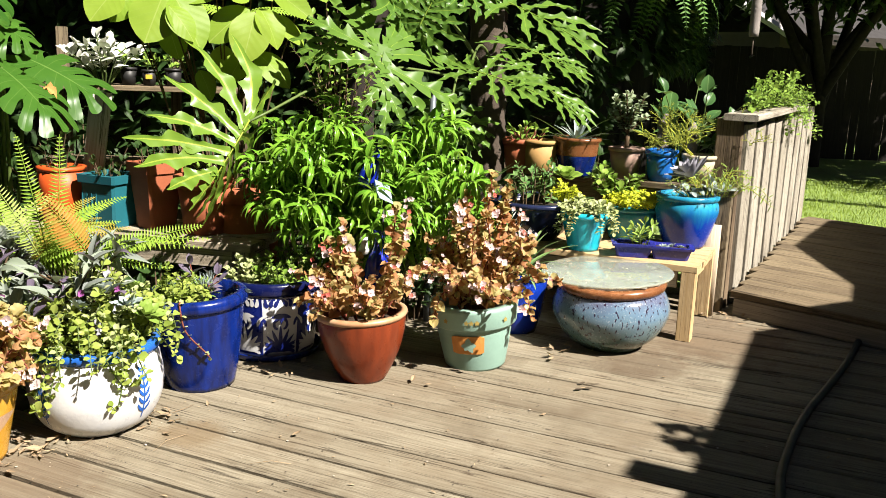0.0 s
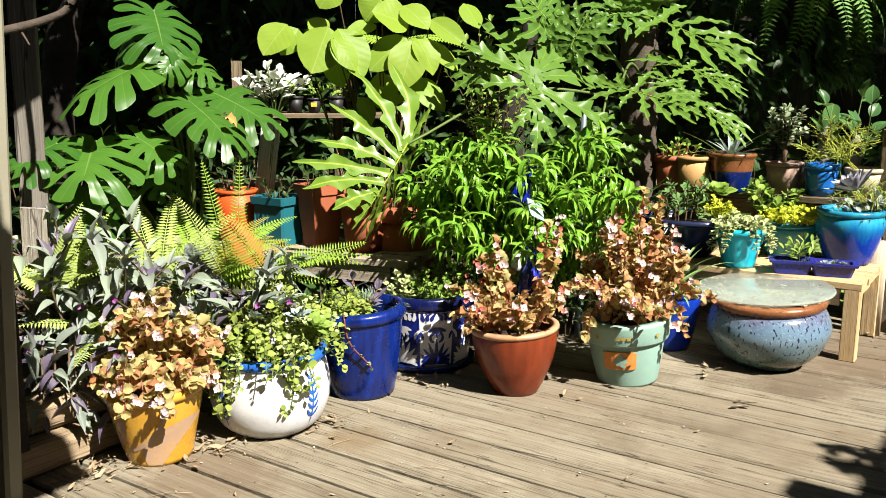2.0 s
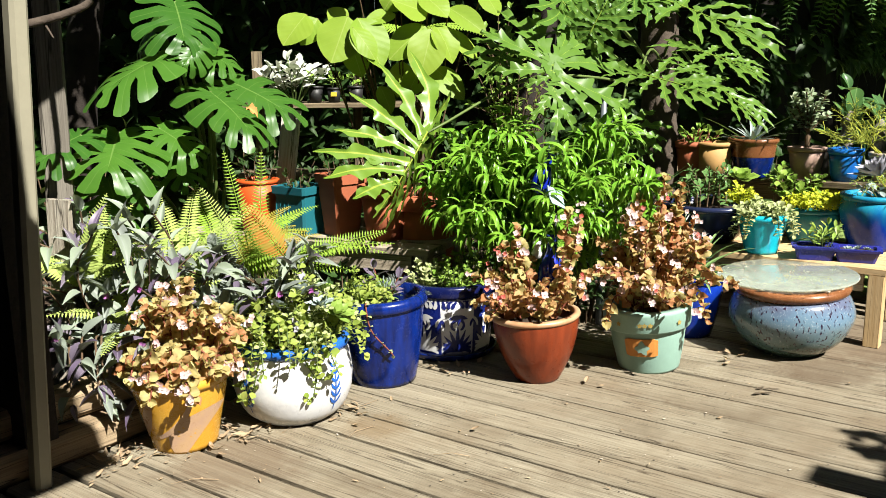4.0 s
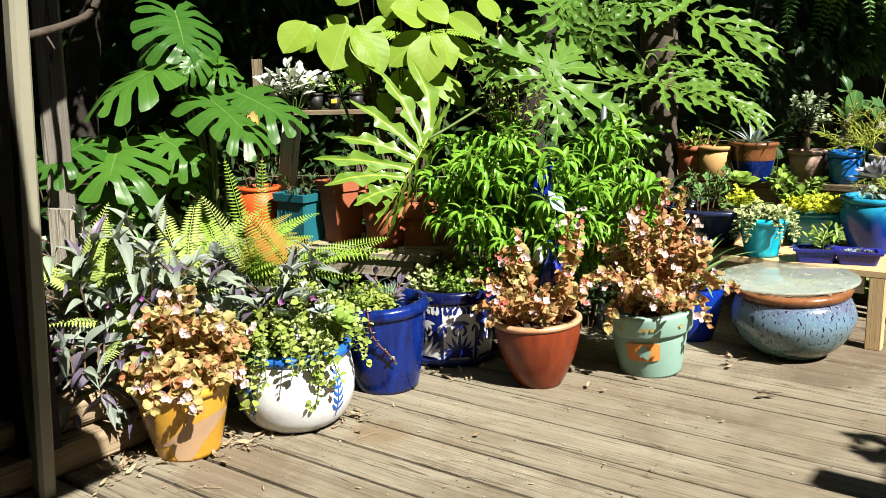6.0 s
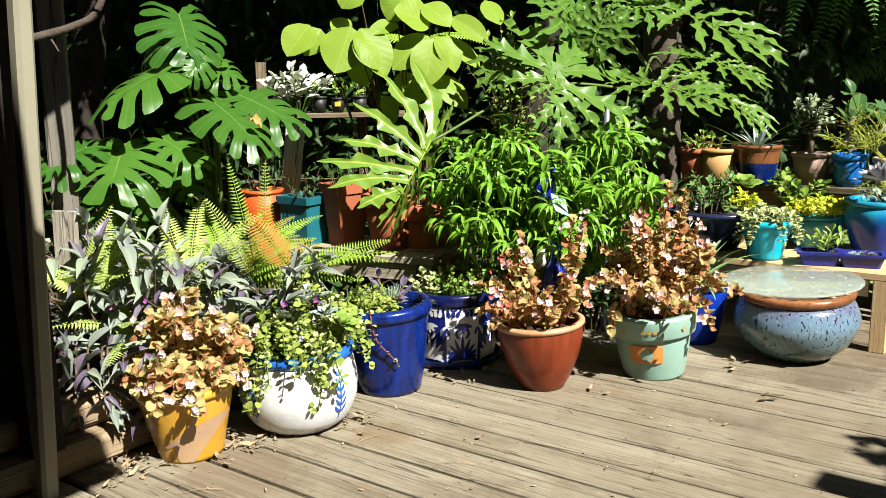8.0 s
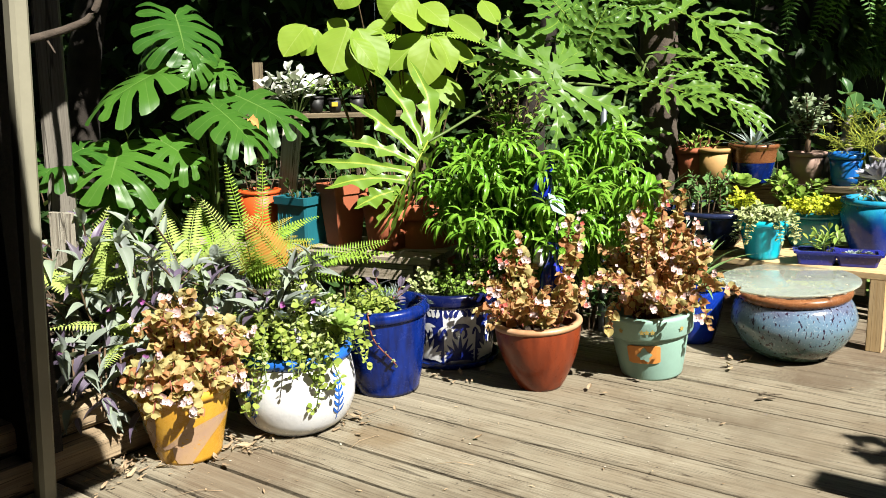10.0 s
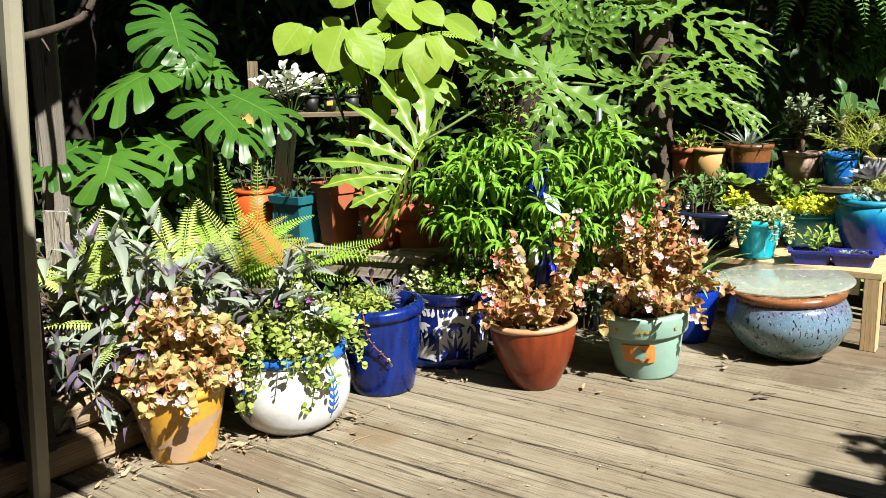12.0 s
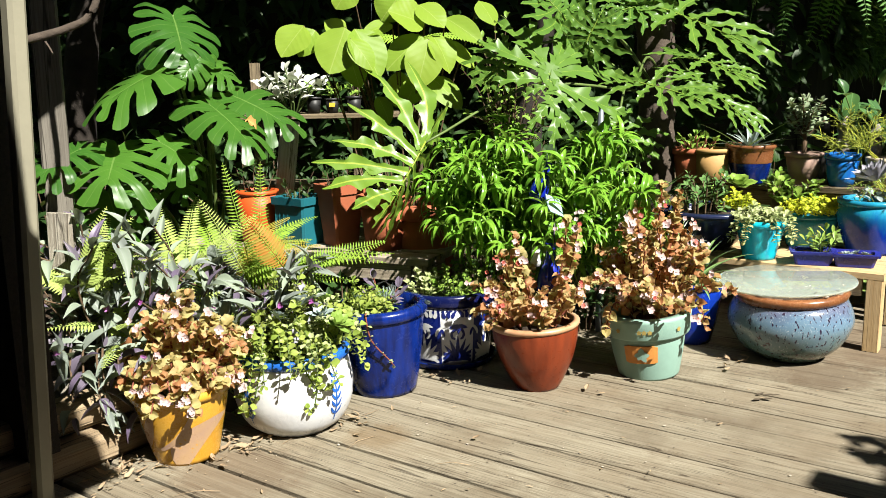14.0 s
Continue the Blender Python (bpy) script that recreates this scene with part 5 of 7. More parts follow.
# ferns
def fern(name, place, label, specs, material, seed, l=0.5, n=30, pin=0.075, wid=0.25):
    t = thing(name, place, label, "fern")
    for k, (az, rise, ln, droop, mat_) in enumerate(specs):
        me = tpl_mesh("frond", frond(ln, n, pin * (0.6 + 0.4 * ln / l), droop, 0.25, wid, 0.0), mat_ or material)
        d = Vector((math.cos(az) * math.cos(rise), math.sin(az) * math.cos(rise), math.sin(rise)))
        part("frond", me, t, m=orient((0, 0, 0), d, (0.15 * math.cos(az), -0.45, 1)))
    return t


sword = fern("sword_fern", (-0.90, 3.70, 0.52), "bright green sword fern with golden old fronds", [
    (2.6, 1.1, 0.5, 0.9, None), (2.9, 0.9, 0.5, 1.3, None), (3.3, 0.8, 0.45, 1.2, None),
    (-0.15, 0.40, 0.72, 0.5, None), (-0.3, 0.5, 0.7, 0.8, None), (0.1, 0.75, 0.44, 1.0, L_FERN_GOLD), (-0.5, 0.75, 0.5, 1.3, None), (-0.35, 0.95, 0.42, 1.2, None),
    (0.6, 0.9, 0.5, 1.0, None), (-0.9, 1.0, 0.48, 1.3, L_FERN_GOLD), (-0.2, 1.05, 0.5, 1.2, None), (0.3, 1.0, 0.40, 1.3, L_FERN_GOLD), (-0.45, 1.2, 0.42, 1.4, L_FERN_GOLD), (3.6, 0.5, 0.42, 1.2, None), (-0.05, 0.25, 0.55, 0.6, None), (2.2, 0.7, 0.45, 1.3, None)], L_FERN, 1, pin=0.056, n=38, wid=0.28)
L_FERN_RUST = leafy("fern_leaf_rust", (0.66, 0.27, 0.05), (0.46, 0.40, 0.07), None, 0.5, 0.4, 0, True, tint=(0.7, 0.4, 0.08))
for a, b, pin, n, droop, material, label in (((-0.77, 3.50, 0.62), (-0.84, 3.45, 1.05), 0.044, 34, 0.4, L_FERN, "upright green frond"), ((-0.74, 3.50, 0.62), (-0.70, 3.46, 1.05), 0.044, 34, 0.4, L_FERN, "upright green frond"),
                                     ((-0.80, 3.50, 0.62), (-0.93, 3.42, 0.92), 0.050, 28, 0.5, L_FERN_PALE, "pale young frond"), ((-0.63, 3.47, 0.64), (-0.78, 3.44, 0.86), 0.072, 24, 0.6, L_FERN_RUST, "old rust-orange frond"),
                                     ((-0.60, 3.50, 0.64), (-0.24, 3.55, 0.72), 0.044, 34, 0.2, L_FERN, "")):
    a, b = Vector(a), Vector(b)
    part("frond", tpl_mesh("frond", frond((b - a).length * 1.05, n, pin, droop, 0.2, 0.2, droop / 2), material), sword, label, m=orient(a - sword.location, b - a, (0.35, -1.0, 0.5)))
fern("shield_fern", (-1.40, 3.36, 0.56), "pale green fern beside the grey post", [
    (2.0, 1.2, 0.36, 0.9, None), (1.2, 1.25, 0.38, 0.8, None), (0.4, 1.0, 0.36, 1.0, None), (3.0, 0.9, 0.34, 1.1, None), (-0.4, 0.8, 0.42, 1.0, None), (-2.6, 0.9, 0.36, 1.2, None), (-0.1, 1.2, 0.38, 0.8, None), (0.9, 0.7, 0.40, 0.9, None), (-0.8, 1.3, 0.38, 0.7, None), (-1.5, 0.9, 0.36, 1.0, None)], L_FERN_PALE, 2, pin=0.065, wid=0.28, n=30)
fern("lady_fern", (-1.20, 3.40, 0.36), "pale yellow-green fern growing through the spiderwort", [
    (a, e, 0.40, d, None) for a, e, d in ((-1.5, 0.9, 1.0), (-0.9, 0.7, 0.9), (-2.2, 0.8, 1.0), (-0.3, 0.9, 0.9), (-2.8, 1.0, 0.9), (-1.2, 1.25, 0.8), (-1.9, 1.2, 0.9), (0.3, 1.0, 0.9), (-0.6, 1.3, 0.7), (-1.6, 0.5, 0.9))], L_FERN_PALE, 4, pin=0.062, wid=0.28, n=30)
fern("bracken_fern", (-1.08, 3.62, 0.52), "yellow-green fern fronds above the spiderwort", [
    (2.4, 1.1, 0.5, 0.8, None), (1.6, 1.2, 0.48, 0.7, None), (-0.6, 0.9, 0.5, 1.0, None), (0.4, 1.0, 0.5, 0.9, None), (3.0, 0.8, 0.45, 1.0, None)], L_FERN_PALE, 3, pin=0.062, wid=0.30, n=32)

# large-leaved plants: leaf base, leaf tip, width
def big_leaves(t, rows, make, material, root, petiole=0.009, face=(0.25, -1.0, 0.85), name="leaf", pet_mat=None, jit=0.25, seed=3, slim=1.0):
    q = random.Random(seed)
    for k, (a, b, w, *own) in enumerate(rows):
        a, b = Vector(a), Vector(b)
        fc = own[0] if own else face
        l, j = (b - a).length, 0.0 if own else jit
        me = tpl_mesh(name, make(l, w * slim, k), material[min(k, 1)] if isinstance(material, list) else material)
        lf = part(name, me, t, m=orient(a - t.location, b - a, (fc[0] + q.uniform(-j, j), fc[1], fc[2] + q.uniform(-j, j))))
        r = Vector(root) + Vector((q.uniform(-0.1, 0.1), q.uniform(-0.08, 0.08), 0))
        mid = r.lerp(a, 0.55) + Vector((0, 0.10, 0.16))
        pm = Geo().add(tube([p - np.array(t.location) for p in smooth_line([r, mid, a], 6)], petiole, petiole * 0.6, 6))
        part("petiole", pm.mesh("petiole", pet_mat or STEM), t)


monstera = thing("monstera", (-1.2, 4.2, 0.0), "monstera with broad glossy split leaves", "monstera")
big_leaves(monstera, [
    ((-1.34, 3.73, 1.12), (-1.30, 3.42, 1.00), 0.48, (0.15, -0.25, 1.0)), ((-1.45, 3.60, 1.12), (-1.56, 3.36, 1.05), 0.28), ((-1.20, 3.82, 1.13), (-0.99, 3.74, 1.03), 0.28),
    ((-0.98, 3.85, 1.28), (-0.71, 3.62, 1.13), 0.34, (0.1, -0.2, 1.0)), ((-0.93, 3.99, 1.32), (-0.59, 3.88, 1.20), 0.40, (0.0, -0.5, 1.0)), ((-1.06, 4.01, 1.46), (-0.86, 3.96, 1.39), 0.28),
    ((-1.14, 3.97, 1.66), (-1.03, 3.76, 1.48), 0.42, (0.35, -0.45, 0.8)), ((-1.12, 3.89, 1.45), (-1.40, 3.53, 1.33), 0.34, (0.1, -0.25, 1.0)), ((-1.01, 3.87, 1.48), (-1.07, 3.75, 1.38), 0.20, (0.5, -0.9, 0.3)),
    ((-1.43, 3.80, 0.92), (-1.32, 3.64, 0.76), 0.40), ((-1.28, 3.77, 0.94), (-1.22, 3.68, 0.83), 0.20), ((-1.21, 4.00, 0.99), (-1.09, 3.90, 0.87), 0.25), ((-1.24, 4.08, 1.60), (-1.34, 3.95, 1.42), 0.30, (-0.6, -0.6, 0.5))],
    lambda l, w, k: split_leaf(l, w, 6, 0.36, 0.38, 0.014, 0.45, 0.95, 12, k, 0.74), L_MONSTERA, (-1.15, 4.25, 0.02), 0.011, face=(0.1, -0.35, 1.0), jit=0.2, slim=0.96)

lime = thing("lime_shrub", (-0.25, 4.98, 0.0), "shrub with large lime-green oval leaves", "shrub")
LIME_LEFT = [
    ((-0.68, 4.70, 1.64), (-0.79, 4.58, 1.50), 0.17), ((-0.63, 4.76, 1.62), (-0.71, 4.67, 1.50), 0.13), ((-0.47, 4.72, 1.63), (-0.55, 4.59, 1.40), 0.22),
    ((-0.49, 4.82, 1.58), (-0.57, 4.79, 1.68), 0.14), ((-0.42, 4.70, 1.62), (-0.28, 4.61, 1.38), 0.19), ((-0.44, 4.64, 1.57), (-0.31, 4.57, 1.43), 0.12),
    ((-0.47, 4.83, 1.50), (-0.41, 4.78, 1.32), 0.13), ((-0.23, 4.79, 1.64), (-0.38, 4.68, 1.61), 0.09), ((-0.43, 4.76, 1.84), (-0.52, 4.71, 1.73), 0.15), ((-0.33, 4.94, 1.27), (-0.25, 4.89, 1.13), 0.10)]
LIME_RIGHT = [
    ((-0.06, 4.75, 1.64), (-0.24, 4.67, 1.71), 0.20), ((-0.07, 4.74, 1.58), (-0.26, 4.62, 1.43), 0.16), ((-0.04, 4.70, 1.56), (-0.10, 4.58, 1.32), 0.18),
    ((-0.02, 4.75, 1.58), (0.09, 4.66, 1.41), 0.15), ((0.06, 4.80, 1.56), (0.20, 4.75, 1.41), 0.11), ((-0.09, 4.79, 1.74), (0.05, 4.70, 1.64), 0.15),
    ((0.05, 4.80, 1.67), (0.24, 4.69, 1.55), 0.12), ((-0.04, 4.80, 1.37), (0.14, 4.70, 1.23), 0.14), ((-0.20, 4.95, 1.40), (-0.23, 4.89, 1.21), 0.12),
    ((-0.11, 4.90, 1.35), (-0.18, 4.85, 1.22), 0.12), ((0.23, 4.88, 1.76), (0.32, 4.81, 1.64), 0.13), ((-0.20, 4.78, 1.77), (-0.29, 4.74, 1.67), 0.17)]
big_leaves(lime, LIME_LEFT + LIME_RIGHT, lambda l, w, k: leaf(l, w * 1.12, "oval", 10, (0.10, 0.22, -0.08)[k % 3], (0.3, 0.55, 0.1, 0.4)[k % 4], 0.012, 3),
    L_MAGNOLIA, (-0.22, 4.98, 0.0), 0.006, face=(0.25, -0.9, 0.8), pet_mat=BROWN_STEM, jit=0.28)

philo = thing("tree_philodendron", (1.3, 5.35, -0.1), "tree philodendron with huge deeply lobed leaves on a scarred trunk", "philodendron")
big_leaves(philo, [
    ((-0.07, 4.20, 1.066), (-0.27, 3.97, 0.70), 0.68, (0.6, -0.8, -0.1)), ((0.53, 4.30, 1.38), (0.53, 4.04, 1.06), 0.86), ((1.01, 4.59, 1.32), (1.36, 4.28, 1.24), 0.36),
    ((1.30, 4.55, 1.32), (1.58, 4.24, 1.10), 0.36), ((1.32, 4.72, 1.44), (1.64, 4.46, 1.33), 0.32), ((1.23, 5.16, 1.73), (1.80, 4.67, 1.48), 0.57),
    ((1.20, 5.16, 1.74), (0.92, 5.02, 1.70), 0.41),
    ((0.73, 4.44, 1.52), (0.82, 4.42, 1.71), 0.42), ((0.35, 4.59, 1.48), (0.22, 4.49, 1.30), 0.38), ((1.22, 5.16, 1.74), (1.32, 5.03, 1.94), 0.51), ((0.64, 4.56, 1.64), (0.50, 4.57, 1.82), 0.59), ((0.95, 4.75, 1.1), (1.12, 4.6, 0.9), 0.45)],
    lambda l, w, k: cut_leaf(STAR_LOBES, 21) if k == 1 else lobed_leaf(l, w, 7 if k == 0 else 6, 1.15 if k == 0 else 0.9, k + 20, 0.6, fold=-0.75 if k == 0 else 0.12, slim_k=0.28 if k == 0 else 0.34), [L_PHILO_PALE, L_PHILO], (1.28, 5.35, 1.25), 0.010, face=(0.15, -0.7, 1.0), jit=0.4, slim=0.93)
g = Geo()
pts = smooth_line([(0.05, 0.05, 0), (0.02, 0.02, 0.7), (0.0, 0.0, 1.3), (-0.03, 0.0, 1.85)], 14)
vs, fs, uvs = tube(pts, 0.11, 0.10, 22)
vs = [np.array(p) * (1 + 0.0) + np.array((math.cos(i * 0.9), math.sin(i * 1.7), 0)) * 0.012 * math.sin(i * 2.1) for i, p in enumerate(vs)]
g.add((vs, fs, uvs))
part("trunk", g.mesh("trunk", BARK), philo, "dark rough trunk with leaf scars")
sc = tpl_mesh("leaf_scar", leaf(0.09, 0.05, "oval", 4, -0.5, 0.5, 0, 2), BARK)
for i in range(46):
    a, z = i * 2.4, 0.3 + i * 0.033
    part("leaf_scar", sc, philo, m=orient((0.105 * math.cos(a), 0.105 * math.sin(a), z), (0.15 * math.cos(a), 0.15 * math.sin(a), 1), (math.cos(a), math.sin(a), 0.0)))

part("dead_patch", tpl_mesh("dead_patch", leaf(0.060, 0.042, "oval", 7, 0.9, 1.0, 0.22, 2), surface("crisp_leaf", (0.80, 0.36, 0.10), 0.8, 0.4, 30, 90, 0.4)), monstera, "crisp orange-brown dead patch", m=orient(Vector((-0.80, 3.71, 1.215)) - monstera.location, (1.0, -0.3, -0.35), (0.1, -0.6, 1)))

# dense bright shrub in the middle: arching shoots, narrow leaflets in pairs that arch over and hang
q = random.Random(51)
lines = []
for i in range(104):
    a = q.uniform(0, 2 * math.pi)
    f = math.sqrt(q.random())
    ex, ez = 0.60 * f * math.cos(a), 0.80 + 0.38 * f * math.sin(a)
    ey = -0.40 * math.sqrt(max(0.0, 1 - f * f)) + q.uniform(-0.05, 0.25)
    if (ez < 0.6 and 0.05 < ex < 0.22) or (ez > 0.98 and -0.16 < ex < 0.22):
        continue
    lines.append([(q.uniform(-0.08, 0.08), 0.05, 0.05), (ex * 0.55, ey * 0.5 + 0.05, ez * 0.86 + 0.04), (ex, ey, ez)])
WEEPING = [leaf(q.uniform(0.11, 0.165), q.uniform(0.028, 0.036), "lance", 8, 0.5, q.uniform(1.5, 2.4), 0.03, 1) for i in range(7)]
bush("cutleaf_shrub", (0.52, 4.36, 0.0), "dense shrub of glossy narrow drooping green leaflets", lines, WEEPING, L_SHRUB, STEM, 0.027, 52, 0.45, (0.007, 0.003), "shrub", up=0.30, out=1.0, tips=4, size=(0.75, 1.15), pair=2)

# small plants of the front pots
SMALL = [leaf(0.030, 0.022, "obovate", 4, 0.3, 0.4, 0, 1), leaf(0.024, 0.02, "round", 4, 0.3, 0.3, 0, 1)]
SPOON = [leaf(0.042, 0.032, "obovate", 5, 0.35, 0.3, 0.02, 1), leaf(0.036, 0.03, "round", 5, 0.4, -0.3, 0.02, 1), leaf(0.034, 0.022, "obovate", 4, 0.3, 0.6, 0, 1)]
NEEDLE = [leaf(0.035, 0.008, "lance", 3, 0.5, 0.3, 0, 1)]


def rosette(n, r, w, up=0.9, prof="obovate", flat=0.15):
    """The leaves of a rosette, each with its pose, from the outermost inwards."""
    out = []
    for i in range(n):
        k = i / n
        a, e = i * 2.4, flat + k * up
        out.append((leaf(r * (1 - 0.55 * k), w * (1 - 0.45 * k), prof, 4, 0.35, -0.25, 0, 1), orient((0, 0, 0.004 * k), (math.cos(a) * math.cos(e), math.sin(a) * math.cos(e), math.sin(e)))))
    return out


def rosettes(name, place, label, material, spots, leaves, group=""):
    t = thing(name, place, label, "succulent", group)
    mes = [(tpl_mesh("leaf", tp, material), m) for tp, m in leaves]
    for x, y, z, s, tx in spots:
        base = pose(x, y, z, 18 + tx, tx, tx * 40) @ Matrix.Scale(s, 4)
        for me, m in mes:
            part("leaf", me, t, m=base @ m)
    return t


lines = fan(78, 0.31, 0.40, 61, 0.17, 0.5, 0.5, (0, -0.02))
for i in range(7):
    a = radians((-178, -166, -150, -128, -104, -78, -52)[i])
    r1 = 0.25 + 0.02 * math.sin(i * 2.0)
    dz = -0.08 - 0.10 * abs(math.sin(i * 1.9))
    sw = 0.25 * math.sin(i * 4.1)
    lines.append([(0.17 * math.cos(a), 0.17 * math.sin(a), 0.03), (0.24 * math.cos(a + sw * 0.3), 0.24 * math.sin(a + sw * 0.3), 0.055), (r1 * math.cos(a + sw), r1 * math.sin(a + sw), dz * 0.45), (r1 * math.cos(a + sw * 1.7), r1 * math.sin(a + sw * 1.7), dz * 0.9), (r1 * 1.02 * math.cos(a + sw * 2.3), r1 * 1.02 * math.sin(a + sw * 2.3), dz * 0.8)])
bush("mixed_succulents", (-0.607, 3.416, 0.29), "trailing sedum spilling over a white painted pot", lines, SPOON, L_OLIVE_SEDUM, STEM, 0.022, 62, 0.15, (0.003, 0.002), "succulent", size=(0.42, 1.0), pair=2, ragged=0.6)
bush("pale_trailer", (-0.607, 3.416, 0.30), "pale yellow-green small-leaved sedum among trailing stems", fan(34, 0.27, 0.34, 64, 0.15, 0.5, 0.35, (0.05, -0.03)), SMALL, L_CREAM, STEM, 0.018, 65, 0.2, (0.003, 0.002), "succulent", size=(0.7, 1.1), pair=2)
bush("grey_fleshy_stems", (-0.607, 3.416, 0.30), "grey-mauve fleshy leaved stems among sedum", fan(10, 0.18, 0.30, 66, 0.12, 0.5, 0.1, (0.0, -0.02)), SPOON, L_SILVER, RED_STEM, 0.028, 67, 0.5, (0.004, 0.003), "succulent", size=(0.8, 1.3), pair=2)
rosettes("ghost_rosettes", (-0.607, 3.416, 0.36), "pale grey-green rosettes among sedum", L_BLUE, [(0.06, -0.08, 0.16, 1.1, 5), (0.14, -0.11, 0.12, 0.9, -8), (-0.02, -0.16, 0.13, 0.8, 12)], rosette(16, 0.07, 0.035))
rosettes("green_rosette", (-0.607, 3.416, 0.36), "fresh green rosette among sedum", L_SEDUM, [(0.19, -0.10, 0.08, 1.2, 10), (0.14, 0.02, 0.14, 1.0, -5)], rosette(20, 0.075, 0.032))

bush("sedum_clump", (-0.33, 3.85, 0.34), "upright green sedum in a cobalt pot", fan(34, 0.14, 0.12, 71, 0.11, 0.3, 0.1), NEEDLE, L_SEDUM, STEM, 0.011, 72, 0.1, (0.003, 0.002), "succulent", pair=2, size=(0.7, 1.1))
rosettes("chalk_sticks", (-0.25, 3.84, 0.35), "blue-grey chalk stick succulent", L_BLUE, [(0.0, -0.02, 0.04, 1.0, 0), (0.03, 0.05, 0.05, 0.9, 6)], rosette(26, 0.10, 0.010, 1.2, "lance", 0.55))
rosettes("blue_rosettes", (-0.20, 3.78, 0.35), "small blue-green rosettes in a cobalt pot", L_BLUE, [(0.09, -0.02, 0.03, 0.6, 4), (0.11, 0.04, 0.03, 0.5, -6), (0.06, -0.08, 0.025, 0.5, 8), (0.13, 0.0, 0.045, 0.45, 12)], rosette(16, 0.07, 0.036))
ln = [[(-0.05, -0.14, 0.0), (-0.06, -0.21, 0.03), (-0.04, -0.215, -0.08), (0.03, -0.2, -0.17), (0.05, -0.19, -0.2)]]
bush("trailing_stem", (-0.264, 3.813, 0.37), "bare trailing succulent stem over the cobalt pot", ln, SMALL, L_CREAM, RED_STEM, 0.022, 73, 0.1, (0.004, 0.003), "succulent", size=(0.6, 1.1))
bush("dark_sprig", (-0.28, 3.90, 0.34), "dark grey-purple leafy sprig in a cobalt pot", fan(4, 0.10, 0.22, 75, 0.05, 0.5, 0.1, (0.03, 0.0)), [leaf(0.07, 0.034, "oval", 5, 0.3, 0.5, 0.03, 1)], L_PURPLE_DARK, RED_STEM, 0.05, 76, 0.35, (0.004, 0.003), "plant", pair=2)
bush("lime_sedum", (-0.36, 3.77, 0.34), "lime-green sedum at the rim of a cobalt pot", fan(34, 0.15, 0.19, 77, 0.08, 0.3, 0.3), SMALL, L_OLIVE_SEDUM, STEM, 0.016, 78, 0.15, (0.003, 0.002), "succulent", pair=2)
pebbles = tagged(new("pebbles"), "pale pebbles on the soil of a cobalt pot", "pebbles", kind="stuff")
g = Geo()
q = random.Random(79)
for i in range(150):
    a, r = q.uniform(0, 6.28), 0.155 * math.sqrt(q.random())
    vs, fs, uvs = lathe([(0.0005, 0), (0.008, 0.003), (0.009, 0.007), (0.0005, 0.012)], 7)
    g.add((vs, fs, uvs), pose(-0.264 + r * math.cos(a), 3.813 + r * math.sin(a), 0.305 + 0.012 * q.random(), q.uniform(-30, 30), q.uniform(-30, 30), q.uniform(0, 360)) @ Matrix.Diagonal((q.uniform(0.6, 1.2), q.uniform(0.6, 1.2), 1, 1)))
part("stones", g.mesh("stones", surface("pale_pebble", (0.55, 0.5, 0.4), 0.8, 0.4, 20, 90, 0.2)), pebbles, kind="stuff")
bush("portulaca", (0.10, 4.22, 0.32), "small bright green leafy clump in a painted drum pot", fan(34, 0.17, 0.20, 81, 0.12, 0.3, 0.1), SMALL, L_JADE, STEM, 0.018, 82, 0.15, (0.003, 0.002), "succulent", pair=2)
bush("cream_sedum", (-0.08, 4.20, 0.32), "cream variegated sedum in a painted drum pot", fan(16, 0.11, 0.15, 83, 0.08, 0.3, 0.2), SMALL, L_CREAM, STEM, 0.016, 84, 0.1, (0.003, 0.002), "succulent", pair=2, size=(0.9, 1.5))


def straps(name, place, label, n, l, w, material, seed, lo=0.3, hi=1.3, droop=0.8):
    q = random.Random(seed)
    t = thing(name, place, label, "plant")
    mes = [tpl_mesh("leaf", leaf(l * k, w, "strap", 9, 0.5, droop * k), material) for k in (0.8, 1.0, 1.15)]
    for i in range(n):
        a, e = i * 2.4 + q.uniform(-0.2, 0.2), lo + (hi - lo) * i / n
        part("leaf", q.choice(mes), t, m=orient((0.01 * math.cos(a), 0.01 * math.sin(a), 0), (math.cos(a) * math.cos(e), math.sin(a) * math.cos(e), math.sin(e))))
    return t


straps("strap_plant", (1.29, 4.42, 0.29), "arching striped strap-leaved plant in a blue pot", 22, 0.34, 0.04, L_AGAVE, 91, 0.35, 1.35, 0.9)
bush("grey_sprig", (1.24, 4.40, 0.29), "feathery grey-green upright succulent", fan(12, 0.10, 0.36, 92, 0.05, 0.3), [leaf(0.05, 0.007, "lance", 3, 0.4, 0.2, 0, 1)], L_BLUE, STEM, 0.012, 93, 0.25, (0.004, 0.002), "succulent")

# plants on the bench
bush("jade_mix", (1.48, 4.90, B + 0.2), "mixed jade plants in a navy bowl", fan(20, 0.24, 0.28, 101, 0.15, 0.4, 0.25), [leaf(0.045, 0.026, "obovate", 4, 0.3, 0.3, 0, 1), leaf(0.035, 0.012, "lance", 4, 0.3, 0.3, 0, 1)], L_JADE_DARK, BROWN_STEM, 0.02, 102, 0.2, (0.005, 0.003), "succulent", pair=2)
bush("yellow_creeper", (1.63, 4.79, B + 0.22), "lime-yellow sedum at the bowl's edge", fan(22, 0.10, 0.14, 103, 0.07, 0.3, 0.3), SMALL, L_YELLOW, STEM, 0.014, 104, 0.1, (0.002, 0.002), "succulent", pair=2)
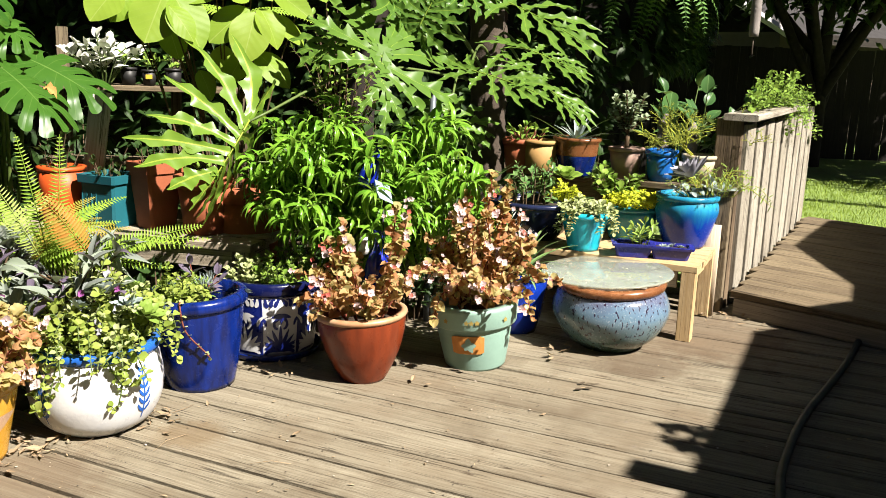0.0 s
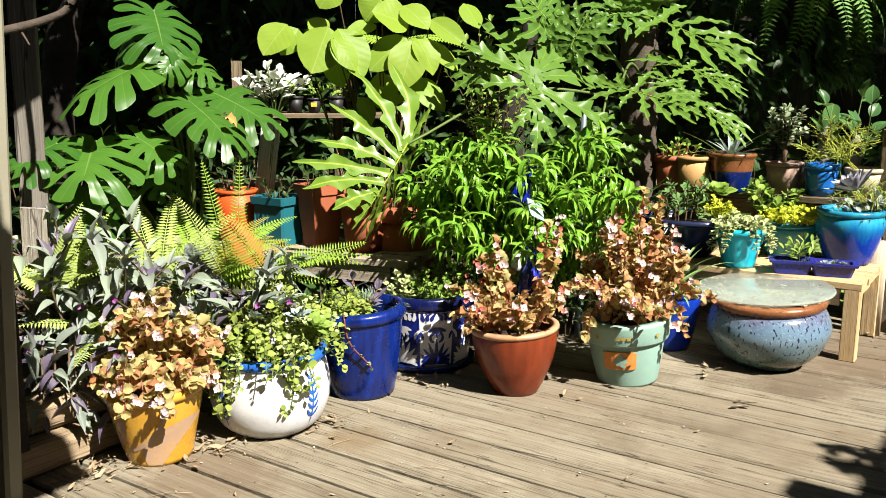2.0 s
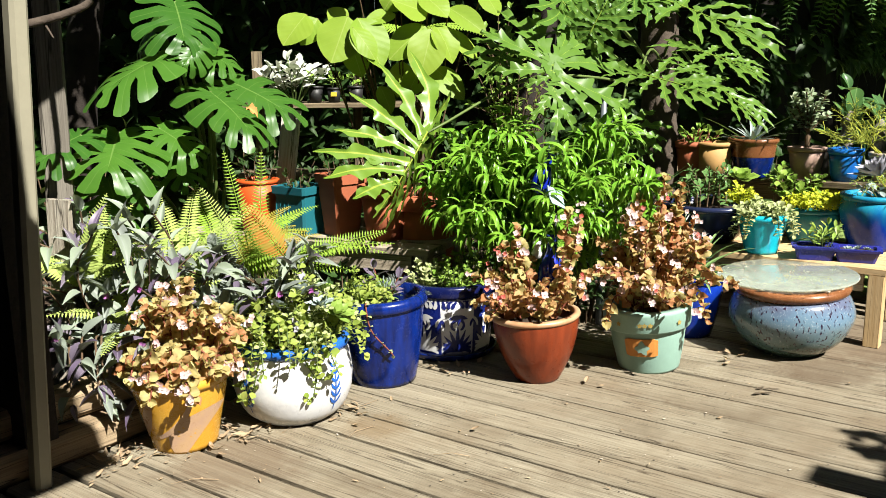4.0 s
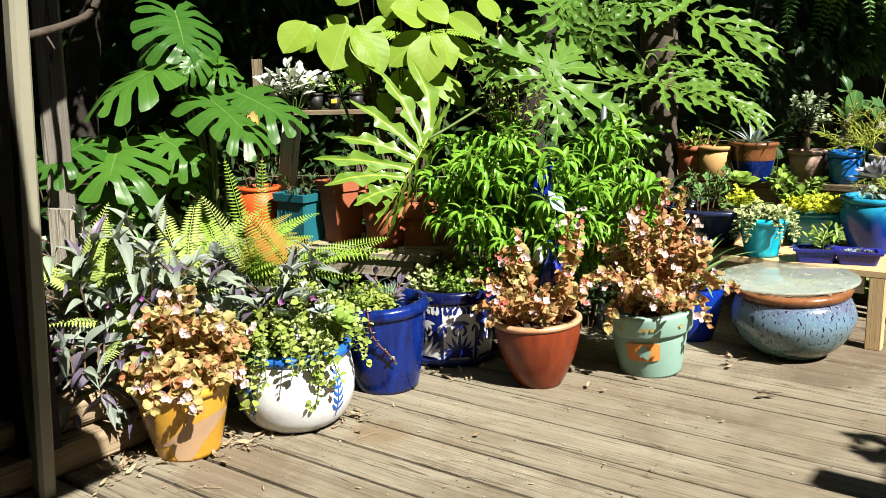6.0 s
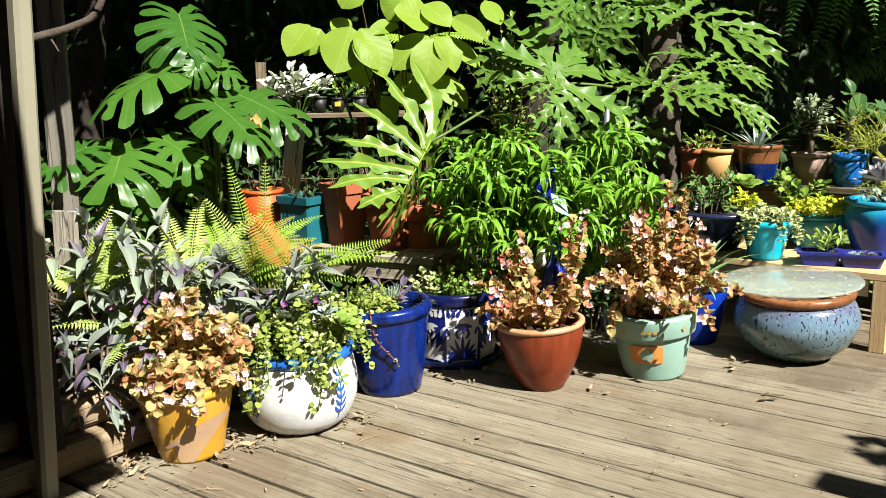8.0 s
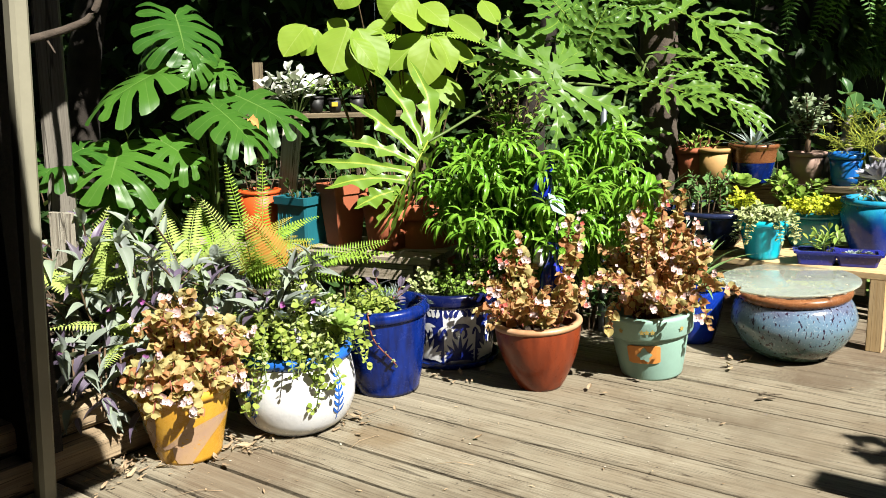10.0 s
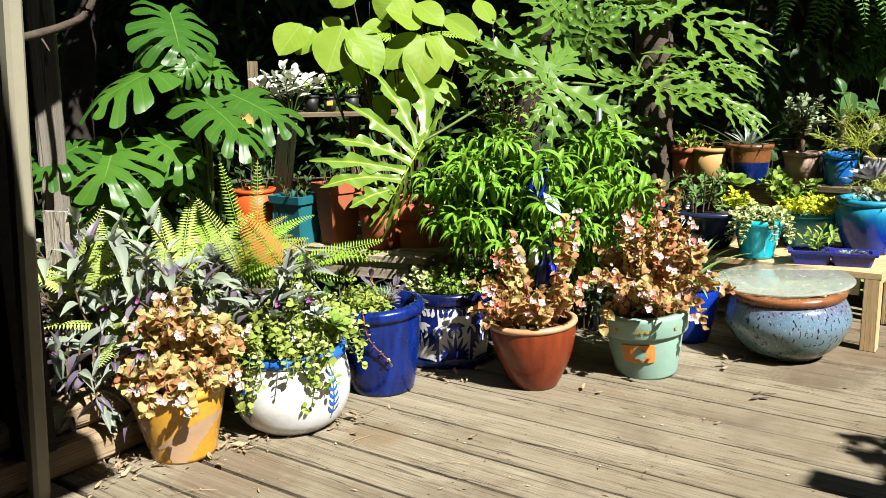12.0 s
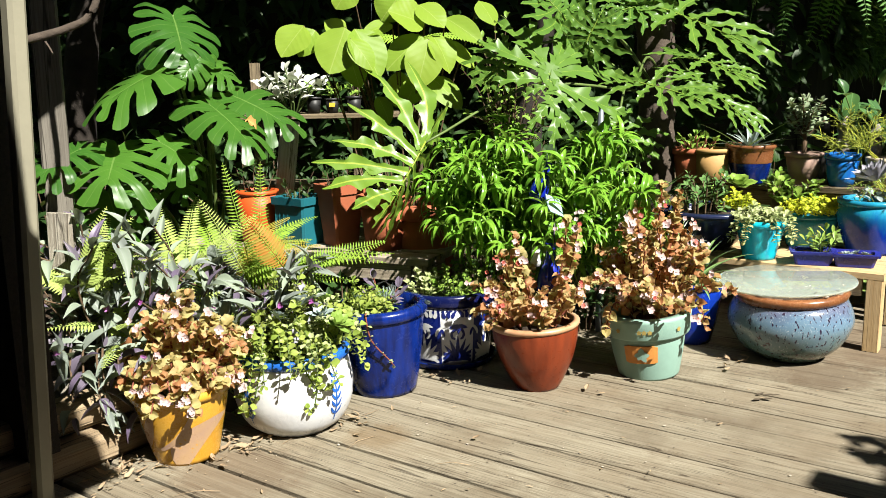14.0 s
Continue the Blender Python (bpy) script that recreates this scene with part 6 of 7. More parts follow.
rosettes("green_cups", (1.66, 4.98, B + 0.24), "broad green succulent rosette", L_JADE, [(0.02, -0.02, 0.09, 1.5, 0), (-0.07, 0.02, 0.05, 1.0, 8)], rosette(16, 0.075, 0.05))
lines = fan(30, 0.17, 0.12, 105, 0.09, 0.5, 0.5) + [[(0.08 * math.cos(a), 0.08 * math.sin(a), 0.02), (0.14 * math.cos(a), 0.14 * math.sin(a), 0.04), (0.17 * math.cos(a), 0.17 * math.sin(a), -0.07)] for a in (-0.3, -0.7, -2.4, -1.4, 0.1, -2.9)]
bush("variegated_trailer", (1.68, 4.585, B + 0.18), "cream and green trailing succulent in a cyan pot", lines, SMALL, L_CREAM, STEM, 0.013, 106, 0.1, (0.003, 0.002), "succulent", pair=2, size=(0.8, 1.3))
bush("gold_moss", (2.04, 4.80, B + 0.20), "bright yellow moss sedum in a teal pot", fan(90, 0.17, 0.09, 107, 0.13, 0.2, 0.1), SMALL, L_YELLOW, None, 0.010, 108, 0.1, (0.002, 0.002), "succulent", pair=2, size=(0.5, 0.9))
bush("jade_bush", (2.02, 5.02, B + 0.20), "rounded green jade plant behind yellow sedum", fan(30, 0.17, 0.24, 109, 0.08, 0.4, 0.15), [leaf(0.05, 0.036, "obovate", 4, 0.2, 0.3, 0, 1)], L_JADE, BROWN_STEM, 0.022, 110, 0.25, (0.006, 0.003), "succulent", pair=2)
bush("tray_jade", (1.93, 4.415, B + 0.05), "bright green leafy seedling in a violet tray", fan(9, 0.08, 0.13, 111, 0.03, 0.4), [leaf(0.06, 0.022, "obovate", 5, 0.3, 0.3, 0, 1)], L_SEDUM, STEM, 0.02, 112, 0.3, (0.003, 0.002), "succulent")
rosettes("tray_rosettes", (2.074, 4.345, B + 0.054), "tiny grey rosettes in a violet tray", L_BLUE, [(-0.04, 0, 0, 0.55, 0), (0.01, 0.01, 0, 0.6, 6), (0.05, -0.01, 0, 0.5, -6)], rosette(14, 0.06, 0.03))
rosettes("silver_rosette_plant", (2.295, 4.60, B + 0.28), "large silver-lilac echeveria rosette", L_SILVER, [(-0.04, -0.06, 0.12, 1.3, 6)], rosette(34, 0.125, 0.040, 1.05, "obovate", 0.3))
bush("grey_leaf_edge", (2.36, 4.62, B + 0.26), "loose grey-green leaves at the rim of a blue pot", fan(10, 0.17, 0.12, 113, 0.08, 0.4, 0.2), [leaf(0.07, 0.032, "obovate", 5, 0.3, 0.4, 0, 1)], L_BLUE, STEM, 0.04, 114, 0.3, (0.004, 0.003), "succulent")

# plants on the upper stand
straps("spiky_agave", (1.815, 5.17, S2 + 0.2), "pale grey striped agave in a two-tone pot", 20, 0.17, 0.034, L_BLUE, 121, 0.25, 1.3, 0.35)
straps("aloe_sprout", (1.78, 5.17, S2 + 0.2), "long arching thin leaves beside an agave", 6, 0.3, 0.02, L_AGAVE, 122, 0.3, 0.8, 0.3)
bush("clay_pot_succulent", (1.52, 5.28, S2 + 0.17), "reddish stemmed succulent in a clay pot", fan(16, 0.12, 0.14, 123, 0.05, 0.4), [leaf(0.05, 0.028, "obovate", 4, 0.3, 0.3, 0, 1)], L_JADE, RED_STEM, 0.03, 124, 0.25, (0.005, 0.003), "succulent")
bush("variegated_jade_tree", (2.10, 5.10, S2 + 0.16), "small variegated jade tree with a bare stem", [[(0, 0, 0), (0.0, 0, 0.1), (x, y, z)] for x, y, z in ((0.0, 0, 0.32), (-0.09, 0, 0.28), (0.08, 0.02, 0.27), (-0.05, -0.06, 0.33), (0.06, -0.06, 0.31), (-0.1, 0.03, 0.22), (0.1, -0.02, 0.2), (0.02, 0.08, 0.3), (0.0, -0.09, 0.26), (-0.06, 0.06, 0.3))], [leaf(0.042, 0.036, "round", 4, 0.3, 0.3, 0, 1)], leafy("grey_jade", (0.28, 0.38, 0.22), (0.40, 0.46, 0.30), None, 0.4, 0.15, 0, True), BROWN_STEM, 0.02, 125, 0.45, (0.011, 0.005), "succulent", pair=2)


def pencil(place, label, n, r, h, seed, forks=4):
    q = random.Random(seed)
    t = thing("pencil_cactus", place, label, "succulent")
    g = Geo()

    def grow(p, d, l, depth, rad):
        e = p + d * l
        mid = p + d * l * 0.5 + Vector((q.uniform(-1, 1), q.uniform(-1, 1), q.uniform(-1, 1))) * l * 0.08
        g.add(tube(smooth_line([p, mid, e], 3), rad, rad * 0.8, 5))
        if depth:
            for k in range(q.choice((2, 2, 3))):
                nd = (d + Vector((q.uniform(-1.1, 1.1), q.uniform(-1.1, 1.1), q.uniform(-0.6, 0.7)))).normalized()
                grow(e, nd, l * q.uniform(0.6, 0.85), depth - 1, rad * 0.82)

    for i in range(n):
        a = q.uniform(0, 6.28)
        grow(Vector((0.03 * math.cos(a), 0.03 * math.sin(a), 0)), Vector((r * math.cos(a), r * math.sin(a), 1)).normalized(), h * q.uniform(0.22, 0.36), forks, 0.0034)
    part("stemwork", g.mesh("stemwork", L_PENCIL), t, kind="stuff")
    return t


pencil((2.47, 4.88, S2 + 0.13), "tangled yellow-green pencil cactus", 8, 1.3, 0.46, 131, 5)
pencil((2.30, 4.90, S2 + 0.15), "thin-stemmed pencil cactus in a blue pot", 4, 0.8, 0.42, 132, 2)
bush("grassy_spray", (2.46, 4.66, B + 0.28), "fine grassy green succulent stems hanging by the railing", fan(46, 0.32, 0.26, 133, 0.1, 0.6, 0.5), NEEDLE, L_SEDUM, L_PENCIL, 0.025, 134, 0.3, (0.002, 0.0015), "succulent")
DRIFT = surface("grey_driftwood", (0.42, 0.38, 0.34), 0.85, 0.4, 14, 80, 0.7)
for x, y, z, s, gname in ((2.46, 5.02, S2, 0.72, "pale weathered driftwood stump"), (2.36, 5.2, S2, 0.8, "grey driftwood knot")):
    pr = [(0.05 * s, 0), (0.042 * s, 0.1), (0.05 * s, 0.2), (0.035 * s, 0.3), (0.055 * s, 0.37 * s), (0.03 * s, 0.43 * s), (0.001, 0.44 * s)]
    vs, fs, uvs = lathe([(0.001, 0)] + curve_profile(pr, 4), 18)
    vs = [tuple(Vector(p) * (1 + 0.35 * noise.noise(Vector(p) * 14 + Vector((x, 0, 0))))) for p in vs]
    solid("driftwood", Geo().add((vs, fs, uvs)).mesh("driftwood", DRIFT), gname + " among the cactus stems", "driftwood", pose(x, y, z, 0, 4, 30))

q = random.Random(140)
lines = []
for i in range(120):
    k = q.random()
    x, h = -0.28 + 1.15 * k, q.uniform(0.03, 0.20) * (0.5 + 0.7 * math.sin(math.pi * min(1, k * 1.1)))
    y, dx, sag = x * 1.2, q.uniform(-0.14, 0.14), (q.uniform(0.0, 0.28) if k > 0.55 and q.random() < 0.6 else 0.0)
    lines.append([(x, y, 0.16), (x + dx * 0.4 + 0.02, y - 0.05, 0.17 + h * 0.7), (x + dx + 0.25 * sag, y - 0.10 + 0.2 * dx - 0.2 * sag, 0.18 + h - 1.3 * sag)])
bush("rail_vine", (3.06, 5.28, 0.97), "leafy bright green vine spilling over the railing cap", lines, [leaf(0.027, 0.019, "oval", 4, 0.2, 0.3, 0, 1), leaf(0.02, 0.016, "oval", 4, 0.3, 0.5, 0, 1)], L_VINE, STEM, 0.026, 141, 0.2, (0.0025, 0.0015), "vine", pair=2, size=(0.7, 1.5), ragged=0.6)
bush("dark_climber", (2.58, 5.25, S2), "large dark green climbing leaves behind the stand", fan(20, 0.36, 0.68, 142, 0.1, 0.5, 0.1), [leaf(0.14, 0.09, "oval", 6, 0.2, 0.6, 0, 2)], leafy("climber_leaf", (0.06, 0.15, 0.05), (0.10, 0.22, 0.06), (0.2, 0.34, 0.12), 0.3, 0.2), STEM, 0.11, 143, 0.4, (0.006, 0.003), "vine", True)

# plants on the low bench and the shelf
bush("white_variegated_plant", (-0.86, 5.30, 1.18), "white variegated leafy plant on the shelf", fan(18, 0.2, 0.3, 151, 0.04, 0.5, 0.1), [leaf(0.08, 0.05, "oval", 5, 0.2, 0.5, 0, 1)], L_WHITE, STEM, 0.05, 152, 0.4, (0.004, 0.003), "plant")
for i, (x, y, z) in enumerate(((-0.63, 5.36, 1.25), (-0.5, 5.36, 1.25), (-0.74, 5.36, 1.25))):
    bush("seedling", (x, y, z), "small leafy seedling in a nursery pot", fan(5, 0.06, 0.10, 160 + i, 0.02, 0.4), [leaf(0.05, 0.026, "oval", 4, 0.2, 0.5, 0, 1)], L_JADE, STEM, 0.035, 165 + i, 0.3, (0.002, 0.002), "plant", group="shelf seedlings")
for i, (x, y, h, nm) in enumerate(((-1.03, 4.97, 0.26, "dark sprawling plant in an orange pot"), (-0.775, 4.86, 0.14, "small plant in a teal planter"), (-0.545, 4.8, 0.22, "bare-stemmed sprout in a clay planter"), (-0.3, 4.66, 0.12, "low pale sprouts in a clay pot"))):
    bush("pot_sprout", (x, y, LB + 0.22 + 0.04 * (i == 2)), nm, fan(9, 0.11, h, 170 + i, 0.05, 0.4), [leaf(0.05, 0.022, "oval", 4, 0.2, 0.5, 0, 1)], L_JADE if i == 3 else L_SHADE_DARK, BROWN_STEM, 0.035, 175 + i, 0.3, (0.003, 0.002), "plant")

# understorey behind the pots, its shade put into a near-black leaf colour
q = random.Random(181)
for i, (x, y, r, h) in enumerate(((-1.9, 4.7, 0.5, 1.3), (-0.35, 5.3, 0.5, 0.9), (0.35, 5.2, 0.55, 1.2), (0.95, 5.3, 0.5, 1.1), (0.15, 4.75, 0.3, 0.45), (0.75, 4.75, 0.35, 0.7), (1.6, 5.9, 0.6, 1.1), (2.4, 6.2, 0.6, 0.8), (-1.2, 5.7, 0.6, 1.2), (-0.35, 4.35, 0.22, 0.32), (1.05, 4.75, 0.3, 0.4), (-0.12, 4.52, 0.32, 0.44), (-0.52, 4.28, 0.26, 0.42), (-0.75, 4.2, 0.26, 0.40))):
    bush("understorey_shrub", (x, y, -0.02), "leafy shrub behind the pots, leaves toned near-black for shade", fan(30, r, h, 182 + i, 0.12, 0.5, 0.1), [leaf(0.11, 0.045, "oval", 5, 0.2, 0.6, 0, 1), leaf(0.09, 0.03, "lance", 5, 0.2, 0.6, 0, 1)], L_SHADE_DARK, BROWN_STEM, 0.07, 200 + i, 0.3, (0.006, 0.003), "shrub", group="shaded shrubs")
bush("sunlit_shrub", (0.42, 5.25, 0.9), "yellow-green small-leaved shrub in a patch of sun", fan(40, 0.34, 0.85, 221, 0.1, 0.5, 0.1, hmin=0.35), [leaf(0.06, 0.03, "oval", 5, 0.2, 0.6, 0, 1), leaf(0.05, 0.022, "lance", 5, 0.2, 0.6, 0, 1)], L_VINE, BROWN_STEM, 0.05, 222, 0.4, (0.004, 0.002), "shrub")
fern("back_fern", (-0.15, 5.4, 1.55), "fern fronds high behind the lime-green leaves", [(a, 0.5, 0.5, 1.2, None) for a in (-2.3, -1.5, -0.7, 0.1, 3.0)], L_FERN, 223, pin=0.07, n=26, wid=0.3)
# the same near-black leaf colour, in place of shade
straps("shade_palm", (1.05, 4.95, 0.45), "spiky yucca, leaves toned near-black for shade", 26, 0.5, 0.035, L_SHADE_DARK, 215, 0.1, 1.3, 0.5)
fern("hanging_fern", (2.72, 6.45, 2.05), "hanging fern with drooping fronds", [(a, q.uniform(0.1, 0.7), q.uniform(0.6, 1.0), q.uniform(1.3, 2.2), None) for a in ring(22, 0.25, q)], leafy("shade_fern", (0.14, 0.33, 0.08), (0.22, 0.42, 0.10), None, 0.5, 0.3, 0, True), 9, pin=0.08, n=24, wid=0.3)


# ---- surroundings: fence, trees, house, unseen slabs and walls for shade ----


def fence(a, b, n, label, h=2.15):
    a, b = Vector(a), Vector(b)
    d = (b - a)
    ang = math.degrees(math.atan2(d.y, d.x))
    t = thing("board_fence", tuple(a), label, "fence", kind="structure", rz=ang)
    q = random.Random(n)
    # the fence's shade is put into the near-black colour of its boards
    me = tpl_mesh("board", board(h, d.length / n - 0.003 if h < 2.5 else d.length / n + 0.012, 0.02, 0.003), SHADE_DARK_WOOD, False)
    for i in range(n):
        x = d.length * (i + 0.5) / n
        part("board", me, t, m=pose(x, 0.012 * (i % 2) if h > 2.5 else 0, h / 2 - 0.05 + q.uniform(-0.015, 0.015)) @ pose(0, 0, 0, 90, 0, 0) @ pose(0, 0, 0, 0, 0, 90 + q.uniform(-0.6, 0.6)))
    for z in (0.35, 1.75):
        part("fence_rail", tpl_mesh("fence_rail", board(d.length, 0.09, 0.04, 0.003), SHADE_DARK_WOOD, False), t, m=pose(d.length / 2, 0.05, z, 0, 0, 0) @ pose(0, 0, 0, 90))
    return t


fence((-5.0, 7.6, -0.32), (3.6, 8.2, -0.32), 58, "tall board fence behind the plants, toned near-black for shade", 2.9)
fence((3.6, 8.2, -0.32), (7.2, 17.0, -0.32), 62, "tall board fence along the lawn, toned near-black for shade")
fence((7.2, 17.0, -0.32), (22.0, 12.5, -0.32), 98, "tall board fence at the far end of the lawn, toned near-black for shade")


# copy of the bark, darkened in place of shade on trunks and limbs
SHADED_BARK = surface("shaded_bark", (0.045, 0.036, 0.028), 0.95, 0.5, 12, 70, 1.0)


def tree(place, label, h, r, zc, nl, seed, trunk_r=0.14, squash=0.5, leaf_l=0.17, lean=(0, 0), forks=0):
    q = random.Random(seed)
    t = thing("shade_tree", place, label, "tree")
    g = Geo()
    top = Vector((lean[0], lean[1], zc))
    g.add(tube(smooth_line([(0, 0, 0), (lean[0] * 0.2, lean[1] * 0.2, zc * 0.5), tuple(top)], 6), trunk_r, trunk_r * 0.6, 10))
    part("trunk", g.mesh("trunk", SHADED_BARK), t)
    for i in range(forks):
        a = i * 2.4 + 0.5
        e = Vector((r * 0.8 * math.cos(a), r * 0.8 * math.sin(a), zc + 0.8))
        part("limb", Geo().add(tube(smooth_line([(0, 0, 0.9 + 0.15 * i), tuple(e * 0.45 + Vector((0, 0, 0.8))), tuple(e)], 6), trunk_r * 0.7, trunk_r * 0.35, 8)).mesh("limb", SHADED_BARK), t)
    g = Geo()
    ends = []
    for i in range(13):
        a = i * 2.4
        e = top + Vector((r * 0.75 * math.cos(a) * q.uniform(0.5, 1), r * 0.75 * math.sin(a) * q.uniform(0.5, 1), r * squash * q.uniform(-0.4, 0.8)))
        g.add(tube(smooth_line([top - Vector((0, 0, q.uniform(0.1, 0.7))), top.lerp(e, 0.5) + Vector((0, 0, 0.2)), e], 4), trunk_r * 0.4, 0.02, 6))
        ends.append(e)
    part("limbs", g.mesh("limbs", SHADED_BARK), t)
    tp = [leaf(leaf_l, leaf_l * 0.5, "oval", 3, 0.2, 0.5, 0, 1)]
    poses = []
    for i in range(nl):
        e = q.choice(ends)
        p = e + Vector((q.gauss(0, 1), q.gauss(0, 1), q.gauss(0, 0.6))) * r * 0.26
        poses.append(orient(p, (q.uniform(-1, 1), q.uniform(-1, 1), q.uniform(-0.8, 0.2)), (q.uniform(-0.5, 0.5), q.uniform(-0.5, 0.5), 1), q.uniform(0.7, 1.4)))
    part("crown", joined("crown", tp, poses, L_CANOPY, seed), t)
    return t


tree((-2.6, 6.3, -0.32), "shade tree with a dense dark crown behind the bed", 5, 2.0, 3.7, 5200, 301, lean=(0.7, 0.0))
tree((0.6, 6.9, -0.32), "shade tree with a dense dark crown over the fence", 5, 2.0, 3.9, 5200, 302, lean=(0.9, -0.2))
# trunk and crown out of view, added to shade the fence
tree((6.0, 6.2, -0.32), "unseen tree with a dense dark crown, added beside the lawn for its shade", 5, 1.9, 4.0, 4600, 303, lean=(-1.4, 0.7))
tree((9.6, 14.6, -0.32), "multi-limbed dark tree at the far fence", 6, 2.6, 3.8, 7000, 304, leaf_l=0.24, forks=7)
# out of view, added for its shade at the lawn's end
tree((13.0, 11.0, -0.32), "unseen dark tree added to shade the end of the lawn", 6, 2.8, 4.2, 4200, 305, leaf_l=0.24)
tree((4.9, 15.6, -0.32), "tall dark tree behind the lawn", 6, 2.4, 4.4, 3600, 306, leaf_l=0.22)
# three trees out of view, added to cast shade on the lawn fence
tree((9.4, 8.6, -0.32), "unseen broad tree at the side of the lawn, added to shade the fence", 6, 2.4, 5.4, 7000, 307, leaf_l=0.32, lean=(-2.2, 0.0))
tree((14.5, 11.5, -0.32), "unseen broad leaning tree added to shade the lawn fence", 6, 2.6, 5.6, 8000, 308, leaf_l=0.32, lean=(-3.0, 1.6))
tree((11.5, 10.2, -0.32), "unseen broad dark tree beyond the walkway, added to shade the fence", 6, 2.4, 5.5, 8000, 309, leaf_l=0.32, lean=(-3.0, 1.6))


def hedge(place, rz, l, d, z0, z1, n, seed, ll=0.16):
    q = random.Random(seed)
    t = thing("shade_dark_hedge", place, "dense evergreen hedge behind the plants, toned near-black for shade", "hedge", kind="stuff", rz=rz)
    g = Geo()
    tp = [leaf(ll, ll * 0.5, "oval", 3, 0.2, 0.5, 0, 1), leaf(ll * 1.3, ll * 0.35, "lance", 3, 0.2, 0.7, 0, 1)]
    for i in range(n):
        x, z = q.uniform(-l / 2, l / 2), q.uniform(z0, z1)
        y = d * (noise.noise(Vector((x * 1.5, z * 1.5, seed))) + q.uniform(-0.3, 0.3))
        g.add(q.choice(tp), orient((x, y, z), (q.uniform(-1, 1), q.uniform(-1, 0.2), q.uniform(-1, 0.3)), (q.uniform(-0.4, 0.4), -0.8, 1), q.uniform(0.7, 1.4)))
    # background shade is put into the hedge's near-black leaf colour
    part("foliage", g.mesh("foliage", L_SHADE_DARK), t, kind="stuff")
    return t


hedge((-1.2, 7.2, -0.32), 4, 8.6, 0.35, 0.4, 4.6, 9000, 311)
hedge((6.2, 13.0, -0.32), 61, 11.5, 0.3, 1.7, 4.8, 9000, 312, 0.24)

# far house beyond the fence
HOUSE_WALL = surface("brown_siding", (0.09, 0.07, 0.055), 0.8, 0.3, 3, 30, 0.3)
SHINGLE = surface("grey_shingle", (0.07, 0.066, 0.066), 0.9, 0.4, 5, 60, 0.5)
WHITE_PAINT = surface("white_trim", (0.8, 0.79, 0.75), 0.5, 0.15, 4, 60, 0.1)
house = thing("neighbour_house", (15.1, 22.9, -0.32), "low brown house with a grey shingled roof", "house", rz=20)


def box(x0, x1, y0, y1, z0, z1):
    vs = [(x, y, z) for x in (x0, x1) for y in (y0, y1) for z in (z0, z1)]
    fs = [(0, 1, 3, 2), (4, 6, 7, 5), (0, 4, 5, 1), (2, 3, 7, 6), (0, 2, 6, 4), (1, 5, 7, 3)]
    return vs, fs, None


part("wall", tpl_mesh("wall", box(-5, 6, -2.5, 3.5, 0, 2.5), HOUSE_WALL, False), house)
vs = [(-5.5, -3.1, 2.45), (6.5, -3.1, 2.45), (6.5, 0.5, 4.2), (-5.5, 0.5, 4.2), (6.5, 4.1, 2.45), (-5.5, 4.1, 2.45)]
vs += [(x, y, z - 0.12) for x, y, z in vs]
fs = [(0, 1, 2, 3), (3, 2, 4, 5), (6, 9, 8, 7), (9, 11, 10, 8), (0, 6, 7, 1), (4, 10, 11, 5), (0, 3, 9, 6), (3, 5, 11, 9), (1, 7, 8, 2), (2, 8, 10, 4)]
roof = part("roof", Geo().add((vs, fs, None)).mesh("roof", SHINGLE, False), house)
# eave in the near-black wood, in place of tree shade on the house
part("fascia_board", tpl_mesh("fascia_board", box(-5.4, 6.5, -3.16, -3.11, 2.25, 2.47), SHADE_DARK_WOOD, False), house)
rake = Geo().add(tube([(-5.54, -3.15, 2.43), (-5.54, 0.5, 4.22)], 0.09, 0.09, 4))
part("rake_board", rake.mesh("rake_board", WHITE_PAINT, False), house, "white painted rake board")

# unseen slabs above and behind the camera, added to shade the deck
SHADE_Z = 2.6
shift = sun_dir * (SHADE_Z / sun_dir.z)


def slab(name, outline, z, th, material, label, category):
    n = len(outline)
    vs = [(x, y, z) for x, y in outline] + [(x, y, z + th) for x, y in outline]
    fs = [tuple(range(n))[::-1], tuple(range(n, 2 * n))] + [(i, (i + 1) % n, n + (i + 1) % n, n + i) for i in range(n)]
    return solid(name, Geo().add((vs, fs, None)).mesh(name, material, False), label, category, kind="structure")


def lifted(pts, z0=0.0):
    """Where an unseen slab's corners stand so that they shade these places."""
    s = sun_dir * ((SHADE_Z - z0) / sun_dir.z)
    return [(p.x + s.x, p.y + s.y) for p in pts]


# the shadow's outline on deck and walkway, which this added slab casts
side_shade = [uvz(-0.36, -4.0), uvz(-0.36, 2.93), uvz(-0.57, 2.93), uvz(-0.57, 3.07), uvz(-0.36, 3.07), uvz(-0.38, 4.95), Vector((3.30, 4.40, 0)), Vector((3.68, 5.78, 0)), Vector((4.60, 6.75, 0)), Vector((9.0, 6.0, 0)), uvz(6.0, -4.0)]
slab("porch_roof", lifted(side_shade), SHADE_Z, 0.12, SHADE_DARK_WOOD, "unseen dark slab added to shade the side of the deck", "roof")
# unseen slab added for shade; its outline follows the shade on posts and deck
post_shade = [uvz(-2.70, 1.69), uvz(-2.62, -4.0), uvz(-6.4, -4.0), uvz(-6.4, 2.70), uvz(-4.45, 2.32), uvz(-4.42, 1.828), uvz(-3.44, 1.633), uvz(-3.36, 1.70)]
slab("porch_beam", lifted(post_shade), SHADE_Z, 0.12, SHADE_DARK_WOOD, "unseen broad dark slab added to shade the posts and the deck's left", "beam")
c = uvz(-4.25, 1.50)
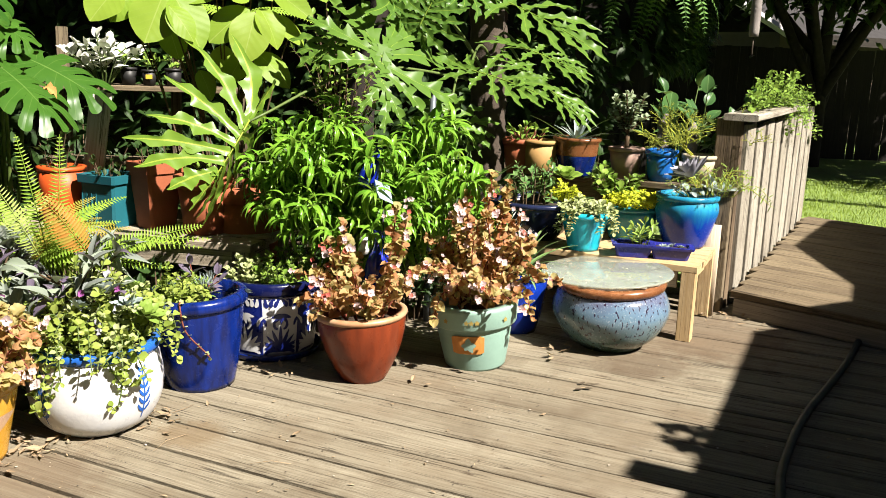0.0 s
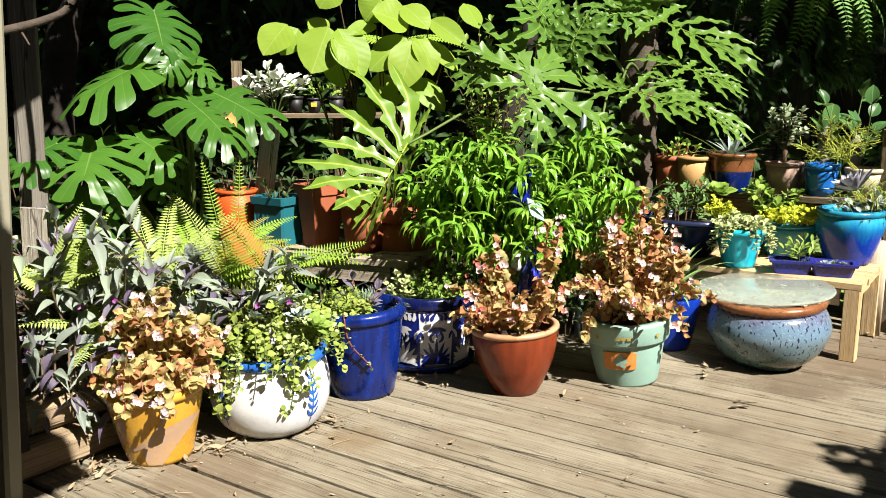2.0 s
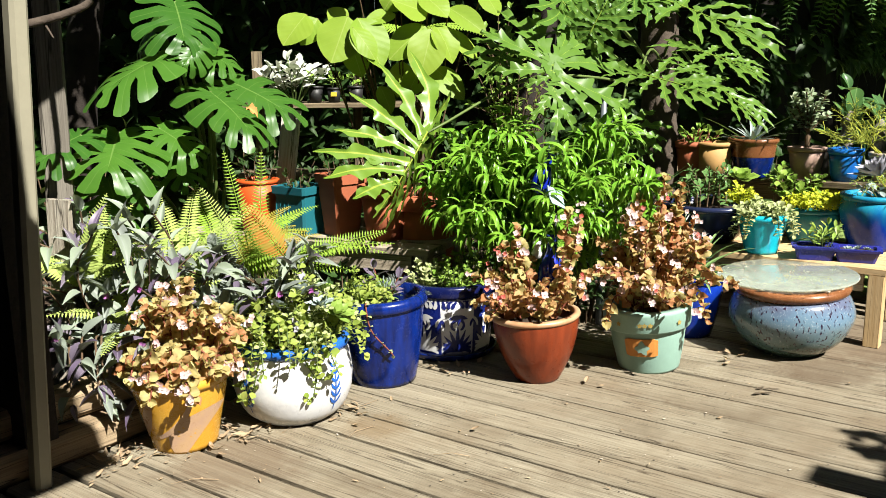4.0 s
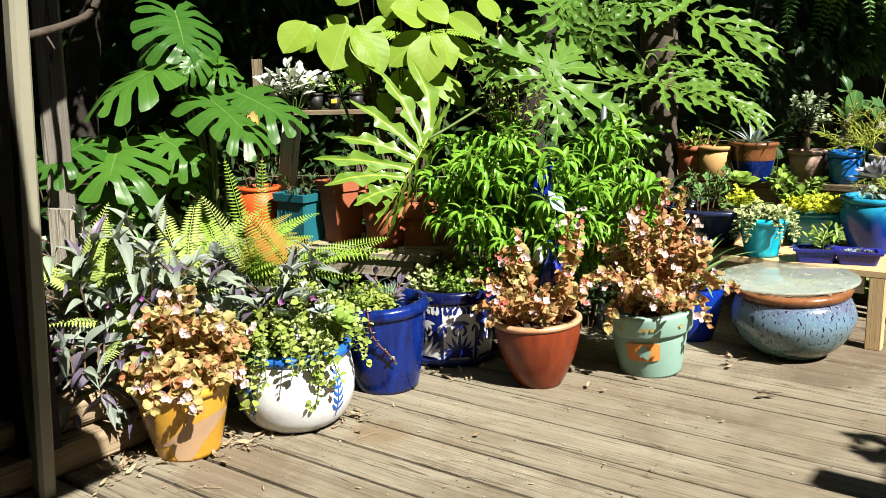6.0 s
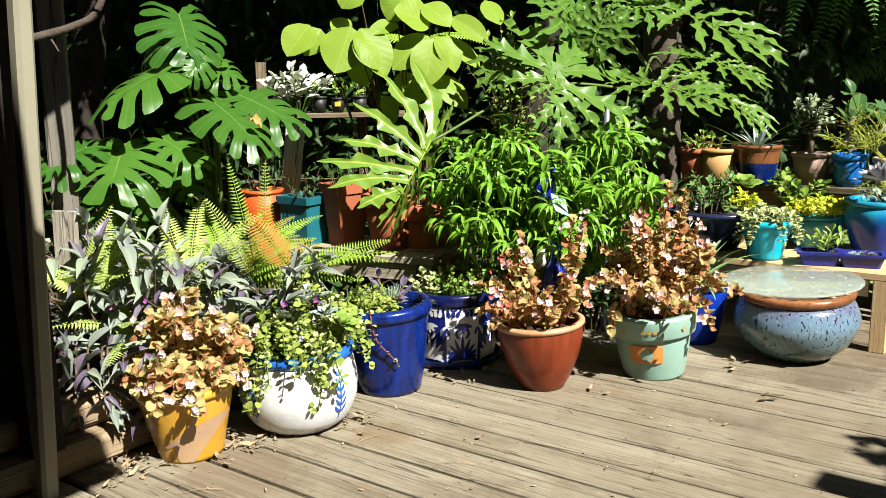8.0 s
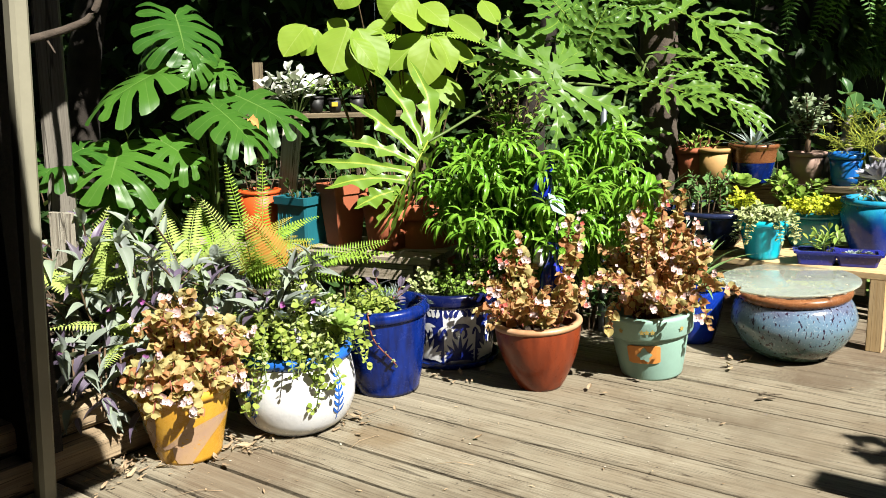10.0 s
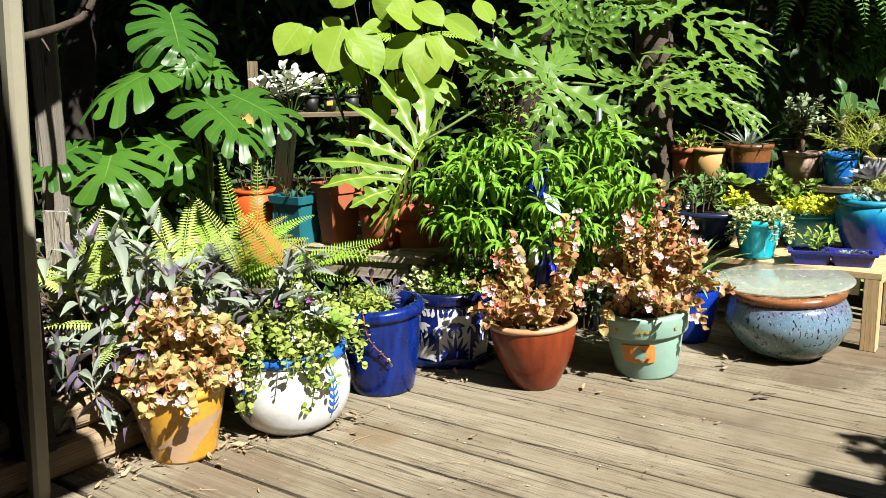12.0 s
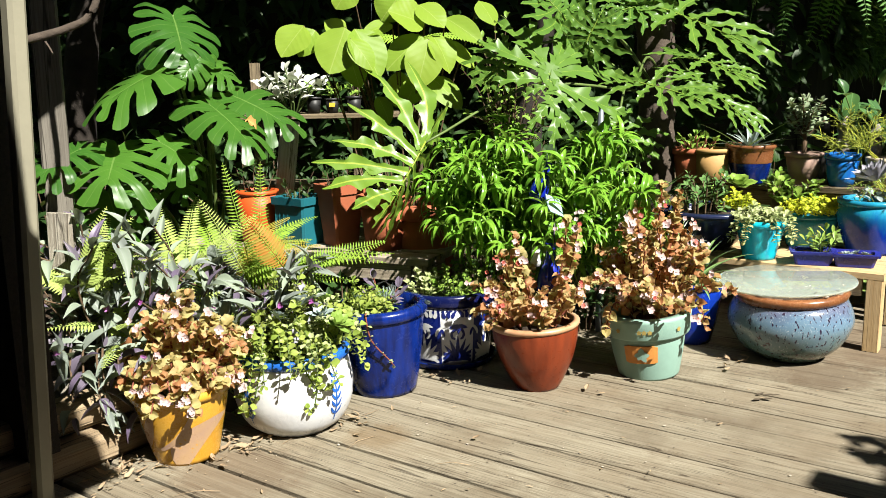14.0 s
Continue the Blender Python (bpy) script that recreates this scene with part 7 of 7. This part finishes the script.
solid("wall_west", tpl_mesh("wall_west", box(-1.4, 1.4, -0.06, 0.06, -0.32, 2.9), SHADE_DARK_WOOD, False), "dark timber wall beside the porch post", "wall", pose(c.x, c.y, 0, 0, 0, DECK_ANGLE), kind="structure")
# unseen roof over the camera, which keeps sky light off the porch
house_roof = [uvz(-8.0, 0.55), uvz(8.0, 0.55), uvz(8.0, -6.0), uvz(-8.0, -6.0)]
slab("house_roof", [(p.x, p.y) for p in house_roof], 2.78, 0.14, SHADE_DARK_WOOD, "unseen dark house roof over the camera, blocking sky light", "roof")
# unseen wall, added to keep light off the right side of the deck
c = uvz(2.30, 0.0)
solid("wall_east", tpl_mesh("wall_east", box(-3.45, 7.4, -0.1, 0.1, -0.32, 2.58), HOUSE_WALL, False), "unseen brown house wall, added to keep light off the deck's right side", "wall", pose(c.x, c.y, 0, 0, 0, DECK_ANGLE + 90), kind="structure")
# unseen wall left of the camera, which keeps out sky light
c = uvz(-3.62, 0.0)
solid("wall_porch", tpl_mesh("wall_porch", box(-3.45, 1.4, -0.06, 0.06, -0.32, 2.6), SHADE_DARK_WOOD, False), "unseen dark timber side wall of the porch, blocking sky light", "wall", pose(c.x, c.y, 0, 0, 0, DECK_ANGLE + 90), kind="structure")
# unseen wall behind the camera, which keeps out sky light
c = uvz(0, -3.6)
solid("wall_south", tpl_mesh("wall_south", box(-7, 7, -0.1, 0.1, -0.32, 2.6), HOUSE_WALL, False), "unseen brown house wall behind the camera, blocking sky light", "wall", pose(c.x, c.y, 0, 0, 0, DECK_ANGLE), kind="structure")

solid("bleached_stake", tpl_mesh("bleached_stake", board(0.92, 0.10, 0.03, 0.006), RAIL_WOOD, False), "bleached upright board among the ferns", "board", pose(-1.50, 3.40, 0.43) @ pose(0, 0, 0, 0, -88, -12) @ pose(0, 0, 0, 90, 0, 0))

# a leafy shoot above the view, added for its leaf shadow on the deck
at = Vector((1.66, 3.10, 0)) + sun_dir * (2.45 / sun_dir.z)
root = Vector(lifted([uvz(-0.30, 2.72)])[0] + (SHADE_Z,)) - at
shoots = [[tuple(root), tuple(root * 0.5 + Vector((0, 0, 0.05))), e] for e in ((0, 0, 0), (-0.08, 0.03, 0.02), (0.03, -0.05, -0.04))]
bush("shadow_shoot", at, "unseen leafy shoot added to cast a leaf shadow on the deck", shoots, [leaf(0.07, 0.05, "oval", 5, 0.2, 0.4, 0, 1)], L_VINE, STEM, 0.05, 501, 0.72, (0.004, 0.003), "vine", pair=2)

# ---- hose, wind chime, ornaments, litter ----
RUBBER = surface("green_hose", (0.05, 0.06, 0.05), 0.5, 0.3, 12, 90, 0.1, rnd=0)
pts = smooth_line([(3.7, 4.75, 0.02), (3.3, 4.35, 0.018), (2.79, 3.79, 0.018), (2.45, 3.45, 0.018), (2.18, 3.19, 0.018), (1.94, 2.92, 0.018), (1.70, 2.60, 0.018), (1.5, 2.2, 0.018), (1.35, 1.6, 0.018)], 10)
solid("garden_hose", tpl_mesh("garden_hose", tube(pts, 0.017, 0.017, 10), RUBBER), "dark green garden hose lying on the deck", "hose")
chime = thing("wind_chime", (2.49, 4.48, 1.50), "slender pale wind chime on a thin cord", "wind chime")
part("tube", tpl_mesh("tube", lathe([(0.001, 0.04), (0.024, 0.04), (0.026, 0.06), (0.026, 0.42), (0.020, 0.44), (0.001, 0.44)], 16), DRIFT), chime)
part("clapper", tpl_mesh("clapper", tube([(0, 0, 0.04), (0, 0, -0.06)], 0.004, 0.004, 6), BARK), chime)
part("cord", tpl_mesh("cord", tube([(0, 0, 0.44), (0, 0, 1.1)], 0.002, 0.002, 5), BARK), chime)

BLUE_GLASS = surface("blue_glass", (0.01, 0.03, 0.5), 0.12, 0.2, 8, 60, 0.05, coat=0.5)
orn = curve_profile([(0.03, 0), (0.045, 0.03), (0.04, 0.09), (0.018, 0.14), (0.016, 0.18), (0.02, 0.19)], 4)
solid("blue_bottle", tpl_mesh("blue_bottle", lathe([(0.001, 0)] + orn + [(0.001, 0.19)], 20), BLUE_GLASS), "cobalt glass bottle upended among the leaves", "bottle", pose(0.505, 4.0, 0.33) @ Matrix.Scale(1.5, 4))
solid("blue_bottle", tpl_mesh("blue_bottle", lathe([(0.001, 0)] + orn + [(0.001, 0.19)], 20), BLUE_GLASS), "cobalt glass bottle hung high among the shrub's leaves", "bottle", pose(0.44, 4.06, 0.80, 0, 20, 0))
stake = thing("plant_label", (0.52, 4.00, 0.0), "pale blue plastic plant label on a stake", "label")
part("stake", tpl_mesh("stake", tube([(0, 0, 0), (0, 0, 0.8)], 0.005, 0.005, 6), BLACK_PLASTIC), stake)
part("card", tpl_mesh("card", board(0.09, 0.10, 0.004, 0.001), surface("pale_plastic", (0.48, 0.70, 0.76), 0.4, 0.1, 8, 60, 0.05), False), stake, m=pose(0, -0.008, 0.79, 48, 24, 30))
tagged(solid("white_ornament", tpl_mesh("white_ornament", lathe([(0.001, 0)] + curve_profile([(0.02, 0), (0.035, 0.03), (0.02, 0.06), (0.03, 0.09), (0.012, 0.12)], 4) + [(0.001, 0.12)], 18), WHITE_GLAZE), "small white glazed garden ornament on a stake", "ornament", pose(0.44, 4.02, 0.50) @ Matrix.Scale(0.8, 4)))
solid("support_pole", tpl_mesh("support_pole", tube([(0.84, 4.62, 0), (0.84, 4.62, 1.24)], 0.016, 0.016, 10), surface("galvanised", (0.35, 0.40, 0.45), 0.4, 0.2, 9, 60, 0.1, metal=0.6)), "thin grey-blue metal support pole", "pole")

q = random.Random(401)
litter = tagged(new("leaf_litter"), "dry fallen leaves and petals scattered on the deck", "leaf litter", kind="stuff")
dry = [tpl_mesh("dry_leaf", leaf(0.05, 0.024, "oval", 5, 0.6, -0.9, 0.06, 2), L_DRY), tpl_mesh("dry_leaf", leaf(0.035, 0.02, "oval", 5, -0.4, 0.9, 0.05, 2), L_DRY)]
chips = Geo()
for i in range(700):
    e = q.random()
    if e < 0.45:
        u, v = BED_LEFT + 0.05 + abs(q.gauss(0, 0.28)), q.uniform(1.4, 4.9)
    else:
        u, v = q.uniform(BED_LEFT, 1.0), q.uniform(1.2, 5.2)
    p = uvz(u, v, 0.006)
    s = q.choice((0.14, 0.18, 0.22, 0.28, 0.5))
    chips.add(leaf(0.05 * s, 0.018 * s, "lance", 3, 0.2, -0.15, 0.08, 1), orient(p, (q.uniform(-1, 1), q.uniform(-1, 1), 0.1), (q.uniform(-0.2, 0.2), q.uniform(-0.2, 0.2), 1)))
for i in range(16):
    p = uvz(BED_LEFT + 0.1 + abs(q.gauss(0, 0.3)), q.uniform(1.4, 4.0), 0.008)
    a = q.uniform(0, 6.28)
    d = Vector((math.cos(a), math.sin(a), 0)) * q.uniform(0.05, 0.14)
    chips.add(tube([p - d, p + Vector((d.y * 0.2, -d.x * 0.2, 0.004)), p + d], 0.0013, 0.0008, 4))
for cx, cy, r, n_ in ((-1.18, 3.00, 0.09, 70), (-0.80, 3.17, 0.07, 60), (-0.40, 3.42, 0.08, 34), (0.05, 3.95, 0.08, 30), (1.35, 4.05, 0.08, 14), (2.5, 4.5, 0.10, 30)):
    for i in range(n_):
        p = Vector((cx + q.gauss(0, r), cy + q.gauss(0, r * 0.7), q.uniform(0.004, 0.016)))
        s = q.choice((0.25, 0.35, 0.5, 0.8, 1.2))
        chips.add(leaf(0.05 * s, q.uniform(0.008, 0.026) * s, "lance", 4, 0.3, q.uniform(-0.9, 0.2), 0.12, 1), orient(p, (q.uniform(-1, 1), q.uniform(-1, 1), 0.05), (q.uniform(-0.5, 0.5), q.uniform(-0.5, 0.5), 1)))
part("crumbs", chips.mesh("crumbs", L_DRY), litter)
petals = Geo()
for i in range(110):
    p = uvz(q.uniform(BED_LEFT + 0.1, -0.2), q.uniform(1.6, 3.9), 0.006)
    petals.add(leaf(0.012, 0.008, "oval", 4, 0.1, q.uniform(-0.2, 0.2), 0.05, 1), orient(p, (q.uniform(-1, 1), q.uniform(-1, 1), 0.02), (q.uniform(-0.1, 0.1), q.uniform(-0.1, 0.1), 1), q.choice((0.35, 0.4, 0.5, 0.6, 1.0))))
part("petals", petals.mesh("petals", surface("dropped_petal", (0.78, 0.68, 0.55), 0.7, 0.2, 20, 90, 0.1)), litter, "pale dropped petals")
for i in range(44):
    e = abs(q.gauss(0, 0.16))
    p = uvz(BED_LEFT + 0.08 + e, q.uniform(1.5, 2.5), 0.012)
    part("leaf", q.choice(dry), litter, m=orient(p, (q.uniform(-1, 1), q.uniform(-1, 1), 0.15), (q.uniform(-0.4, 0.4), q.uniform(-0.4, 0.4), 1), q.uniform(0.35, 0.8)))
for x, y in ((0.62, 3.70), (-0.35, 3.42), (0.70, 3.66), (1.75, 3.65), (2.62, 4.52), (2.70, 4.40), (2.55, 4.6), (0.10, 3.2), (1.1, 3.3)):
    part("leaf", q.choice(dry), litter, m=orient((x, y, 0.012), (q.uniform(-1, 1), q.uniform(-1, 1), 0.1), (q.uniform(-0.4, 0.4), q.uniform(-0.4, 0.4), 1), 0.8))

wet = tpl_mesh("dark_leaf", leaf(0.07, 0.03, "oval", 5, 0.15, -0.2, 0.02, 2), surface("rotted_leaf", (0.15, 0.115, 0.075), 0.8, 0.4, 30, 90, 0.3))
for i in range(5):
    part("leaf", wet, litter, "dark rotted leaf", m=orient((1.34 + q.uniform(-0.08, 0.08), 3.58 + q.uniform(-0.03, 0.03), 0.006), (q.uniform(-1, 1), q.uniform(-0.5, 0.5), 0.02), (0, 0, 1), q.uniform(0.4, 0.8)))
blades = Geo()
tp = leaf(0.06, 0.010, "strap", 3, 0.3, 0.7, 0, 1)
for i in range(20000):
    x, y = q.uniform(4.3, 9.5), q.uniform(6.8, 12.5)
    if (Vector((x, y)) - Vector((3.6, 8.2))).dot(Vector((0.925, -0.378))) < 0.1:
        continue
    blades.add(tp, orient((x, y, -0.325), (q.uniform(-0.6, 0.6), q.uniform(-0.6, 0.6), 1), (q.uniform(-1, 1), q.uniform(-1, 1), 0.2), q.uniform(0.6, 1.3)))
solid("lawn_grass", blades.mesh("lawn_grass", L_GRASS), "short bright green lawn grass", "grass", kind="stuff")

for v in PLANKS:
    mid = (BED_LEFT + DECK_U1) / 2
    p = uvz(mid + rnd.uniform(-0.03, 0.03), v + (mid + 1.4) * math.tan(radians(DECK_SKEW)))
    part("plank", plank_me, deck, m=pose(p.x, p.y, rnd.uniform(-0.003, 0.003), rnd.uniform(-0.5, 0.5), 0, DECK_ANGLE + DECK_SKEW + rnd.uniform(-0.06, 0.06)))
nails = Geo()
for v in PLANKS:
    for i in range(12):
        for dv in (-0.055, 0.055):
            p = uvz(BED_LEFT + 0.15 + i * 0.52 + rnd.uniform(-0.012, 0.012), v + dv + rnd.uniform(-0.008, 0.008) + (BED_LEFT + 0.15 + i * 0.52 + 1.4) * math.tan(radians(DECK_SKEW)), 0.0045)
            nails.add(([(p.x + 0.0032 * math.cos(a), p.y + 0.0032 * math.sin(a), p.z) for a in ring(6)], [tuple(range(6))], None))
part("nail_heads", nails.mesh("nail_heads", surface("rusty_iron", (0.06, 0.045, 0.04), 0.7), False), deck, kind="stuff")
